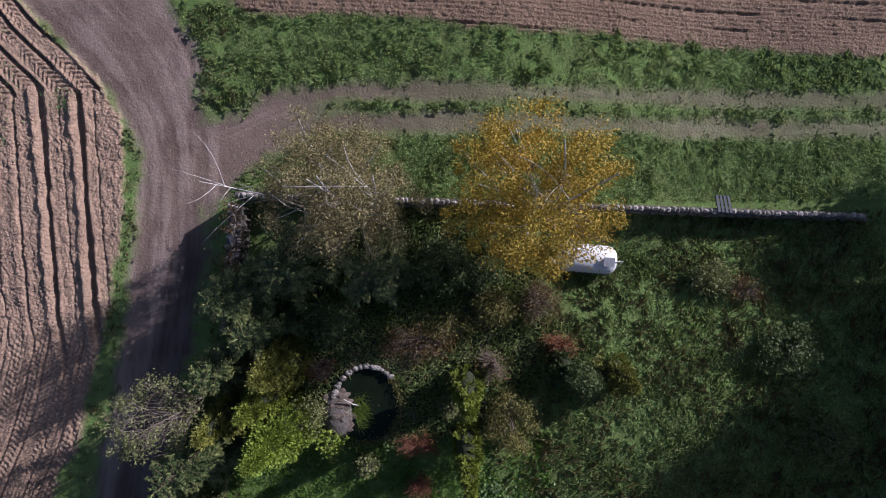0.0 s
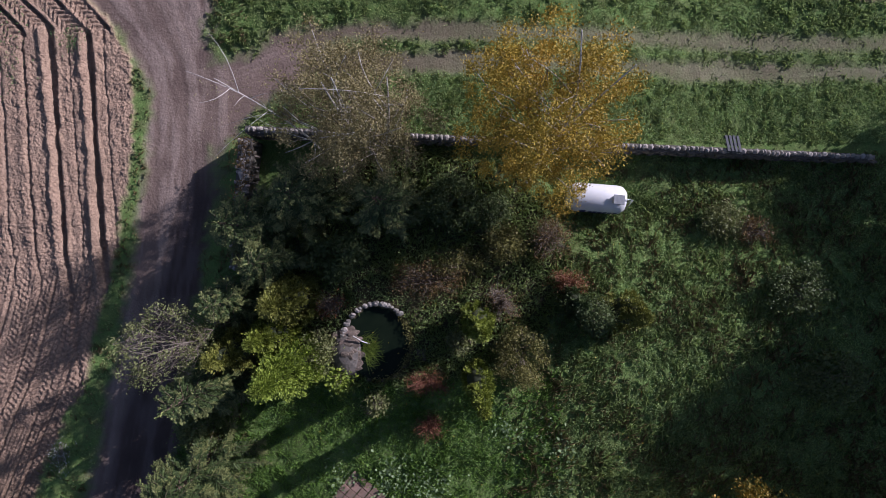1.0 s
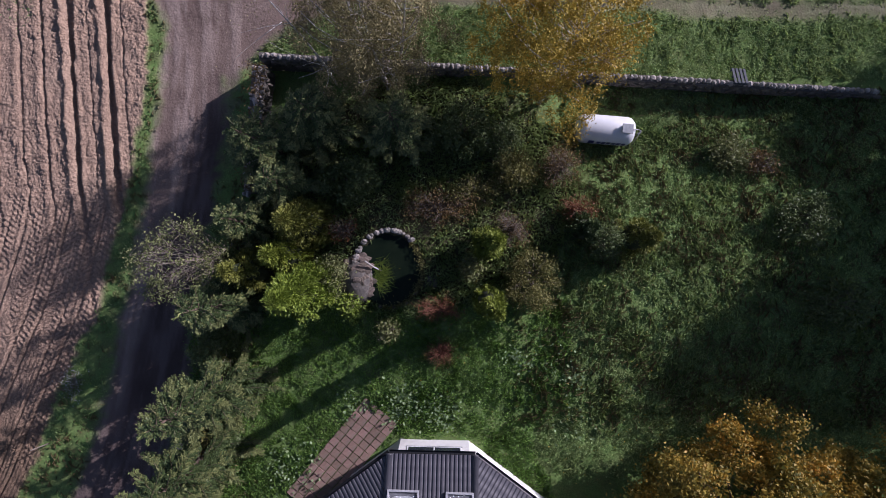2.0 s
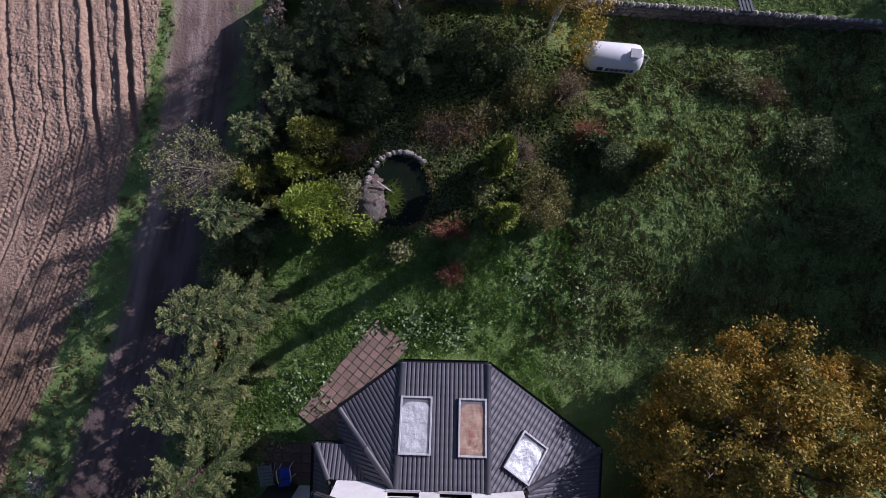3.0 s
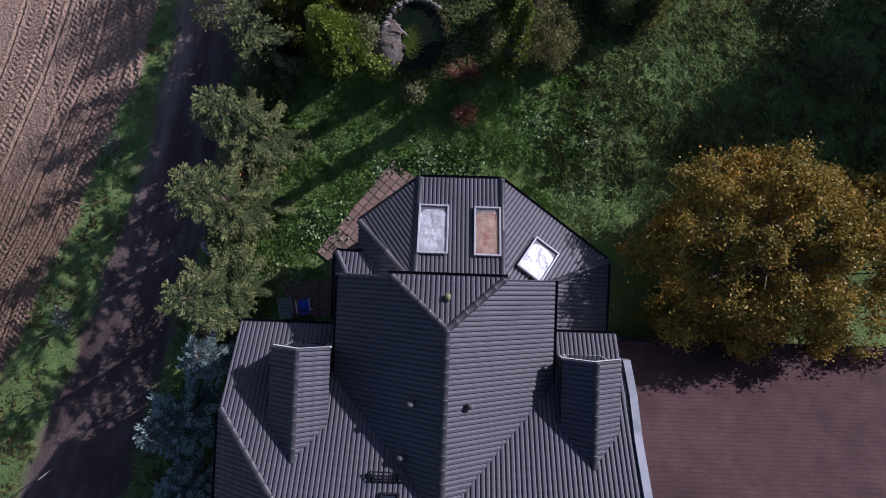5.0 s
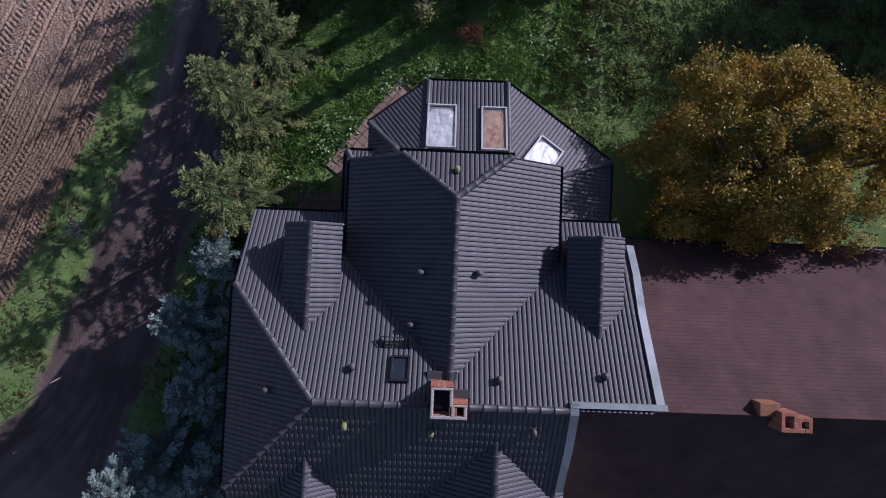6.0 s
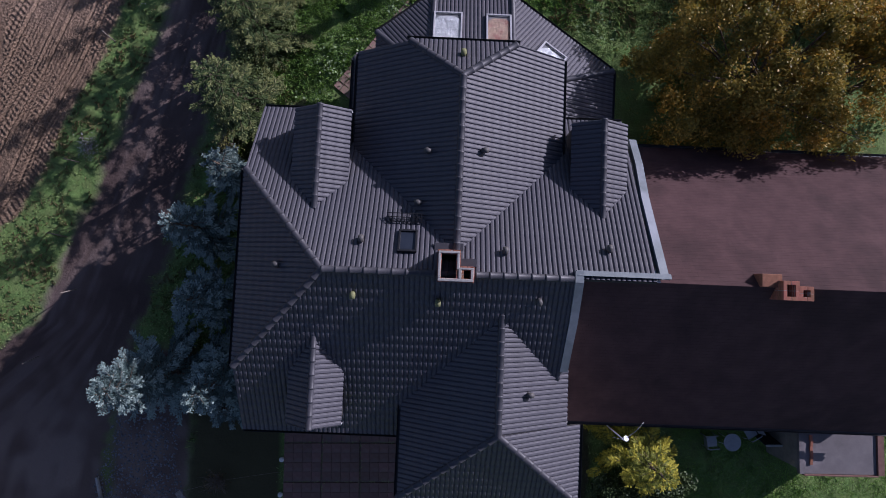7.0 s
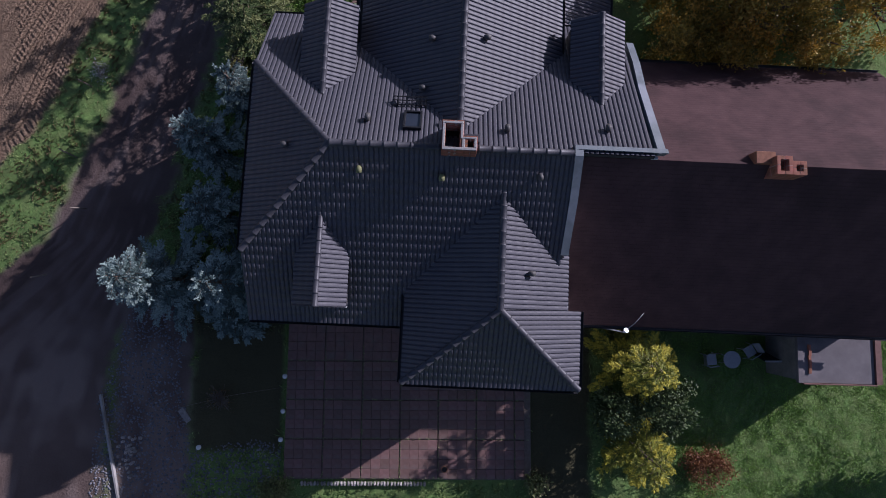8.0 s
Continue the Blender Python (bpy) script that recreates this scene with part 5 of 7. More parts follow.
def spruce(name, label, base, h, r, mat, seed, lean=(0, 0), whorl=0.2, droop=0.25, category="tree", low=0.35, twig=0.24, thick=1.0, tips=None):
    """A conifer: straight trunk, layers of narrow boughs, each feathered with side shoots that carry shorter needle twigs; the youngest shoots may be paler."""
    rng = np.random.RandomState(seed)
    zb = on_ground(*base) - 0.08
    tree = tagged(empty(name, pose(base[0], base[1], zb, lean[1], lean[0])), label, category)
    bm = bmesh.new()
    tube(bm, [(0, 0, 0), (0, 0, h * 0.5), (0, 0, h * 0.97)], [0.035 * h ** 0.8 + 0.03, 0.02 * h ** 0.8 + 0.015, 0.008], 7)
    A, B, W, Y = [], [], [], []

    def add(a, b, w, young):
        A.append(a), B.append(b), W.append(w), Y.append(young)

    z, a0 = low, rng.rand() * 6.28
    while z < h * 0.97:
        t = (z - low) / (h - low)
        R = r * (1 - t) ** 0.72 * (0.85 + 0.3 * rng.rand()) + 0.1
        nb = 4 if t > 0.5 else 5
        a0 += 2.4
        for k in range(nb):
            ang = a0 + 6.28 * (k + rng.normal() * 0.13) / nb
            L = R * (0.7 + 0.5 * rng.rand())
            d = np.array([math.cos(ang), math.sin(ang), 0.0])
            s = np.array([-d[1], d[0], 0.0])
            rise = 0.5 * t - 0.05 + rng.normal() * 0.12
            z0 = z + rng.normal() * 0.08
            curve = lambda q: np.array([0, 0, z0]) + np.outer(q, d) * L + np.outer(L * (rise * q - droop * q * q + 0.5 * droop * q ** 3), [0, 0, 1.0]) + np.outer(0.07 * L * np.sin(q * 3 + ang * 5), s)
            if L > 0.4:
                tube(bm, list(curve(np.array([0, 0.5, 0.85]))), [0.018, 0.011, 0.005], 3, False)
            m = max(5, int(L / 0.07))
            q = np.linspace(0.2, 1.0, m)
            sp = curve(q)
            reach = np.minimum(twig, L * 0.3) * (0.35 + 0.75 * np.sin(np.pi * np.clip(0.1 + q * 0.78, 0, 1))) * (0.5 + 0.8 * rng.rand(m))
            young = q + rng.normal(size=m) * 0.12 > 0.72
            add(sp[:-1], sp[1:] + (sp[1:] - sp[:-1]) * 0.6, np.full(m - 1, 0.03 * thick), young[1:])
            for side in (-1, 1):
                tip = sp + (s * side * 0.75 + d * 0.8) * reach[:, None] + rng.normal(size=(m, 3)) * [0.02, 0.02, 0.04] - np.outer(reach * 0.12, [0, 0, 1.0])
                add(sp, tip, (0.024 + 0.012 * rng.rand(m)) * thick, young)
                for f in (0.35, 0.7):
                    st = sp + (tip - sp) * f
                    for g in (-1, 1):
                        way = unit(tip - sp) * 0.75 + np.cross(unit(tip - sp), [0, 0, 1.0]) * g * 0.75
                        add(st, st + way * (reach * 0.42 * (1.2 - f))[:, None] + rng.normal(size=(m, 3)) * 0.015, (0.017 + 0.010 * rng.rand(m)) * thick, young)
        z += whorl * (0.7 + 0.6 * rng.rand())
    up = np.linspace(h * 0.9, h, 5)
    add(np.stack([up * 0, up * 0, up - 0.04], 1), np.stack([rng.normal(size=5) * 0.06, rng.normal(size=5) * 0.06, up + 0.12], 1), np.full(5, 0.025), np.ones(5, bool))
    part("trunk", bm, M_BARK, tree)
    me = mesh_np("crown", *sprigs(np.concatenate(A), np.concatenate(B), np.concatenate(W), rng), mat)
    if tips:
        me.materials.append(tips)
        me.polygons.foreach_set("material_index", np.repeat(np.concatenate(Y), 2).astype(np.int32))
    part("crown", me, None, tree)
    return tree


def scaly(name, label, base, h, r, mat, seed, n=5200, size=0.16, peak=1.6, top_off=(0, 0), lumps=0.25, category="tree", low=0.1):
    """A dense thuja or cypress: upright sprays over an uneven pointed column, with an added opaque dark core."""
    rng = np.random.RandomState(seed)
    zb = on_ground(*base) - 0.06
    tree = tagged(empty(name, pose(base[0], base[1], zb)), label, category)
    bm = bmesh.new()
    tube(bm, [(0, 0, 0), (top_off[0] * 0.5, top_off[1] * 0.5, h * 0.5), (top_off[0], top_off[1], h * 0.93)], [0.08, 0.05, 0.01], 7)
    part("trunk", bm, M_BARK, tree)
    # added solid core: blocks light and stands for shade between the sprays
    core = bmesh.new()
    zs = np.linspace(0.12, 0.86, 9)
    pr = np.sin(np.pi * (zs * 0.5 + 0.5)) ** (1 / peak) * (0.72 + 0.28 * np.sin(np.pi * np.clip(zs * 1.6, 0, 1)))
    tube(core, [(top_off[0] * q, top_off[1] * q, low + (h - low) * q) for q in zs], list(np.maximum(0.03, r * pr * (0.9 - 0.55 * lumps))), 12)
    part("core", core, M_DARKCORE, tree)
    K = max(40, n // 70)
    tc, ac = 1 - (1 - rng.rand(K)) ** 1.5, rng.rand(K) * 2 * math.pi
    tc[:3] = (0.95, 0.98, 0.9)
    prof = np.sin(np.pi * np.clip(tc * 0.5 + 0.5, 0, 1)) ** (1 / peak) * (0.72 + 0.28 * np.sin(np.pi * np.clip(tc * 1.6, 0, 1)))
    rc = r * prof * (1 + lumps * (rng.rand(K) - 0.6))
    cen = np.stack([np.cos(ac) * rc + top_off[0] * tc, np.sin(ac) * rc + top_off[1] * tc, low + (h - low) * tc], 1)
    w = rng.randint(K, size=n)
    puff = (0.14 + 0.16 * rng.rand(K))[w][:, None] * min(1.0, 0.3 + 0.5 * r)
    off = rng.normal(size=(n, 3)) * 0.45
    pos = cen[w] + off * puff * np.array([1, 1, 1.25])
    pos[:, 2] = np.clip(pos[:, 2], 0.05, h)
    outw = np.stack([np.cos(ac), np.sin(ac), np.zeros(K)], 1)[w]
    ax = unit(outw * 0.75 + off * 0.7 + np.array([0, 0, 0.45]))
    part("crown", mesh_np("crown", *leaf_quads(pos, size * 1.08, rng, 0.0, 0.5, ax), mat), None, tree)
    return tree


def bush(name, label, base, h, r, mat, seed, n=2200, size=0.09, stems=26, stem_mat=None, ry=None, clumps=30, spread=0.22, flat=0.2, category="shrub", stem_out=1.0):
    """A shrub: many thin stems from the ground and leaves in clumps."""
    rng = np.random.RandomState(seed)
    ry = ry or r
    zb = on_ground(*base) - 0.05
    b = tagged(empty(name, pose(base[0], base[1], zb)), label, category)
    bm = bmesh.new()
    d = unit(rng.normal(size=(clumps, 3)))
    cl = d * np.array([r, ry, h * 0.5]) * (0.4 + 0.6 * rng.rand(clumps) ** 0.5)[:, None] * 0.85 + np.array([0, 0, h * 0.52])
    cl[:, 2] = np.maximum(cl[:, 2], 0.12)
    for k in range(stems):
        c = cl[k % clumps]
        e = c * stem_out + rng.normal(size=3) * 0.12
        tube(bm, [rng.normal(size=3) * [0.15 * r, 0.15 * ry, 0], e * [0.45, 0.45, 0.62] + rng.normal(size=3) * 0.05, e], [0.014, 0.010, 0.004], 4, False)
        for _ in range(2):
            q = e * (0.6 + 0.3 * rng.rand())
            tube(bm, [q, q + rng.normal(size=3) * 0.16 + [0, 0, 0.1]], [0.006, 0.003], 3, False)
    part("branchwork", bm, stem_mat or M_TWIG, b)
    if n:
        w = rng.randint(clumps, size=n)
        pos = cl[w] + rng.normal(size=(n, 3)) * spread * np.array([1, 1, 0.8])
        pos = pos[pos[:, 2] > 0.03]
        part("foliage", mesh_np("foliage", *leaf_quads(pos, size, rng, flat), mat), None, b)
    return b


# birches by the north wall
leafy_tree("birch_tree", "half-bare birch with white limbs and thin olive leaves", (-3.35, 0.85), (-3.6, 1.7, 7.4), (-3.6, 1.6, 4.7), (2.65, 2.5, 3.0), 50000, 0.07, L_BIRCHOLIVE, M_BIRCHBARK, 0.09, 52, 170, 0.2, 0.25, 3, hang=1.2, stems=3, twig_n=420)
leafy_tree("birch_tree", "yellow-leaved birch with white trunk beside the gas tank", (3.15, 0.1), (3.0, 2.4, 8.7), (2.95, 1.35, 5.1), (3.0, 2.8, 3.4), 42000, 0.085, L_BIRCHYELLOW, M_BIRCHBARK, 0.085, 34, 230, 0.19, 0.3, 5, hang=1.0, stems=2, extra=((4.5, -0.5, 2.3), (4.7, -1.0, 2.2), (4.4, -1.3, 2.0), (4.2, -1.6, 1.6), (4.8, -0.8, 2.7), (4.3, -0.2, 2.8), (4.0, -1.0, 2.4), (3.6, -1.3, 2.2), (3.2, -0.9, 2.4)))


def leaning_birch():
    rng = np.random.RandomState(9)
    b = (-5.6, 0.95)
    z = on_ground(*b) - 0.05
    t = tagged(empty("birch_tree", pose(b[0], b[1], z)), "thin leaning bare birch with a white trunk", "tree")
    bm = bmesh.new()
    pts = [np.array(p) for p in ((0, 0, 0), (-0.12, 0.25, 1.5), (-0.38, 0.45, 3.6), (-0.7, 0.52, 6.0), (-0.98, 0.55, 8.0))]
    tube(bm, pts, [0.055, 0.046, 0.034, 0.02, 0.006], 8)
    for i, q in ((1, 10), (2, 12), (3, 14)):
        for _ in range(5):
            f = rng.rand()
            s = pts[i] * (1 - f) + pts[i + 1] * f
            e = s + np.array([-0.45 + rng.normal() * 0.5, 0.1 + rng.normal() * 0.5, 0.5 + 0.4 * rng.rand()])
            limb(bm, s, e, 0.012, 0.003, rng, bend=0.1)
    limb(bm, pts[1], pts[1] + np.array([-1.1, -0.5, 0.1]), 0.025, 0.006, rng)
    limb(bm, pts[1] * 0.9, pts[1] + np.array([-0.1, -1.2, 0.2]), 0.022, 0.006, rng)
    part("trunk", bm, M_BIRCHBARK, t)
    pos = np.array(pts[3])[None] + rng.normal(size=(500, 3)) * [0.9, 0.8, 0.7]
    part("crown", mesh_np("crown", *leaf_quads(pos, 0.05, rng), L_BIRCHOLIVE), None, t)


leaning_birch()

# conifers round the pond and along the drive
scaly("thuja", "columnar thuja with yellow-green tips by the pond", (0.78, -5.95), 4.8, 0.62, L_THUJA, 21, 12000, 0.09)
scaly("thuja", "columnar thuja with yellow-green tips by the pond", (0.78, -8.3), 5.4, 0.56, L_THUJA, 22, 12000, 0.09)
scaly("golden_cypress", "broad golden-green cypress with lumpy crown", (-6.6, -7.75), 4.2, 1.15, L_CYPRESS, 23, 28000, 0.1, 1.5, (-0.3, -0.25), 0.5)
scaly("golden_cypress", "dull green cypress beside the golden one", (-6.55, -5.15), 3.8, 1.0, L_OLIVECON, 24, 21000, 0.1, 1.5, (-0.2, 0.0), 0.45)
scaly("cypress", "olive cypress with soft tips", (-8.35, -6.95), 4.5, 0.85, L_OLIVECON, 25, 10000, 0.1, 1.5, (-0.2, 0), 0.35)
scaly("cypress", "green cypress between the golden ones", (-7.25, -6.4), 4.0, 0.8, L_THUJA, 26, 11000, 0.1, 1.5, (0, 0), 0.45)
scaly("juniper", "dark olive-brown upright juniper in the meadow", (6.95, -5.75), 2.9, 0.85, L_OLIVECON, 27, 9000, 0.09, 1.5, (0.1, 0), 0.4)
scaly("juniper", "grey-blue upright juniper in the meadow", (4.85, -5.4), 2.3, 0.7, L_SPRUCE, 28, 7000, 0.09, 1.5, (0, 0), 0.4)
spruce("fir_tree", "green fir at the corner of the drive", (-8.7, -5.1), 4.4, 1.1, L_SPRUCE, 31, tips=L_SPRUCETIP)
spruce("spruce_tree", "green spruce leaning over the drive wall", (-9.45, -8.25), 5.6, 1.45, L_SPRUCE, 32, tips=L_SPRUCETIP)
spruce("spruce_tree", "green spruce between lawn and drive", (-10.05, -11.75), 6.6, 1.75, L_SPRUCE, 33, low=0.5, tips=L_SPRUCETIP)
spruce("spruce_tree", "green spruce between lawn and drive", (-10.8, -14.7), 6.6, 1.75, L_SPRUCE, 34, low=0.5, tips=L_SPRUCETIP)
spruce("spruce_tree", "bushy green spruce between lawn and drive", (-11.1, -18.4), 6.2, 1.95, L_SPRUCE, 35, low=0.5, tips=L_SPRUCETIP)
for x, y, h, r, words in ((-7.9, -2.2, 5.2, 1.5, "dark green spruce inside the stone wall"), (-6.0, -1.1, 4.7, 1.6, "dark spruce in the shaded corner of the garden"),
                          (-2.9, -1.3, 4.0, 1.8, "grey-green spruce under the half-bare birch"), (-7.4, -3.6, 3.9, 1.4, "dark green spruce by the drive")):
    spruce("spruce_tree", words, (x, y), h, r, L_SPRUCE, 50 + int(h * 10), tips=L_SPRUCETIP)
spruce("blue_spruce", "young blue spruce beside the house", (-12.0, -21.0), 3.5, 1.25, L_BLUESPRUCE, 36, tips=L_BLUETIP)
spruce("blue_spruce", "blue spruce in the shade of the house", (-13.0, -23.65), 4.5, 1.5, L_BLUESPRUCE, 37, tips=L_BLUETIP)
spruce("blue_spruce", "blue spruce in the shade of the house", (-12.7, -26.6), 3.9, 1.5, L_BLUESPRUCE, 38, tips=L_BLUETIP)
spruce("blue_spruce", "tall blue spruce with a sunlit top", (-14.2, -29.65), 6.6, 2.0, L_BLUESPRUCE, 39, tips=L_BLUETIP)
spruce("blue_spruce", "blue spruce with a sunlit tip", (-11.25, -29.8), 6.1, 1.7, L_BLUESPRUCE, 40, tips=L_BLUETIP)
spruce("blue_spruce", "low blue spruce by the garden bed", (-11.9, -31.3), 2.6, 1.2, L_BLUESPRUCE, 42, tips=L_BLUETIP)

spruce("golden_conifer", "golden thread-leaved conifer behind the house", (5.6, -33.05), 5.2, 1.8, L_GOLD, 43, droop=0.5, low=0.3, twig=0.3, tips=L_GOLDTIP)
spruce("golden_conifer", "golden-green thread-leaved conifer behind the house", (5.9, -36.9), 3.9, 1.7, L_GOLD, 44, droop=0.5, low=0.3, twig=0.3, tips=L_GOLDTIP)
leafy_tree("bird_cherry_tree", "half-bare small tree with pale yellow-green leaves", (-9.1, -6.5), (-10.6, -6.7, 4.9), (-10.6, -6.6, 3.5), (1.6, 1.5, 1.3), 4200, 0.085, L_PALE, M_TWIG, 0.05, 70, 110, 0.14, 0.75, 7, twig_n=330)
leafy_tree("maple_tree", "large broad maple in orange and green autumn leaf", (10.7, -17.2), (10.7, -17.0, 6.2), (10.9, -16.95, 3.3), (5.25, 4.0, 3.1), 112000, 0.125, L_MAPLE, M_BARK, 0.17, 40, 760, 0.2, 0.35, 12, uneven=0.22, lumps=130, lump_r=0.7, flat=0.0)
leafy_tree("maple_tree", "orange-leaved maple beyond the first one", (16.8, -16.6), (16.8, -16.6, 5.6), (16.9, -16.6, 3.2), (2.9, 3.0, 2.6), 24000, 0.125, L_MAPLE, M_BARK, 0.14, 26, 200, 0.2, 0.55, 18, lumps=30, lump_r=0.7, flat=0.0)
# tall trees along the eastern boundary, whose shade lies over the meadow
for k, (x, y, h, r) in enumerate(((23.4, -1.0, 3.0, 1.8), (23.6, -4.0, 7.3, 2.4), (23.8, -8.4, 8.6, 2.8), (24.9, 3.4, 3.5, 2.0))):
    leafy_tree("boundary_tree", "tall dark green tree on the eastern boundary", (x, y), (x, y, h), (x, y, h * 0.58), (r, r, h * 0.42), int(2000 * h), 0.24, L_DEEPGREEN, M_BARK, 0.18, 14, 70, 0.6, 0.4, 60 + k, twigs=False)
# out of view, added to cast shade on the lawn's corner
leafy_tree("lawn_shade_tree", "unseen tree added beyond the lawn for its shade", (21.0, -36.6), (21, -36.6, 4.6), (21, -36.6, 2.9), (1.7, 1.7, 1.8), 6000, 0.25, L_DEEPGREEN, M_BARK, 0.14, 12, 50, 0.5, 0.4, 70, twigs=False)

# shrubs: place, height, radius, leaves, colour, words
for k, (x, y, h, r, n, size, mat, stem, name, label, ry) in enumerate((
    (2.65, -7.45, 2.6, 1.25, 6000, 0.06, L_OLIVE, M_TWIG, "olive_shrub", "round olive-brown shrub beside the thujas", 1.45),
    (3.9, -2.75, 1.9, 0.95, 2600, 0.06, L_BROWN, M_TWIG, "brown_shrub", "half-bare brown shrub under the birch", 1.1),
    (4.75, -4.55, 1.3, 1.0, 800, 0.07, L_RED, M_REDTWIG, "red_shrub", "rust-red autumn shrub in the meadow", 0.6),
    (5.6, -5.85, 2.4, 0.9, 2600, 0.07, L_DEEPGREEN, M_TWIG, "dark_shrub", "dark green shrub in the shade", 0.9),
    (-1.2, -4.45, 1.1, 1.9, 4200, 0.06, L_BROWN, M_TWIG, "brown_shrub", "spreading brown shrub above the pond", 0.85),
    (0.2, -3.9, 1.0, 1.2, 1800, 0.06, L_OLIVE, M_TWIG, "olive_shrub", "low olive shrub above the pond", 0.8),
    (1.9, -5.3, 1.5, 0.8, 900, 0.06, L_BROWN, M_TWIG, "bare_shrub", "thin pinkish bare shrub beside the thuja", 1.0),
    (-1.2, -8.7, 0.9, 1.25, 500, 0.07, L_RED, M_REDTWIG, "red_shrub", "arching rust-red shrub in front of the pond", 0.55),
    (-1.2, -10.6, 0.8, 0.8, 300, 0.06, L_RED, M_REDTWIG, "bare_shrub", "bare reddish shrub beside the lawn", 0.6),
    (0.1, -7.0, 0.8, 0.5, 700, 0.09, L_PALE, M_TWIG, "pale_shrub", "pale leafy plant between the thujas", 0.5),
    (-4.9, -8.6, 0.9, 0.65, 900, 0.1, L_CYPRESS, M_TWIG, "yellow_shrub", "small yellow-leaved shrub by the stones", 0.5),
    (-3.4, -9.6, 0.6, 0.45, 500, 0.1, L_PALE, M_TWIG, "pale_shrub", "pale leafy plant at the path's end", 0.4),
    (-5.2, -5.4, 1.6, 0.7, 450, 0.08, L_RED, M_TWIG, "red_shrub", "small red-leaved shrub among the conifers", 0.6),
    (-5.6, -7.3, 1.6, 0.6, 1300, 0.08, L_PALE, M_TWIG, "grey_shrub", "grey-green shrub beside the cypress", 0.9),
    (-0.2, -1.2, 1.7, 1.5, 4600, 0.09, L_DEEPGREEN, M_TWIG, "dark_shrub", "dark green shrub in the shaded garden", 1.2),
    (-4.8, -3.4, 2.3, 1.3, 4600, 0.09, L_DEEPGREEN, M_TWIG, "dark_shrub", "dark green shrub behind the pond", 0.9),
    (2.0, -3.0, 1.3, 1.0, 2400, 0.08, L_OLIVE, M_TWIG, "olive_shrub", "loose olive shrub in broken shade", 0.9),
    (1.4, -1.6, 1.2, 1.0, 2200, 0.08, L_DEEPGREEN, M_TWIG, "dark_shrub", "dark green shrub below the birch", 0.9),
    # next four: shrubs added only to keep sun off the drive
    (-10.2, -10.1, 2.6, 0.9, 4600, 0.08, L_DEEPGREEN, M_TWIG, "shade_shrub", "dark shrub added under the spruces to shade the drive", 1.1),
    (-10.2, -13.4, 1.2, 0.6, 2600, 0.08, L_DEEPGREEN, M_TWIG, "shade_shrub", "dark shrub added under the spruces to shade the drive", 1.2),
    (-11.3, -16.4, 2.3, 0.7, 4600, 0.08, L_DEEPGREEN, M_TWIG, "shade_shrub", "dark shrub added under the spruces to shade the drive", 1.2),
    (-9.3, -7.0, 3.0, 0.9, 4600, 0.08, L_DEEPGREEN, M_TWIG, "shade_shrub", "dark shrub added between the fir and the spruce", 1.0),
    (11.9, -1.9, 1.0, 1.2, 2200, 0.09, L_PALE, M_TWIG, "pale_shrub", "pale sprawling shrub in the meadow", 0.8),
    (13.2, -2.4, 0.9, 0.9, 1300, 0.08, L_BROWN, M_TWIG, "brown_shrub", "dry brown weeds in the meadow", 0.7),
    (14.6, -5.0, 1.3, 1.6, 3000, 0.09, L_DEEPGREEN, M_TWIG, "dark_shrub", "dark shrub in the shaded meadow", 1.3),
    (15.6, -8.6, 1.3, 1.7, 3000, 0.09, L_DEEPGREEN, M_TWIG, "dark_shrub", "dark shrub in the shaded meadow", 1.3),
    (6.6, -34.6, 4.0, 1.5, 8000, 0.09, L_SPRUCE, M_TWIG, "dark_shrub", "dark green shrub between the golden ones", 1.4),
    (4.8, -35.2, 3.4, 1.2, 5600, 0.09, L_SPRUCE, M_TWIG, "dark_shrub", "dark green shrub behind the house", 1.1),
    (9.2, -37.7, 1.5, 1.3, 3600, 0.08, L_RED, M_REDTWIG, "red_shrub", "rust-red shrub at the lawn's edge", 1.0),
    (1.6, -38.6, 0.9, 0.45, 700, 0.1, L_PALE, M_TWIG, "pale_shrub", "small pale shrub below the patio", 0.4),
    (-10.2, -39.0, 0.8, 0.7, 1200, 0.09, L_PALE, M_TWIG, "pale_shrub", "small sunlit shrub below the patio", 0.6),
    (2.6, -33.6, 0.8, 0.35, 400, 0.08, L_PALE, M_TWIG, "pale_shrub", "small shrub at the corner of the house", 0.3),
    (-12.9, -35.0, 0.6, 0.7, 160, 0.07, L_BROWN, M_TWIG, "bare_shrub", "small bare shrub in the shaded bed", 0.5),
    (-17.0, -12.0, 0.3, 0.35, 260, 0.05, L_FLOWER, M_TWIG, "white_flowers", "pale flowering weeds on the verge", 0.9),
    (-19.1, -19.7, 0.35, 0.3, 300, 0.05, L_FLOWER, M_TWIG, "white_flowers", "pale flowering weeds on the verge", 0.5),
)):
    thin = mat in (L_BROWN, L_RED)
    bush(name, label, (x, y), h, r, mat, 100 + k, int(n * (0.55 if thin else 1.1)), size * 1.3, 130 if thin else 34, stem, ry, 46, 0.17)


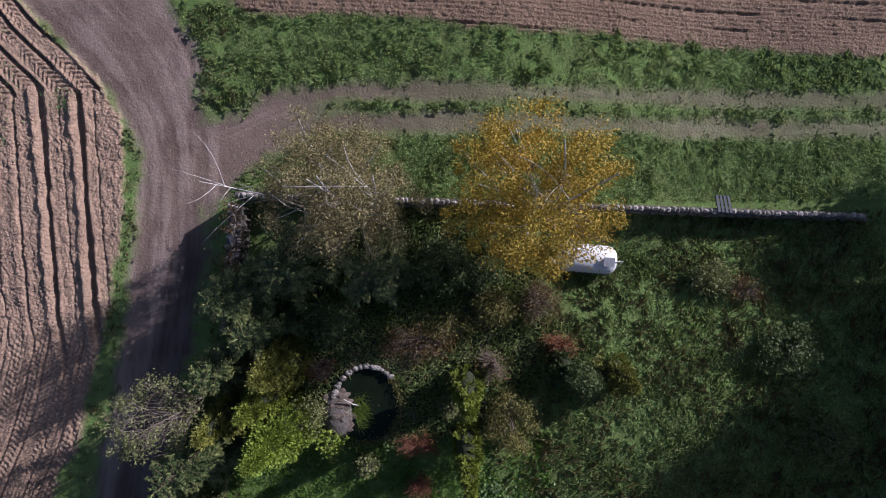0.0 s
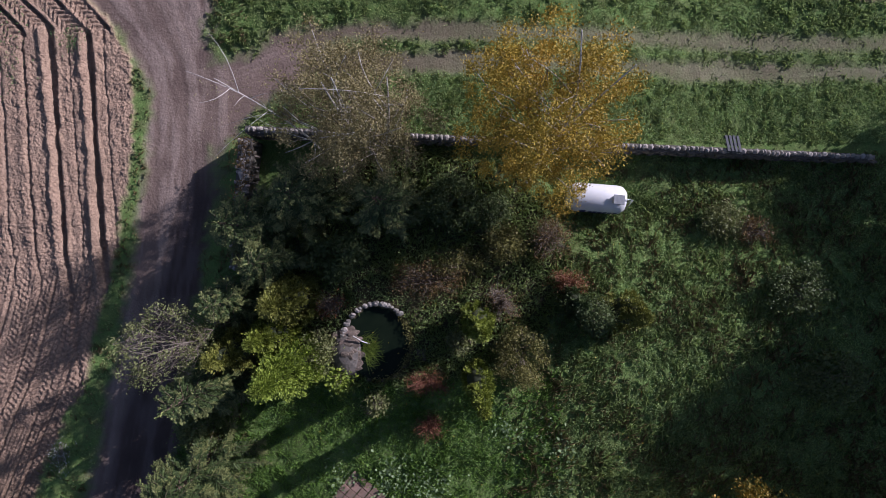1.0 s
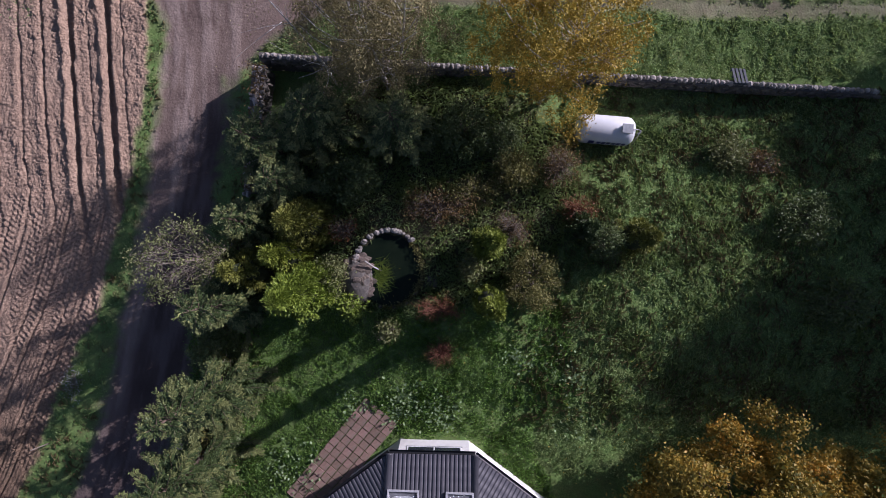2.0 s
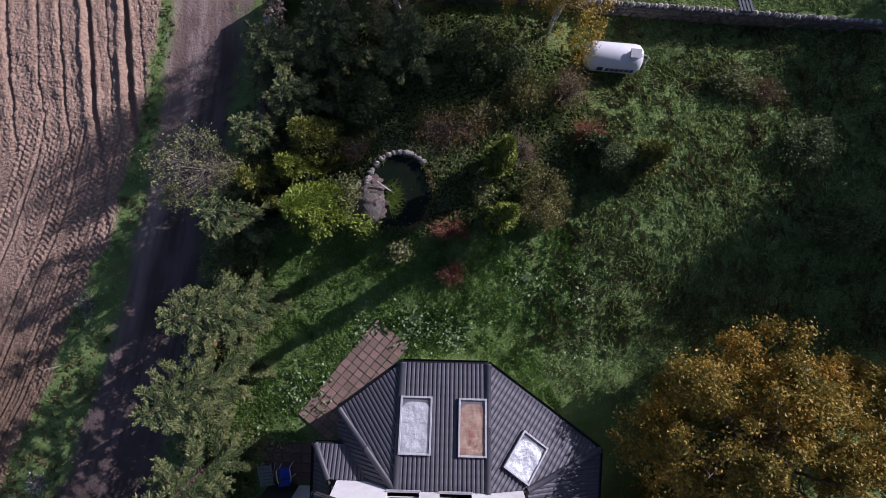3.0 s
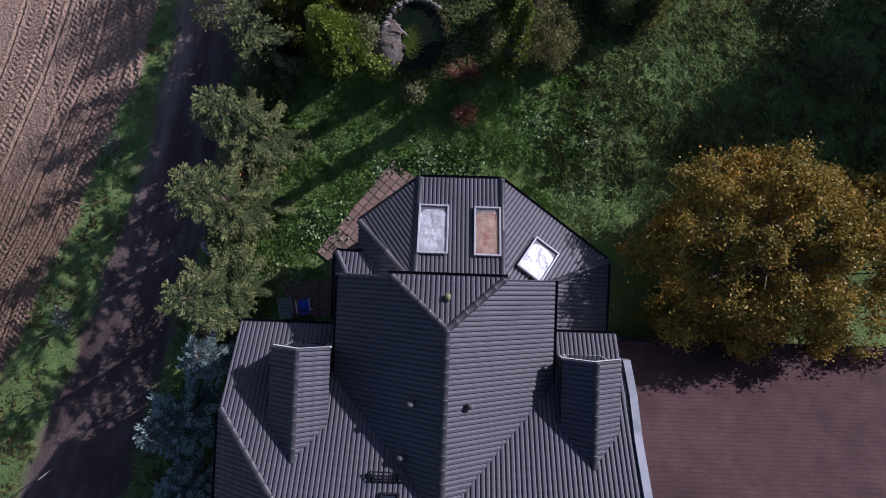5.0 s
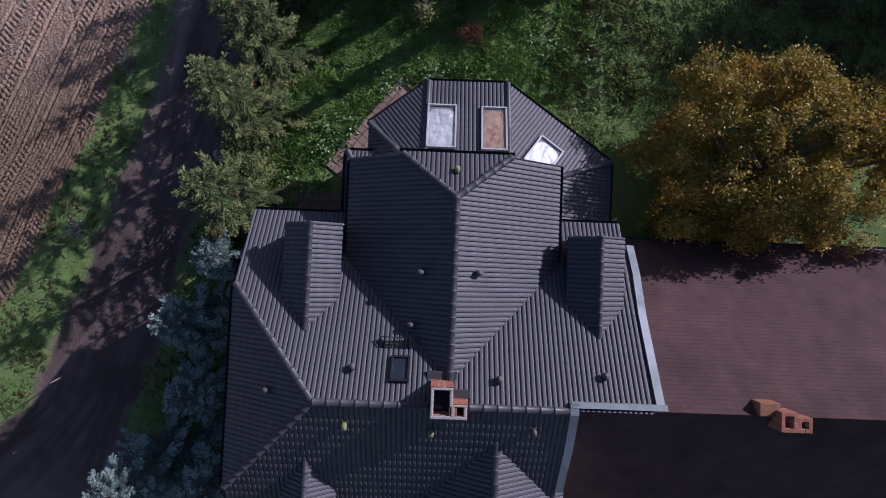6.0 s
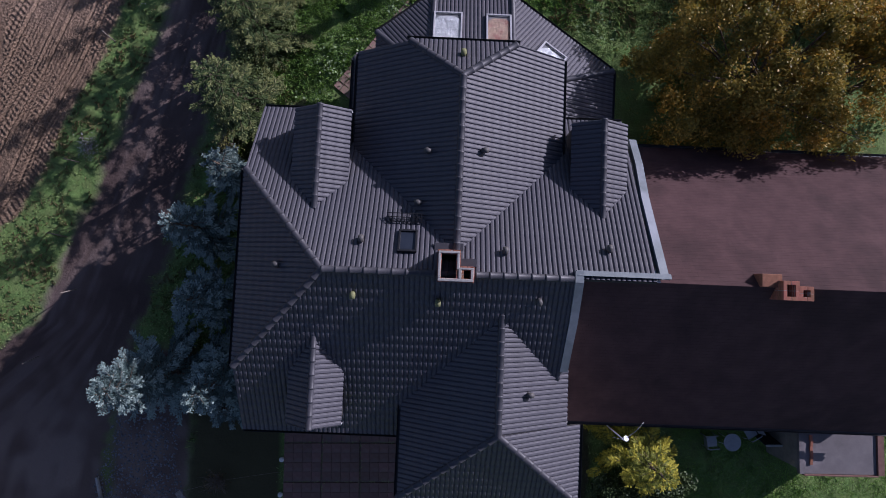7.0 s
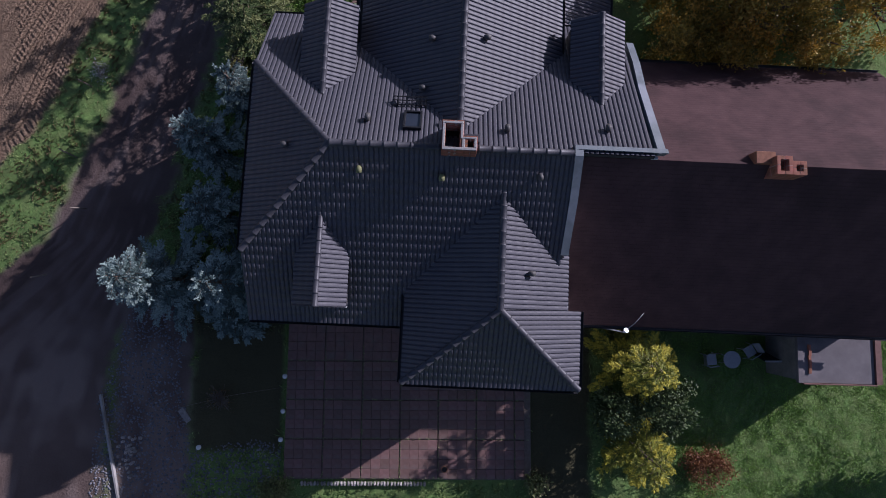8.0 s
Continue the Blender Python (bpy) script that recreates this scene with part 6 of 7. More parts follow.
# ---- grass ----
def blades(x, y, rng, length, n_blade, width, spread, lean=0.5):
    """Tufts of bent blades at places."""
    n = len(x)
    z = height(x, y) - 0.01
    x, y, z = (np.repeat(v, n_blade) for v in (x, y, z))
    N = len(x)
    base = np.stack([x + rng.normal(size=N) * spread, y + rng.normal(size=N) * spread, z], 1)
    a = rng.rand(N) * 2 * math.pi
    out = np.stack([np.cos(a), np.sin(a), np.zeros(N)], 1)
    side = np.stack([-out[:, 1], out[:, 0], np.zeros(N)], 1)
    L = (np.repeat(length, n_blade) * (0.55 + 0.9 * rng.rand(N)))[:, None]
    k = (lean * (0.3 + 1.2 * rng.rand(N)))[:, None]
    mid = base + out * L * k * 0.45 + np.array([0, 0, 1.0]) * L * 0.6
    tip = base + out * L * k * 1.1 + np.array([0, 0, 1.0]) * L * np.maximum(0.25, 1 - 0.5 * k)
    w = width * (0.5 + 1.0 * rng.rand(N))[:, None]
    v = np.stack([base, mid + side * w, tip, mid - side * w], 1).reshape(-1, 3)
    b = np.arange(N)[:, None] * 4
    f = np.concatenate([b + [0, 1, 2], b + [0, 2, 3]], 1).reshape(-1, 3)
    return v, f


def grass_places(x0, x1, y0, y1, n, rng, keep):
    x, y = x0 + (x1 - x0) * rng.rand(n), y0 + (y1 - y0) * rng.rand(n)
    f, r, b = zones(x, y)
    hx, hy = (x + 2.0), (y + 25.6)
    u, v = hx * 0.99939 - hy * 0.0349, hx * 0.0349 + hy * 0.99939
    inside = (u > -7.3) & (u < 5.7) & (v > -5.5) & (v < 5.7) | (u > -3.6) & (u < 3.0) & (v > 0) & (v < 8) | (v >= 8) & (v < 11.4) & (np.abs(u - 0.2) < 1.5 + (11.6 - v) * 0.9) | (u > 3.5) & (u < 22) & (np.abs(v) < 5.2) | (u > -1.6) & (u < 4) & (v < 0) & (v > -7.5)
    patio = (x > -9.9) & (x < 1.3) & (y < -32.5) & (y > -38.8) | (x > -9.6) & (x < -6) & (y < -17.8) & (y > -20.5)
    off, along = (x + 4.5) * 0.766 - (y + 12.9) * 0.643, (x + 4.5) * 0.643 + (y + 12.9) * 0.766
    path = (off > 0.0) & (off < 1.8) & (along < 0.1) & (along > -5.6)
    ok = (rng.rand(n) > np.clip(f * 1.3, 0, 1)) & (rng.rand(n) > np.clip(r * 1.7, 0, 1)) & ~inside & ~patio & ~path & ~in_pond(x, y, 0.3) & keep(x, y, b)
    return x[ok], y[ok]


def grass(name, label, mat, box, n, length, n_blade, width, spread, seed, keep=lambda x, y, b: np.ones_like(x, bool), lean=0.5, patchy=0.0):
    rng = np.random.RandomState(seed)
    x, y = grass_places(*box, n, rng, keep)
    p = 0.5 * fbm(x, y, 0.7, seed) + 0.5 * fbm(x, y, 2.6, seed + 3, 2)
    ok = p + rng.rand(len(x)) * 0.36 - 0.18 > patchy
    x, y, p = x[ok], y[ok], p[ok]
    ln = length * (0.7 + 1.1 * smooth01((p - 0.25) / 0.5))
    me = mesh_np(name, *blades(x, y, rng, ln, n_blade, width, spread, lean), mat)
    tagged(new(name, me), label, "grass", kind="stuff")


not_bed = lambda x, y, b: b < 0.5
meets = lambda x, y: 3.6 + 4.5 * (fbm(x, y, 0.35, 71) - 0.5)
on_lawn = lambda x, y, b: (b < 0.5) & (x < meets(x, y))
on_meadow = lambda x, y, b: (b < 0.5) & (x >= meets(x, y))
grass("lawn_grass", "lush green lawn grass north of the house", L_LAWN, (-12.5, 7, -20.5, -8.5), 26000, 0.055, 4, 0.015, 0.1, 201, on_lawn, 1.2)
grass("meadow_grass", "rough meadow grass in the garden", L_GRASS, (0, 20, -16, 1.0), 24000, 0.055, 4, 0.015, 0.12, 202, on_meadow, 1.3, 0.15)
grass("meadow_tussocks", "rank tussocks in the rough meadow", L_GRASS, (0, 20, -14, 1.0), 7000, 0.11, 9, 0.011, 0.07, 210, on_meadow, 1.2, 0.5)
grass("lawn_tussocks", "thicker tufts of grass in the lawn", L_LAWN, (-12.5, 7, -20.5, -8.5), 3500, 0.1, 8, 0.012, 0.08, 211, on_lawn, 1.2, 0.48)
grass("meadow_grass", "rough grass of the verge along the track", L_GRASS, (-12, 20, 1.6, 10), 32000, 0.04, 4, 0.014, 0.12, 203, lean=1.4)
grass("verge_tussocks", "ranker tufts of grass beside the track", L_GRASS, (-12, 20, 1.6, 10), 5000, 0.1, 7, 0.012, 0.08, 212, lean=1.1, patchy=0.5)
grass("verge_grass", "grass of the verge between road and field", L_GRASS, (-25, -10, -32, 8), 8500, 0.06, 4, 0.015, 0.1, 204, lean=1.2, patchy=0.42)
grass("lawn_grass", "short mown lawn behind the neighbouring house", L_LAWN, (8, 20, -42, -31), 20000, 0.035, 4, 0.015, 0.1, 205, lean=1.2)
grass("bed_grass", "sparse grass and weeds in the shaded garden", L_GRASS, (-10, 8, -10.5, 1.2), 14000, 0.16, 4, 0.017, 0.09, 206, lambda x, y, b: b > 0.4, 0.9, 0.34)
grass("dry_grass", "dry straw-coloured grass tufts in the meadow", L_DRY, (2, 20, -14, 1), 5000, 0.13, 5, 0.010, 0.08, 207, not_bed, 1.3, 0.5)
grass("dry_grass", "dry straw-coloured grass tufts on the verge", L_DRY, (-25, -9, -32, 10), 12000, 0.08, 4, 0.011, 0.08, 208, lean=1.2, patchy=0.45)
grass("bed_grass", "grass and weeds round the patio and blue spruces", L_GRASS, (-16, 8, -42, -20), 12000, 0.08, 4, 0.016, 0.09, 209, not_bed, 1.2, 0.36)


def herbs(name, label, mat, box, n, size, seed, keep, patchy):
    """Small leaves of meadow herbs in drifts, at every angle."""
    rng = np.random.RandomState(seed)
    x, y = grass_places(*box, n, rng, keep)
    p = 0.5 * fbm(x, y, 0.6, seed) + 0.5 * fbm(x, y, 2.2, seed + 3, 2)
    ok = p + rng.rand(len(x)) * 0.3 - 0.15 > patchy
    x, y, p = x[ok], y[ok], p[ok]
    pos = np.stack([x, y, height(x, y) + 0.02 + 0.16 * rng.rand(len(x)) * smooth01((p - 0.35) / 0.3)], 1)
    tagged(new(name, mesh_np(name, *leaf_quads(pos, size, rng, 0.2, 0.6), mat)), label, "weeds", kind="stuff")


herbs("meadow_herbs", "leafy herbs and nettles in the rough meadow", L_HERB, (0, 20, -15, 1.0), 60000, 0.065, 221, on_meadow, 0.42)
herbs("meadow_herbs", "leafy herbs on the bank beside the track", L_HERB, (-2, 20, 1.6, 5.0), 26000, 0.065, 222, not_bed, 0.42)
herbs("lawn_herbs", "clover and broad-leaved weeds in the lawn", L_WEED, (-12.5, 7, -20.5, -8.5), 22000, 0.055, 223, on_lawn, 0.45)
herbs("bed_herbs", "shade-loving herbs and ivy in the garden bed", L_HERB, (-10, 8, -10.5, 1.2), 26000, 0.08, 224, lambda x, y, b: b > 0.35, 0.42)


def weeds(name, label, mat, spots, seed, size=0.13):
    rng = np.random.RandomState(seed)
    P = []
    for x, y, r, n in spots:
        px, py = x + rng.normal(size=n) * r, y + rng.normal(size=n) * r
        P.append(np.stack([px, py, height(px, py) + 0.05 + 0.1 * rng.rand(n)], 1))
    me = mesh_np(name, *leaf_quads(np.concatenate(P), size, rng, 0.4, 0.7), mat)
    tagged(new(name, me), label, "weeds", kind="stuff")


weeds("weed_leaves", "broad pale green weed leaves in the lawn", leafy("pale_dock_leaves", (0.13, 0.21, 0.09), (0.31, 0.41, 0.20)), ((2.0, -10.9, 0.3, 60), (4.6, -11.7, 0.35, 70), (-2.7, -12.9, 0.5, 220), (-1.0, -13.2, 0.4, 120), (3.6, -11.0, 0.5, 40), (-7.6, -15.6, 0.7, 200), (-4.9, -12.8, 0.4, 80), (4.6, -14.0, 0.5, 50), (-8.9, -18.0, 0.5, 120)), 301)
weeds("fallen_leaves", "yellow fallen leaves on the ground", L_BIRCHYELLOW, ((3.0, 0.5, 2.4, 700), (9.0, -14.5, 2.5, 600), (-3.0, 1.5, 2.0, 250), (-2.0, -9.0, 2.0, 150)), 304, 0.06)
weeds("weed_leaves", "small green weed patch between the ruts", L_WEED, ((-16.6, 5.9, 0.3, 160), (-20.3, 7.0, 0.9, 500), (-19.6, 4.5, 0.6, 150)), 305, 0.07)


def creepers(name, label, mat, a, b, z0, z1, wide, n, seed, size):
    """Leaves that trail over the top of a wall."""
    rng = np.random.RandomState(seed)
    t, s = rng.rand(n), rng.normal(size=n) * wide
    d = unit(np.array([b[0] - a[0], b[1] - a[1]])[None])[0]
    pos = np.stack([a[0] + (b[0] - a[0]) * t - d[1] * s, a[1] + (b[1] - a[1]) * t + d[0] * s, z0 + (z1 - z0) * t + 0.06 + 0.08 * rng.rand(n)], 1)
    keep = vnoise(pos[:, 0], pos[:, 1], 1.6, seed) > 0.42
    tagged(new(name, mesh_np(name, *leaf_quads(pos[keep], size, rng, 0.5), mat)), label, "creeper", kind="stuff")


creepers("wall_creeper", "brown withered creeper over the stone wall", L_BROWN, (-8.55, 1.4), (-9.1, -3.8), 1.35, 0.95, 0.26, 1100, 401, 0.09)
creepers("wall_creeper", "green weeds over the low drive wall", L_OLIVE, (-9.4, -5.6), (-12.4, -20.5), 1.35, 1.25, 0.3, 7000, 402, 0.09)
weeds("pond_moss", "moss and low leaves on the pond bank", L_OLIVE, tuple((POND_C[0] + math.cos(a) * (POND_R[0] + 0.08), POND_C[1] + math.sin(a) * (POND_R[1] + 0.08), 0.09, 45) for a in [math.radians(k) for k in range(-100, 45, 9)]), 306, 0.06)


# ---- walls, tank, pond and small things ----
STONE = []


def stone_meshes():
    """A few rounded field stones, shared by all."""
    if not STONE:
        for s in range(7):
            rng = random.Random(500 + s)
            bm = bmesh.new()
            bmesh.ops.create_icosphere(bm, subdivisions=1, radius=0.5)
            for v in bm.verts:
                v.co = Vector((v.co.x * rng.uniform(0.9, 1.15), v.co.y * rng.uniform(0.85, 1.15), v.co.z * rng.uniform(0.8, 1.1)))
            for f in bm.faces:
                f.smooth = False
            me = bpy.data.meshes.new("stone")
            bm.to_mesh(me)
            bm.free()
            me.materials.append(M_STONE)
            STONE.append(me)
        for mat in (M_STONEDULL, M_ROCK):
            for q in range(7):
                me = STONE[q].copy()
                me.materials[0] = mat
                STONE.append(me)
    return STONE


def put_stone(parent, p, size, rng, name="stone", kind=0):
    ob = new(name, stone_meshes()[rng.randrange(7) + 7 * kind])
    ob.parent = parent
    ob.matrix_basis = pose(*p, rng.uniform(-14, 14), rng.uniform(-14, 14), rng.uniform(-20, 20)) @ Matrix.Diagonal((*size, 1))


def stone_wall(name, label, a, b, top_a, top_b, thick, seed, cap=0.36, face=1, look_of=0):
    """A dry field-stone wall from a to b: a core, a row of cap stones and courses on the side that is seen."""
    rng = random.Random(seed)
    w = tagged(empty(name), label, "wall", kind="structure")
    a, b = Vector(a), Vector(b)
    d = (b - a).normalized()
    n = Vector((d.y, -d.x)) * face
    L = (b - a).length
    bm = bmesh.new()
    k = max(2, int(L / 1.2))
    rows = []
    for i in range(k + 1):
        p = a + (b - a) * i / k
        zt = top_a + (top_b - top_a) * i / k - 0.16
        zg = on_ground(p.x, p.y) - 0.3
        rows.append([bm.verts.new(q) for q in ((p.x - n.x * thick / 2, p.y - n.y * thick / 2, zg), (p.x + n.x * thick / 2, p.y + n.y * thick / 2, zg), (p.x + n.x * thick / 2, p.y + n.y * thick / 2, zt), (p.x - n.x * thick / 2, p.y - n.y * thick / 2, zt))])
    for r0, r1 in zip(rows, rows[1:]):
        for q in range(4):
            bm.faces.new((r0[q], r1[q], r1[(q + 1) % 4], r0[(q + 1) % 4]))
    bm.faces.new(rows[0]), bm.faces.new(rows[-1][::-1])
    bmesh.ops.recalc_face_normals(bm, faces=bm.faces[:])
    part("core", bm, M_MORTARDARK, w)
    s = 0.1
    while s < L:
        sz = cap * rng.uniform(0.55, 1.4)
        p = a + d * (s + sz / 2)
        zt = top_a + (top_b - top_a) * s / L
        put_stone(w, (p.x + n.x * rng.uniform(-0.04, 0.04), p.y + n.y * rng.uniform(-0.04, 0.04), zt - 0.12), (sz * 0.5 * 2 * 0.95, thick * rng.uniform(0.65, 1.1), 0.26 * rng.uniform(0.7, 1.3)), rng, kind=look_of)
        s += sz * 0.93
    if thick > 0.5:
        s = 0.0
        while s < L:
            sz = cap * rng.uniform(0.6, 1.1)
            p = a + d * (s + sz / 2) + n * rng.choice((-1, 1)) * thick * rng.uniform(0.2, 0.42)
            put_stone(w, (p.x, p.y, top_a + (top_b - top_a) * s / L - 0.14), (sz, sz * 0.8, 0.24), rng, kind=look_of)
            s += sz * 0.5
    # face courses take the darker stone: their shade is put into the colour
    for course in range(2):
        s = 0.0
        while s < L:
            sz = rng.uniform(0.35, 0.55)
            p = a + d * (s + sz / 2) + n * (thick / 2)
            zt = top_a + (top_b - top_a) * s / L - 0.38 - course * 0.34
            if zt > on_ground(p.x, p.y):
                put_stone(w, (p.x, p.y, zt), (sz, 0.2, 0.34), rng, kind=1)
            s += sz
    return w


M_MORTARDARK = material("dark_earth_mortar", (0.10, 0.09, 0.08), (0.17, 0.15, 0.13), 8.0, 0.95, 0.0, 0.01, 30.0)
stone_wall("wall_north", "dry field-stone wall with rounded cap stones", (-8.5, 1.72), (18.6, 0.82), 1.48, -0.78, 0.28, 1, 0.23)
stone_wall("wall_west", "broad overgrown field-stone wall along the road", (-8.55, 1.4), (-9.1, -3.8), 1.35, 0.95, 0.55, 2, 0.24, -1, 0)
stone_wall("wall_drive", "low overgrown stone wall between the spruces and the road", (-9.5, -5.6), (-12.6, -20.5), 1.35, 1.25, 0.4, 3, 0.3, 1, 1)


def gas_tank():
    g = on_ground(6.1, -0.65)
    t = tagged(empty("gas_tank", pose(6.1, -1.0, g, 0, 0, -5)), "white cylindrical gas tank with dark lettering on its side", "gas tank")
    R, H, L = 0.625, 0.72, 2.6
    bm = bmesh.new()
    prof = [(-L / 2, 0.0), (-L / 2 + 0.02, 0.25), (-L / 2 + 0.1, 0.46), (-L / 2 + 0.24, 0.585), (-L / 2 + 0.4, R), (L / 2 - 0.4, R), (L / 2 - 0.24, 0.585), (L / 2 - 0.1, 0.46), (L / 2 - 0.02, 0.25), (L / 2, 0.0)]
    seg = 32
    rings = [[bm.verts.new((x, r * math.cos(2 * math.pi * k / seg), H + r * math.sin(2 * math.pi * k / seg))) for k in range(seg)] if r > 0 else [bm.verts.new((x, 0, H))] for x, r in prof]
    for a, b in zip(rings, rings[1:]):
        for k in range(seg):
            j = (k + 1) % seg
            vs = [a[k % len(a)], a[j % len(a)], b[j % len(b)], b[k % len(b)]]
            vs = list(dict.fromkeys(vs))
            bm.faces.new(vs).smooth = True
    bmesh.ops.recalc_face_normals(bm, faces=bm.faces[:])
    body = part("tank_body", bm, M_WHITE, t)
    dome = part("valve_dome", boxed((0.55, -0.24, H + 0.56), (0.98, 0.12, H + 0.74), 0.05), M_WHITEPLASTIC, t, "grey-white valve cover")
    part("dome_lid", boxed((0.53, -0.26, H + 0.742), (1.0, 0.14, H + 0.775), 0.012), M_GREYMETAL, dome, "grey lid")
    for x in (-0.85, 0.85):
        part("foot", boxed((x - 0.06, -0.42, -0.1), (x + 0.06, 0.42, H - 0.4), 0.01), M_GREYMETAL, t)
    part("slab", boxed((-1.35, -0.6, -0.14), (1.35, 0.6, 0.03), 0.01), M_CONCRETE, t, "concrete slab")
    bm = bmesh.new()
    tube(bm, [(1.0, -0.05, H + 0.66), (1.3, 0.0, H + 0.5), (1.52, 0.0, H + 0.28), (1.5, -0.05, 0.1)], 0.02, 6)
    tube(bm, [(1.52, 0.0, H + 0.28), (1.42, -0.42, 0.25)], 0.018, 6)
    part("pipe", bm, M_GREYMETAL, t, "grey steel pipe frame")
    # brand mark as a plain shape, the lettering as bars
    def on_side(x, ang):
        return Vector((x, -(R + 0.004) * math.cos(ang), H + (R + 0.004) * math.sin(ang)))
    def mark(name, x0, x1, a0, a1, slant=0.0):
        bm = bmesh.new()
        n = 4
        rows = []
        for k in range(n + 1):
            a = a0 + (a1 - a0) * k / n
            sh = slant * k / n
            p, q = on_side(x0 + sh, a), on_side(x1 + sh, a)
            o = Vector((0, -math.cos(a), math.sin(a))) * 0.004
            rows.append([bm.verts.new(v) for v in (p, q, q + o, p + o)])
        for r0, r1 in zip(rows, rows[1:]):
            for j in range(4):
                bm.faces.new((r0[j], r0[(j + 1) % 4], r1[(j + 1) % 4], r1[j]))
        bm.faces.new(rows[0]), bm.faces.new(rows[-1][::-1])
        bmesh.ops.recalc_face_normals(bm, faces=bm.faces[:])
        return part(name, bm, M_LETTER, body)
    mark("brand_mark", -0.72, -0.46, 0.02, 0.42)
    for k in range(6):
        x = -0.36 + k * 0.215
        mark("letter_bar", x, x + 0.165, 0.05, 0.36, 0.03)


gas_tank()


def pallet():
    p = tagged(empty("pallet", pose(12.05, 1.3, -0.36, -24, 0, -4)), "dark grey weathered pallet leaning across the stone wall", "pallet")
    for s in range(4):
        part("slat", boxed((-0.3 + s * 0.165, -0.42, 0.10), (-0.19 + s * 0.165, 0.42, 0.125), 0.004), M_OLDPALLET, p)
    for v in (-0.4, -0.04, 0.32):
        part("runner", boxed((-0.3, v, 0.0), (0.305, v + 0.08, 0.098), 0.004), M_OLDPALLET, p)


pallet()


def pond():
    rng = random.Random(8)
    cx, cy = POND_C
    g = on_ground(cx, cy)
    w = tagged(empty("pond_water"), "dark still pond water", "water", kind="structure")
    bm = bmesh.new()
    n = 40
    vs = [bm.verts.new((cx + math.cos(2 * math.pi * k / n) * (POND_R[0] + 0.05), cy + math.sin(2 * math.pi * k / n) * (POND_R[1] + 0.05), g - 0.07)) for k in range(n)]
    lo = [bm.verts.new((v.co.x, v.co.y, g - 0.2)) for v in vs]
    bm.faces.new(vs), bm.faces.new(lo[::-1])
    for k in range(n):
        bm.faces.new((vs[k], lo[k], lo[(k + 1) % n], vs[(k + 1) % n]))
    bmesh.ops.recalc_face_normals(bm, faces=bm.faces[:])
    part("water", bm, M_WATER, w)
    rim = tagged(empty("pond_rim"), "ring of pale field stones round the pond", "stones", kind="structure")
    for k in range(24):
        a = math.radians(50 + k * 6.4 + rng.uniform(-3, 3))
        s = rng.uniform(0.18, 0.32)
        x, y = cx + math.cos(a) * (POND_R[0] + 0.14), cy + math.sin(a) * (POND_R[1] + 0.14)
        put_stone(rim, (x, y, on_ground(x, y) + 0.12), (s * 1.1, s * rng.uniform(0.75, 1.1), 0.22), rng, kind=0)
    for k in range(5):
        a = math.radians(255 + k * 22)
        x, y = cx + math.cos(a) * (POND_R[0] + 0.14), cy + math.sin(a) * (POND_R[1] + 0.14)
        put_stone(rim, (x, y, on_ground(x, y)), (0.2, 0.16, 0.12), rng, kind=1)
    rock = tagged(empty("rockery"), "mound of flat brown stones beside the pond", "rockery")
    for k in range(80):
        r, a = 0.85 * math.sqrt(rng.random()), rng.uniform(0, 6.28)
        x, y = -4.6 + 0.62 * r * math.cos(a) * 1.2, -7.5 + r * math.sin(a) * 1.25
        h = 0.42 * (1 - r / 1.0)
        s = rng.uniform(0.26, 0.55)
        put_stone(rock, (x, y, on_ground(x, y) + h), (s, s * rng.uniform(0.45, 0.8), 0.08), rng, kind=2)
    core = bmesh.new()
    bmesh.ops.create_uvsphere(core, u_segments=16, v_segments=8, radius=1.0, matrix=pose(-4.6, -7.5, g - 0.3) @ Matrix.Diagonal((0.72, 1.05, 0.52, 1)))
    part("soil_core", core, M_MORTARDARK, rock)
    # water plants and a dead branch in the water
    rr = np.random.RandomState(3)
    px, py = -3.75 + rr.normal(size=170) * 0.16, -7.35 + rr.normal(size=170) * 0.26
    b = rr.rand(170) * 0.5 + 0.4
    ang = rr.normal(size=170) * 0.7
    base = np.stack([px, py, np.full(170, g - 0.07)], 1)
    d = np.stack([np.cos(ang), np.sin(ang), np.full(170, 0.35)], 1)
    tip = base + d * b[:, None] * 0.8
    s = np.stack([-d[:, 1], d[:, 0], np.zeros(170)], 1) * 0.014
    v = np.stack([base - s, base + s, tip], 1).reshape(-1, 3)
    tagged(new("water_reeds", mesh_np("water_reeds", v, np.arange(510).reshape(-1, 3), L_CYPRESS)), "bright green reeds at the pond's edge", "reeds", kind="stuff")
    bm = bmesh.new()
    tube(bm, [(-4.25, -6.7, g + 0.35), (-3.9, -6.95, g + 0.2), (-3.5, -7.2, g - 0.2)], [0.03, 0.025, 0.015], 6)
    tagged(part("dead_branch", bm, M_BIRCHBARK), "bleached dead branch hanging over the water", "branch")
    steps = tagged(empty("stepping_stones", pose(-1.6, -7.6, on_ground(-1.6, -7.6))), "mossy stepping slabs beside the pond", "slabs")
    for k in range(3):
        part("slab", boxed((-0.3 + k * 0.22, -0.25, -0.05), (-0.13 + k * 0.22, 0.25, 0.04), 0.02, pose(0, 0, 0, 0, 0, 4 * k - 4)), M_STONEDULL, steps)


pond()

# ---- paving ----
PAVER = {}


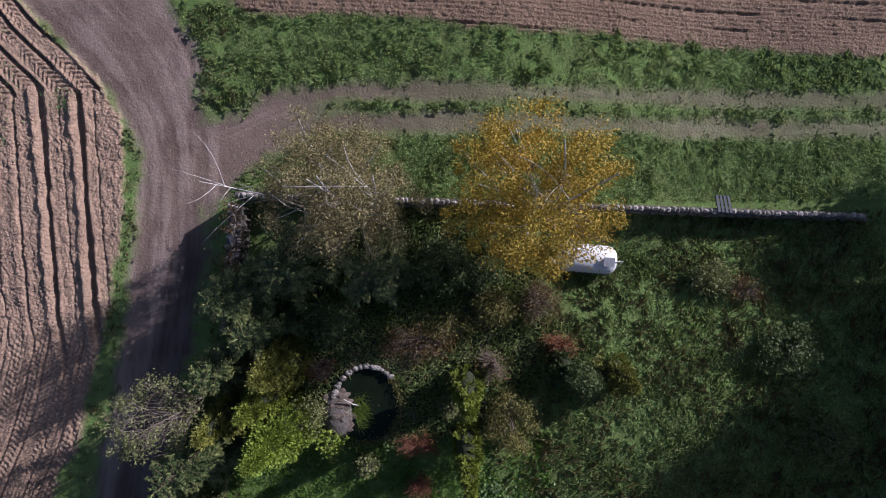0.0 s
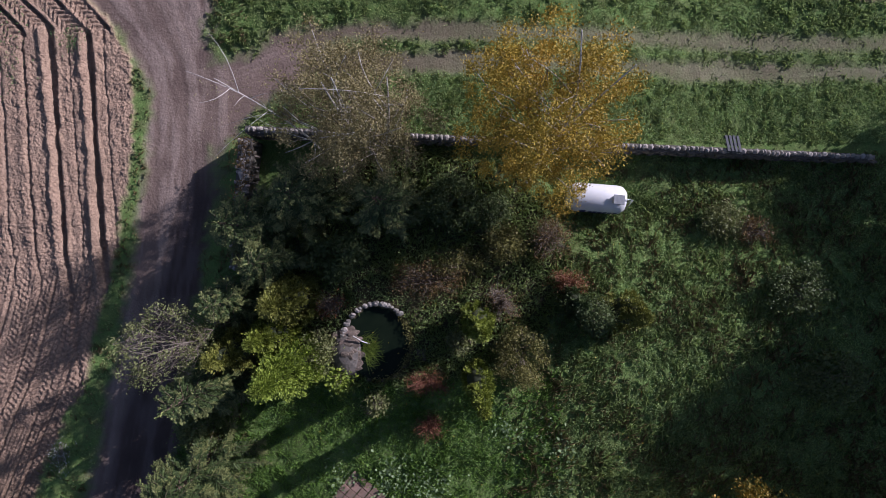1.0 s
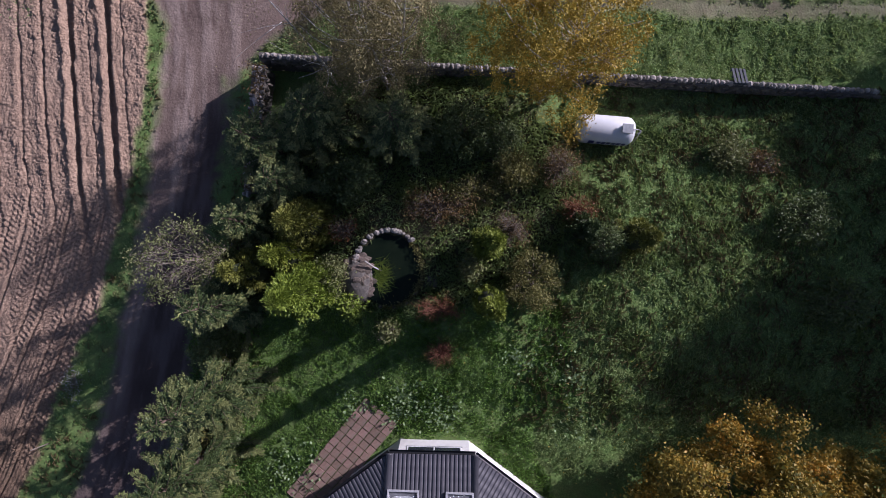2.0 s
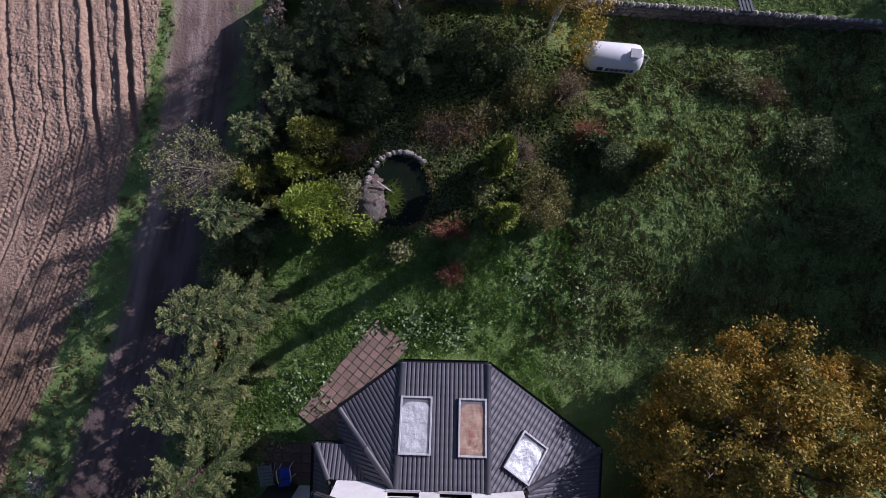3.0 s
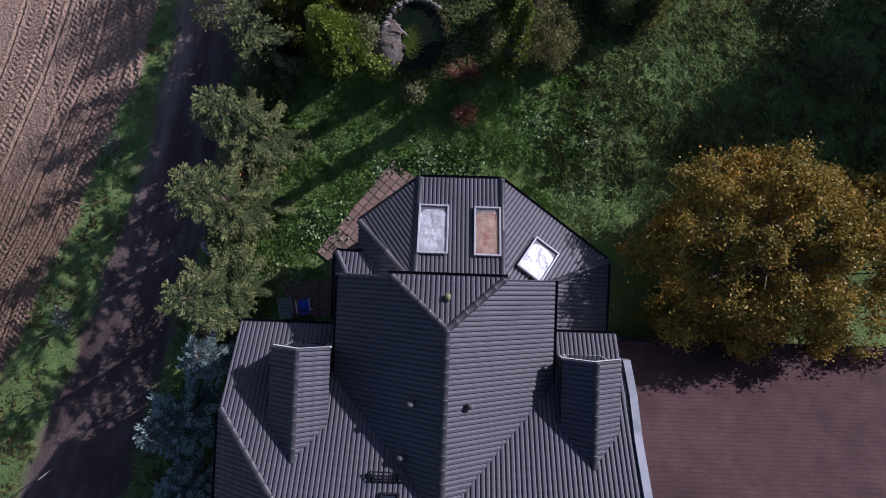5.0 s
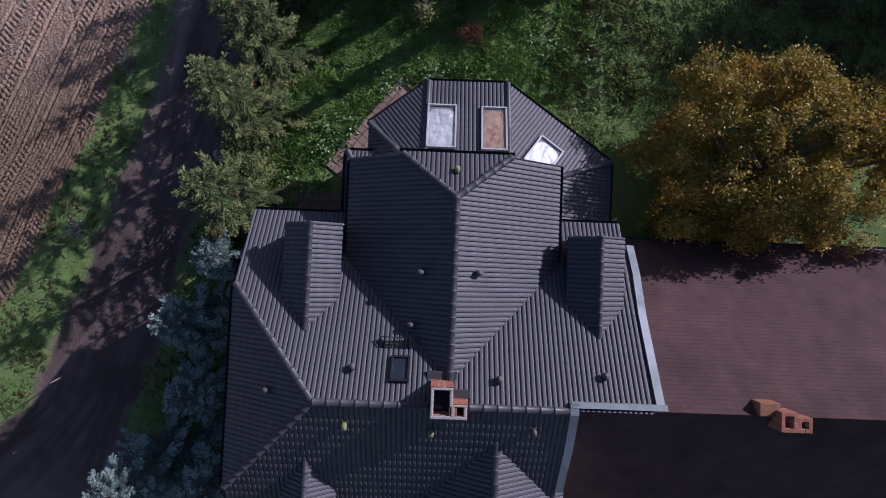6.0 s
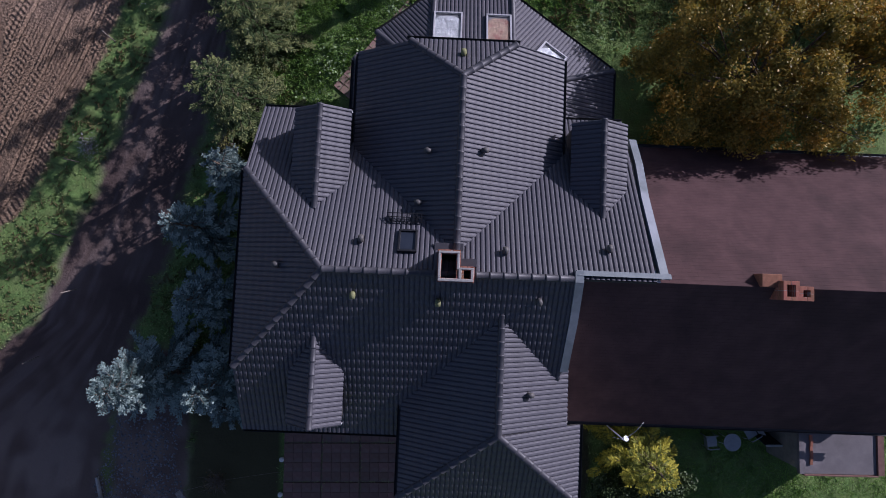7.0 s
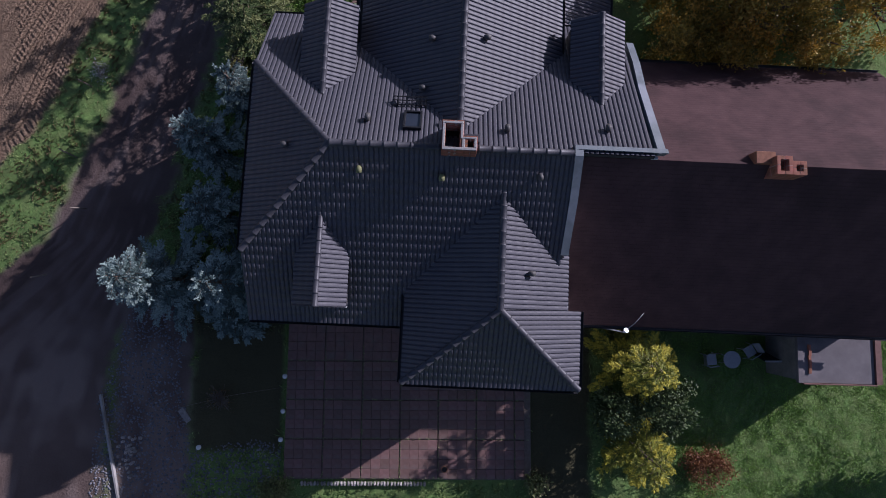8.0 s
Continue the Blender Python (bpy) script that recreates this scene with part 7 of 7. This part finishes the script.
def paver_mesh(w, l, mat, name="paver"):
    key = (w, l, mat.name)
    if key not in PAVER:
        bm = boxed((-w / 2, -l / 2, -0.06), (w / 2, l / 2, 0.0), 0.008)
        me = bpy.data.meshes.new(name)
        bm.to_mesh(me)
        bm.free()
        me.materials.append(mat)
        PAVER[key] = me
    return PAVER[key]


def paved(name, label, origin, turn, nu, nv, size, mat, seed, keep=lambda x, y: True, gap=0.032, lift=0.05, level=None):
    rng = random.Random(seed)
    p = tagged(empty(name), label, "paving", kind="structure")
    ct, st = math.cos(radians(turn)), math.sin(radians(turn))
    me = paver_mesh(size - gap, size - gap, mat)
    done = 0
    for i in range(nu):
        for j in range(nv):
            u, v = (i + 0.5) * size, (j + 0.5) * size
            x, y = origin[0] + u * ct - v * st, origin[1] + u * st + v * ct
            if keep(x, y):
                ob = new("paver", me)
                ob.parent = p
                z = (on_ground(x, y) if level is None else level) + lift
                ob.matrix_basis = pose(x, y, z + rng.uniform(-0.006, 0.006), rng.uniform(-1.5, 1.5), rng.uniform(-1.5, 1.5), turn + rng.uniform(-3.5, 3.5))
                done += 1
    return p


def bay_clear(x, y):
    hx, hy = x + 2.0, y + 25.6
    u, v = hx * 0.99939 - hy * 0.0349, hx * 0.0349 + hy * 0.99939
    return not ((v >= 7.9) and (v < 11.5) and (abs(u - 0.2) < 1.3 + (11.6 - v) * 0.9) or (-3.6 < u < 3.0 and v < 8) or (v < 5.7))


paved("garden_path", "worn reddish square slabs with grassy joints", (-6.45, -17.84), 50.0, 15, 5, 0.36, M_PATH, 1, bay_clear, gap=0.03)
paved("terrace", "shaded reddish slabs of the small terrace", (-9.4, -20.0), -2.0, 8, 5, 0.42, M_PAVER, 2, bay_clear)

M_PAVERDUST = material("reddish_joint_sand", (0.13, 0.10, 0.08), (0.20, 0.16, 0.13), 8.0, 0.95)
# patio south of the house: red slabs in panels between pale joint bands
base = tagged(empty("patio"), "red concrete patio slabs in panels with weedy joints", "paving", kind="structure")
part("bedding", boxed((-9.85, -38.55, -0.75), (1.4, -31.2, -0.27), 0.01), M_PAVERDUST, base)
rng = random.Random(12)
sl = paver_mesh(0.419, 0.419, M_PAVER)
rest = []
for j in range(18):
    for i in range(26):
        x = -9.62 + i * 0.425 + (i // 4) * 0.05
        y = -38.28 + j * 0.425 + (j // 4) * 0.05
        if x < 1.2 and y < -31.2:
            m = pose(x, y, -0.21 + rng.uniform(-0.005, 0.005), rng.uniform(-0.6, 0.6), rng.uniform(-0.6, 0.6), rng.uniform(-0.7, 0.7))
            if len(base.children) < 300:
                ob = new("paver", sl)
                ob.parent = base
                ob.matrix_basis = m
            else:
                rest.append(m)
slab_v = np.array([v.co[:] for v in sl.vertices])
slab_f = [tuple(q.vertices) for q in sl.polygons]
far_slabs = bpy.data.meshes.new("far_pavers")
far_slabs.from_pydata([tuple(m @ Vector(v)) for m in rest for v in slab_v], [], [tuple(len(slab_v) * k + q for q in f) for k in range(len(rest)) for f in slab_f])
tagged(part("far_pavers", far_slabs, M_PAVER, base), kind="stuff")
edge = tagged(empty("patio_kerb"), "row of pale rounded kerb stones along the patio", "kerb", kind="structure")
for k in range(38):
    put_stone(edge, (-9.0 + k * 0.15 + rng.uniform(-0.02, 0.02), -38.72, -0.22), (0.14, 0.24, 0.2), rng, "kerb_stone")
joint = np.random.RandomState(5)
px = np.concatenate([joint.rand(900) * 11 - 9.7, np.repeat(-9.84 + np.arange(7) * 1.75, 130) + joint.normal(size=910) * 0.03])
py = np.concatenate([np.repeat(-38.5 + np.arange(4) * 1.75, 225) + joint.normal(size=900) * 0.03, -38.5 + joint.rand(910) * 6])
pv = np.stack([px, py, np.full(len(px), -0.2)], 1)
tagged(new("joint_weeds", mesh_np("joint_weeds", *leaf_quads(pv, 0.05, joint, 0.4), L_GRASS)), "moss and weeds in the patio joints", "weeds", kind="stuff")

# cobbled yard by the road
yard = np.random.RandomState(6)
n = 9000
cx, cy = -18.6 + yard.rand(n) * 9.4, -41 + yard.rand(n) * 10
strip_w = smooth01((cx + 17.9 + 1.2 * (fbm(cx, cy, 0.5, 81) - 0.5) - 0.22 * (cy + 32)) / 0.5) * smooth01((-14.7 - cx + 1.0 * (fbm(cx, cy, 0.6, 82) - 0.5) - 0.1 * (cy + 32)) / 0.5)
bend_w = smooth01((-36.9 - cy + 0.9 * (fbm(cx, cy, 0.6, 83) - 0.5)) / 0.4) * smooth01((cy + 39.2 + 0.35 * (-10 - cx) + 0.8 * (fbm(cx, cy, 0.7, 84) - 0.5)) / 0.4) * smooth01((cx + 16.5) / 0.5) * smooth01((-9.95 - cx) / 0.1)
lies = np.maximum(strip_w, bend_w) > 0.3 + 0.5 * yard.rand(n)
cx, cy = cx[lies], cy[lies]
n = len(cx)
cz = height(cx, cy)
ico = bmesh.new()
bmesh.ops.create_icosphere(ico, subdivisions=1, radius=1.0)
iv = np.array([v.co[:] for v in ico.verts])
iF = np.array([[v.index for v in f.verts] for f in ico.faces])
ico.free()
sz = 0.025 + 0.045 * yard.rand(n) ** 2
V = iv[None] * np.stack([sz, sz * (0.7 + 0.4 * yard.rand(n)), sz * 0.45], 1)[:, None, :] + np.stack([cx, cy, cz + 0.01], 1)[:, None, :]
F = (iF[None] + (np.arange(n) * len(iv))[:, None, None]).reshape(-1, 3)
M_COBBLE = material("grey_cobbles", (0.11, 0.11, 0.12), (0.23, 0.225, 0.235), 5.0, 0.85, 0.0, 0.004, 60.0, vary=0.3, per="island")
tagged(new("cobbles", mesh_np("cobbles", V.reshape(-1, 3), F, M_COBBLE)), "scattered grey cobbles bedded in the yard", "cobbles", kind="stuff")
heap = tagged(empty("stone_heap"), "small heap of pale stones beside the road", "stones")
for k in range(40):
    x, y = -16.9 + rng.gauss(0, 0.24), -37.6 + rng.gauss(0, 0.55)
    put_stone(heap, (x, y, on_ground(x, y) + 0.06), (0.18 * rng.uniform(0.7, 1.3), 0.15, 0.13), rng)


# ---- furniture and small fixtures ----
def plastic_chair(x, y, z, yaw, mat, label, seat_mat=None):
    c = tagged(empty("garden_chair", pose(x, y, z, 0, 0, yaw)), label, "chair")
    part("seat", boxed((-0.24, -0.24, 0.41), (0.24, 0.24, 0.445), 0.012), seat_mat or mat, c)
    part("backrest", boxed((-0.24, 0.22, 0.45), (0.24, 0.26, 0.86), 0.012, pose(0, 0, 0, -10)), seat_mat or mat, c)
    for sx in (-1, 1):
        for sy in (-1, 1):
            bm = bmesh.new()
            tube(bm, [(sx * 0.27, sy * 0.27, 0.0), (sx * 0.23, sy * 0.22, 0.42)], [0.018, 0.022], 6)
            part("leg", bm, mat, c)
        bm = bmesh.new()
        tube(bm, [(sx * 0.26, -0.24, 0.42), (sx * 0.29, -0.22, 0.64), (sx * 0.29, 0.2, 0.66), (sx * 0.25, 0.3, 0.7)], [0.02, 0.024, 0.024, 0.02], 6)
        part("armrest", bm, mat, c)
    return c


tz = on_ground(-8.3, -19.2) + 0.05
plastic_chair(-8.25, -19.05, tz, -170, M_WHITEPLASTIC, "white plastic garden chair with a blue seat on the terrace", M_BLUE)
M_LOUNGE = material("grey_green_webbing", (0.16, 0.20, 0.19), (0.26, 0.31, 0.29), 9.0, 0.8)
lounge = tagged(empty("deck_chair", pose(-9.1, -19.15, tz, 0, 0, 5)), "folding deck chair with grey-green webbing", "chair")
for k in range(6):
    part("strap", boxed((-0.27, -0.5 + k * 0.16, 0.3 + 0.035 * k), (0.27, -0.38 + k * 0.16, 0.312 + 0.035 * k), 0.004), M_LOUNGE, lounge)
for sx in (-0.29, 0.29):
    bm = bmesh.new()
    tube(bm, [(sx, -0.55, 0.28), (sx, 0.5, 0.51)], 0.013, 6)
    tube(bm, [(sx, -0.35, 0.0), (sx, 0.25, 0.45)], 0.013, 6)
    tube(bm, [(sx, 0.35, 0.0), (sx, -0.2, 0.36)], 0.013, 6)
    part("side_frame", bm, M_GREYMETAL, lounge)

gz = on_ground(10.5, -33.0)
tbl = tagged(empty("garden_table", pose(10.47, -33.0, gz)), "round weathered white plastic garden table, greyed for its shade", "table")
bm = bmesh.new()
tube(bm, [(0, 0, 0.70), (0, 0, 0.712), (0, 0, 0.735)], [0.36, 0.39, 0.39], 28)
part("tabletop", bm, M_DULLPLASTIC, tbl)
for k in range(4):
    a = math.pi / 4 + k * math.pi / 2
    bm = bmesh.new()
    tube(bm, [(math.cos(a) * 0.3, math.sin(a) * 0.3, 0), (math.cos(a) * 0.2, math.sin(a) * 0.2, 0.7)], 0.022, 6)
    part("leg", bm, M_WHITEPLASTIC, tbl)
plastic_chair(11.5, -32.65, on_ground(11.5, -32.65), -60, M_DULLPLASTIC, "weathered white plastic chair by the round table, greyed for its shade")
plastic_chair(9.7, -33.05, on_ground(9.7, -33.05), 95, M_DULLPLASTIC, "weathered white plastic chair by the round table, greyed for its shade")


# flat-roofed brick shed against the neighbour's house
def shed():
    g = -0.6
    s = tagged(empty("shed", pose(14.0, -32.75, g, 0, 0, -1.2)), "low brick shed with a flat grey felt roof", "shed")
    W, D, Hh = 1.5, 0.95, 2.65
    M_FELT = material("grey_roofing_felt", (0.13, 0.118, 0.118), (0.18, 0.163, 0.163), 2.0, 0.9, 0.0, 0.003, 80.0, stain=(0.24, 0.21, 0.21))
    part("wall", boxed((-W, -D, 0), (W, D + 0.4, Hh - 0.12)), M_OLDWALL, s)
    part("roof", boxed((-W - 0.02, -D - 0.06, Hh - 0.115), (W + 0.02, D + 0.4, Hh - 0.02), 0.01), M_FELT, s)
    M_RED = material("red_brown_steel", (0.13, 0.06, 0.045), (0.2, 0.1, 0.08), 6.0, 0.7)
    part("roof_edge", boxed((-W - 0.06, -D - 0.12, Hh - 0.12), (W + 0.06, -D - 0.07, Hh + 0.06), 0.006), M_RED, s, "red-brown roof edge")
    part("roof_edge", boxed((W + 0.03, -D - 0.06, Hh - 0.12), (W + 0.3, D + 0.4, Hh + 0.05), 0.006), M_RED, s, "red-brown roof edge")
    part("roof_edge", boxed((-W - 0.25, -D - 0.06, Hh - 0.12), (-W - 0.03, D + 0.4, Hh + 0.03), 0.006), M_FELT, s, "felted roof edge")
    for k in range(5):
        ob = new("brick", brick_mesh())
        ob.parent = s
        ob.matrix_basis = pose(-W + 0.25 + 0.02 * (k % 2), -0.5 + k * 0.24, Hh + 0.015, 0, 0, 86 + 5 * (k % 3))


shed()
box = tagged(empty("cold_frame", pose(12.2, -32.7, -0.55, 14)), "leaning grey glazed panel beside the shed", "panel")
part("panel", boxed((-0.45, -0.02, 0), (0.3, 0.03, 1.3), 0.005), M_GLASSDARK, box)
part("edge_bar", boxed((-0.45, -0.03, 1.302), (0.3, 0.04, 1.36), 0.005), M_FRAME, box)


def globe_lamp(x, y, h):
    g = on_ground(x, y)
    l = tagged(empty("globe_lamp", pose(x, y, g)), "small garden lamp with a white globe on a post", "lamp", "globe lamps")
    bm = bmesh.new()
    tube(bm, [(0, 0, -0.05), (0, 0, h - 0.1)], [0.03, 0.025], 8)
    part("post", bm, M_GUTTER, l)
    bm = bmesh.new()
    bmesh.ops.create_uvsphere(bm, u_segments=18, v_segments=12, radius=0.11, matrix=pose(0, 0, h))
    for f in bm.faces:
        f.smooth = True
    part("globe", bm, M_WHITEPLASTIC, l)
    bm = bmesh.new()
    tube(bm, [(0, 0, h - 0.13), (0, 0, h - 0.095)], [0.06, 0.07], 10)
    part("collar", bm, M_GUTTER, l)


for x, y in ((-9.87, -33.95), (-9.9, -35.5), (-9.95, -36.75), (-13.6, -37.1)):
    globe_lamp(x, y, 0.35)

# satellite dish on a pole behind the house
g = on_ground(3.9, -31.5)
dish = tagged(empty("satellite_dish", pose(3.92, -31.5, 0)), "small white satellite dish on a tall pole", "dish")
bm = bmesh.new()
tube(bm, [(0, 0, g), (0, 0, 4.75)], 0.025, 8)
part("pole", bm, M_GREYMETAL, dish)
bm = bmesh.new()
tube(bm, [(0, 0, 4.7), (0.03, 0.04, 4.76), (0.06, 0.08, 4.84)], [0.03, 0.075, 0.1], 16)
part("bowl", bm, M_WHITEPLASTIC, dish)
bm = bmesh.new()
tube(bm, [(0.05, 0.06, 4.8), (0.35, 0.35, 4.95), (0.65, 0.7, 5.0)], [0.012, 0.01, 0.006], 5)
tube(bm, [(-0.02, 0, 4.75), (-0.45, 0.12, 4.8)], [0.01, 0.006], 5)
part("antenna_rod", bm, M_GREYMETAL, dish)


# posts and wire of the fence along the field, cable over the bed
def fence_post(x, y, h, lean):
    g = on_ground(x, y)
    p = tagged(empty("fence_post", pose(x, y, g, lean, lean * 0.5)), "thin rusty fence post on the verge", "post", "fence posts")
    bm = bmesh.new()
    tube(bm, [(0, 0, -0.15), (0, 0, h)], [0.03, 0.025], 6)
    part("post", bm, M_TWIG, p)


for x, y, h, l in ((-19.45, -26.3, 1.1, 8), (-20.0, -23.9, 1.1, -5), (-19.6, -20.4, 1.0, 4), (-21.2, -29.4, 1.0, 10), (-18.2, -14.6, 0.9, -4)):
    fence_post(x, y, h, l)
bm = bmesh.new()
tube(bm, [(-14.4, -35.3, 0.25), (-12.2, -34.8, 0.05), (-9.9, -34.4, 0.25)], 0.008, 4)
tagged(part("cable", bm, M_TWIG), "thin cable strung across the garden bed", "cable")
tagged(part("plank", boxed((-0.14, -0.35, 0), (0.14, 0.35, 0.05), 0.01, pose(-14.5, -35.8, on_ground(-14.5, -35.8) + 0.02, 0, 0, 38)), M_PALLET), "pale board lying in the garden bed", "board")
tagged(part("kerb", boxed((-0.05, -2.6, -0.1), (0.05, 2.6, 0.12), 0.01, pose(-17.75, -37.4, on_ground(-17.75, -37.4), 0, 0, 14)), M_CONCRETE), "thin concrete kerb at the road's edge", "kerb", kind="structure")
wheel = tagged(empty("clay_pot", pose(-2.55, -38.0, -0.21)), "small clay pot on the patio", "pot")
bm = bmesh.new()
tube(bm, [(0, 0, 0), (0, 0, 0.2), (0, 0, 0.24)], [0.09, 0.13, 0.15], 14)
part("pot_body", bm, M_BRICK, wheel)
bm = bmesh.new()
tube(bm, [(0, 0, 0.241), (0, 0, 0.245)], [0.12, 0.12], 14)
part("soil", bm, M_SOOT, wheel)
M_ORANGEBOARD = material("weathered_orange_board", (0.30, 0.13, 0.06), (0.52, 0.27, 0.14), 8.0, 0.8, 0.0, 0.004, 50.0)
boards = tagged(empty("board_stack", pose(-11.05, -13.12, 1.4, 0, 0, 8)), "sun-bleached orange boards lying on the drive wall", "boards")
for k in range(3):
    part("board", boxed((-0.2 + k * 0.14, -0.45, 0.0), (-0.08 + k * 0.14, 0.45, 0.03), 0.005, pose(0, 0.03 * k, 0.02 * k, 0, 0, 3 * k - 3)), M_ORANGEBOARD, boards)
M_TARP = material("light_blue_tarpaulin", (0.20, 0.42, 0.52), (0.34, 0.58, 0.66), 5.0, 0.5, 0.0, 0.02, 9.0)
tarp = bmesh.new()
add_box(tarp, (-0.35, -0.35, 0.0), (0.35, 0.35, 0.75), 0.12)
add_box(tarp, (-0.3, -0.3, 0.75), (0.28, 0.3, 0.86), 0.05)
tagged(part("covered_stack", tarp, M_TARP), "stack under a light blue tarpaulin beside the shed", "stack").matrix_basis = pose(16.45, -32.6, on_ground(16.45, -32.6) - 0.03)
pile = tagged(empty("wall_boulders"), "pale sunlit boulders on the drive wall", "stones")
for x, y in ((-11.85, -13.94), (-12.19, -16.61)):
    for k in range(4):
        put_stone(pile, (x + rng.uniform(-0.2, 0.2), y + rng.uniform(-0.35, 0.35), 1.38), (0.3 * rng.uniform(0.7, 1.2), 0.3, 0.26), rng)
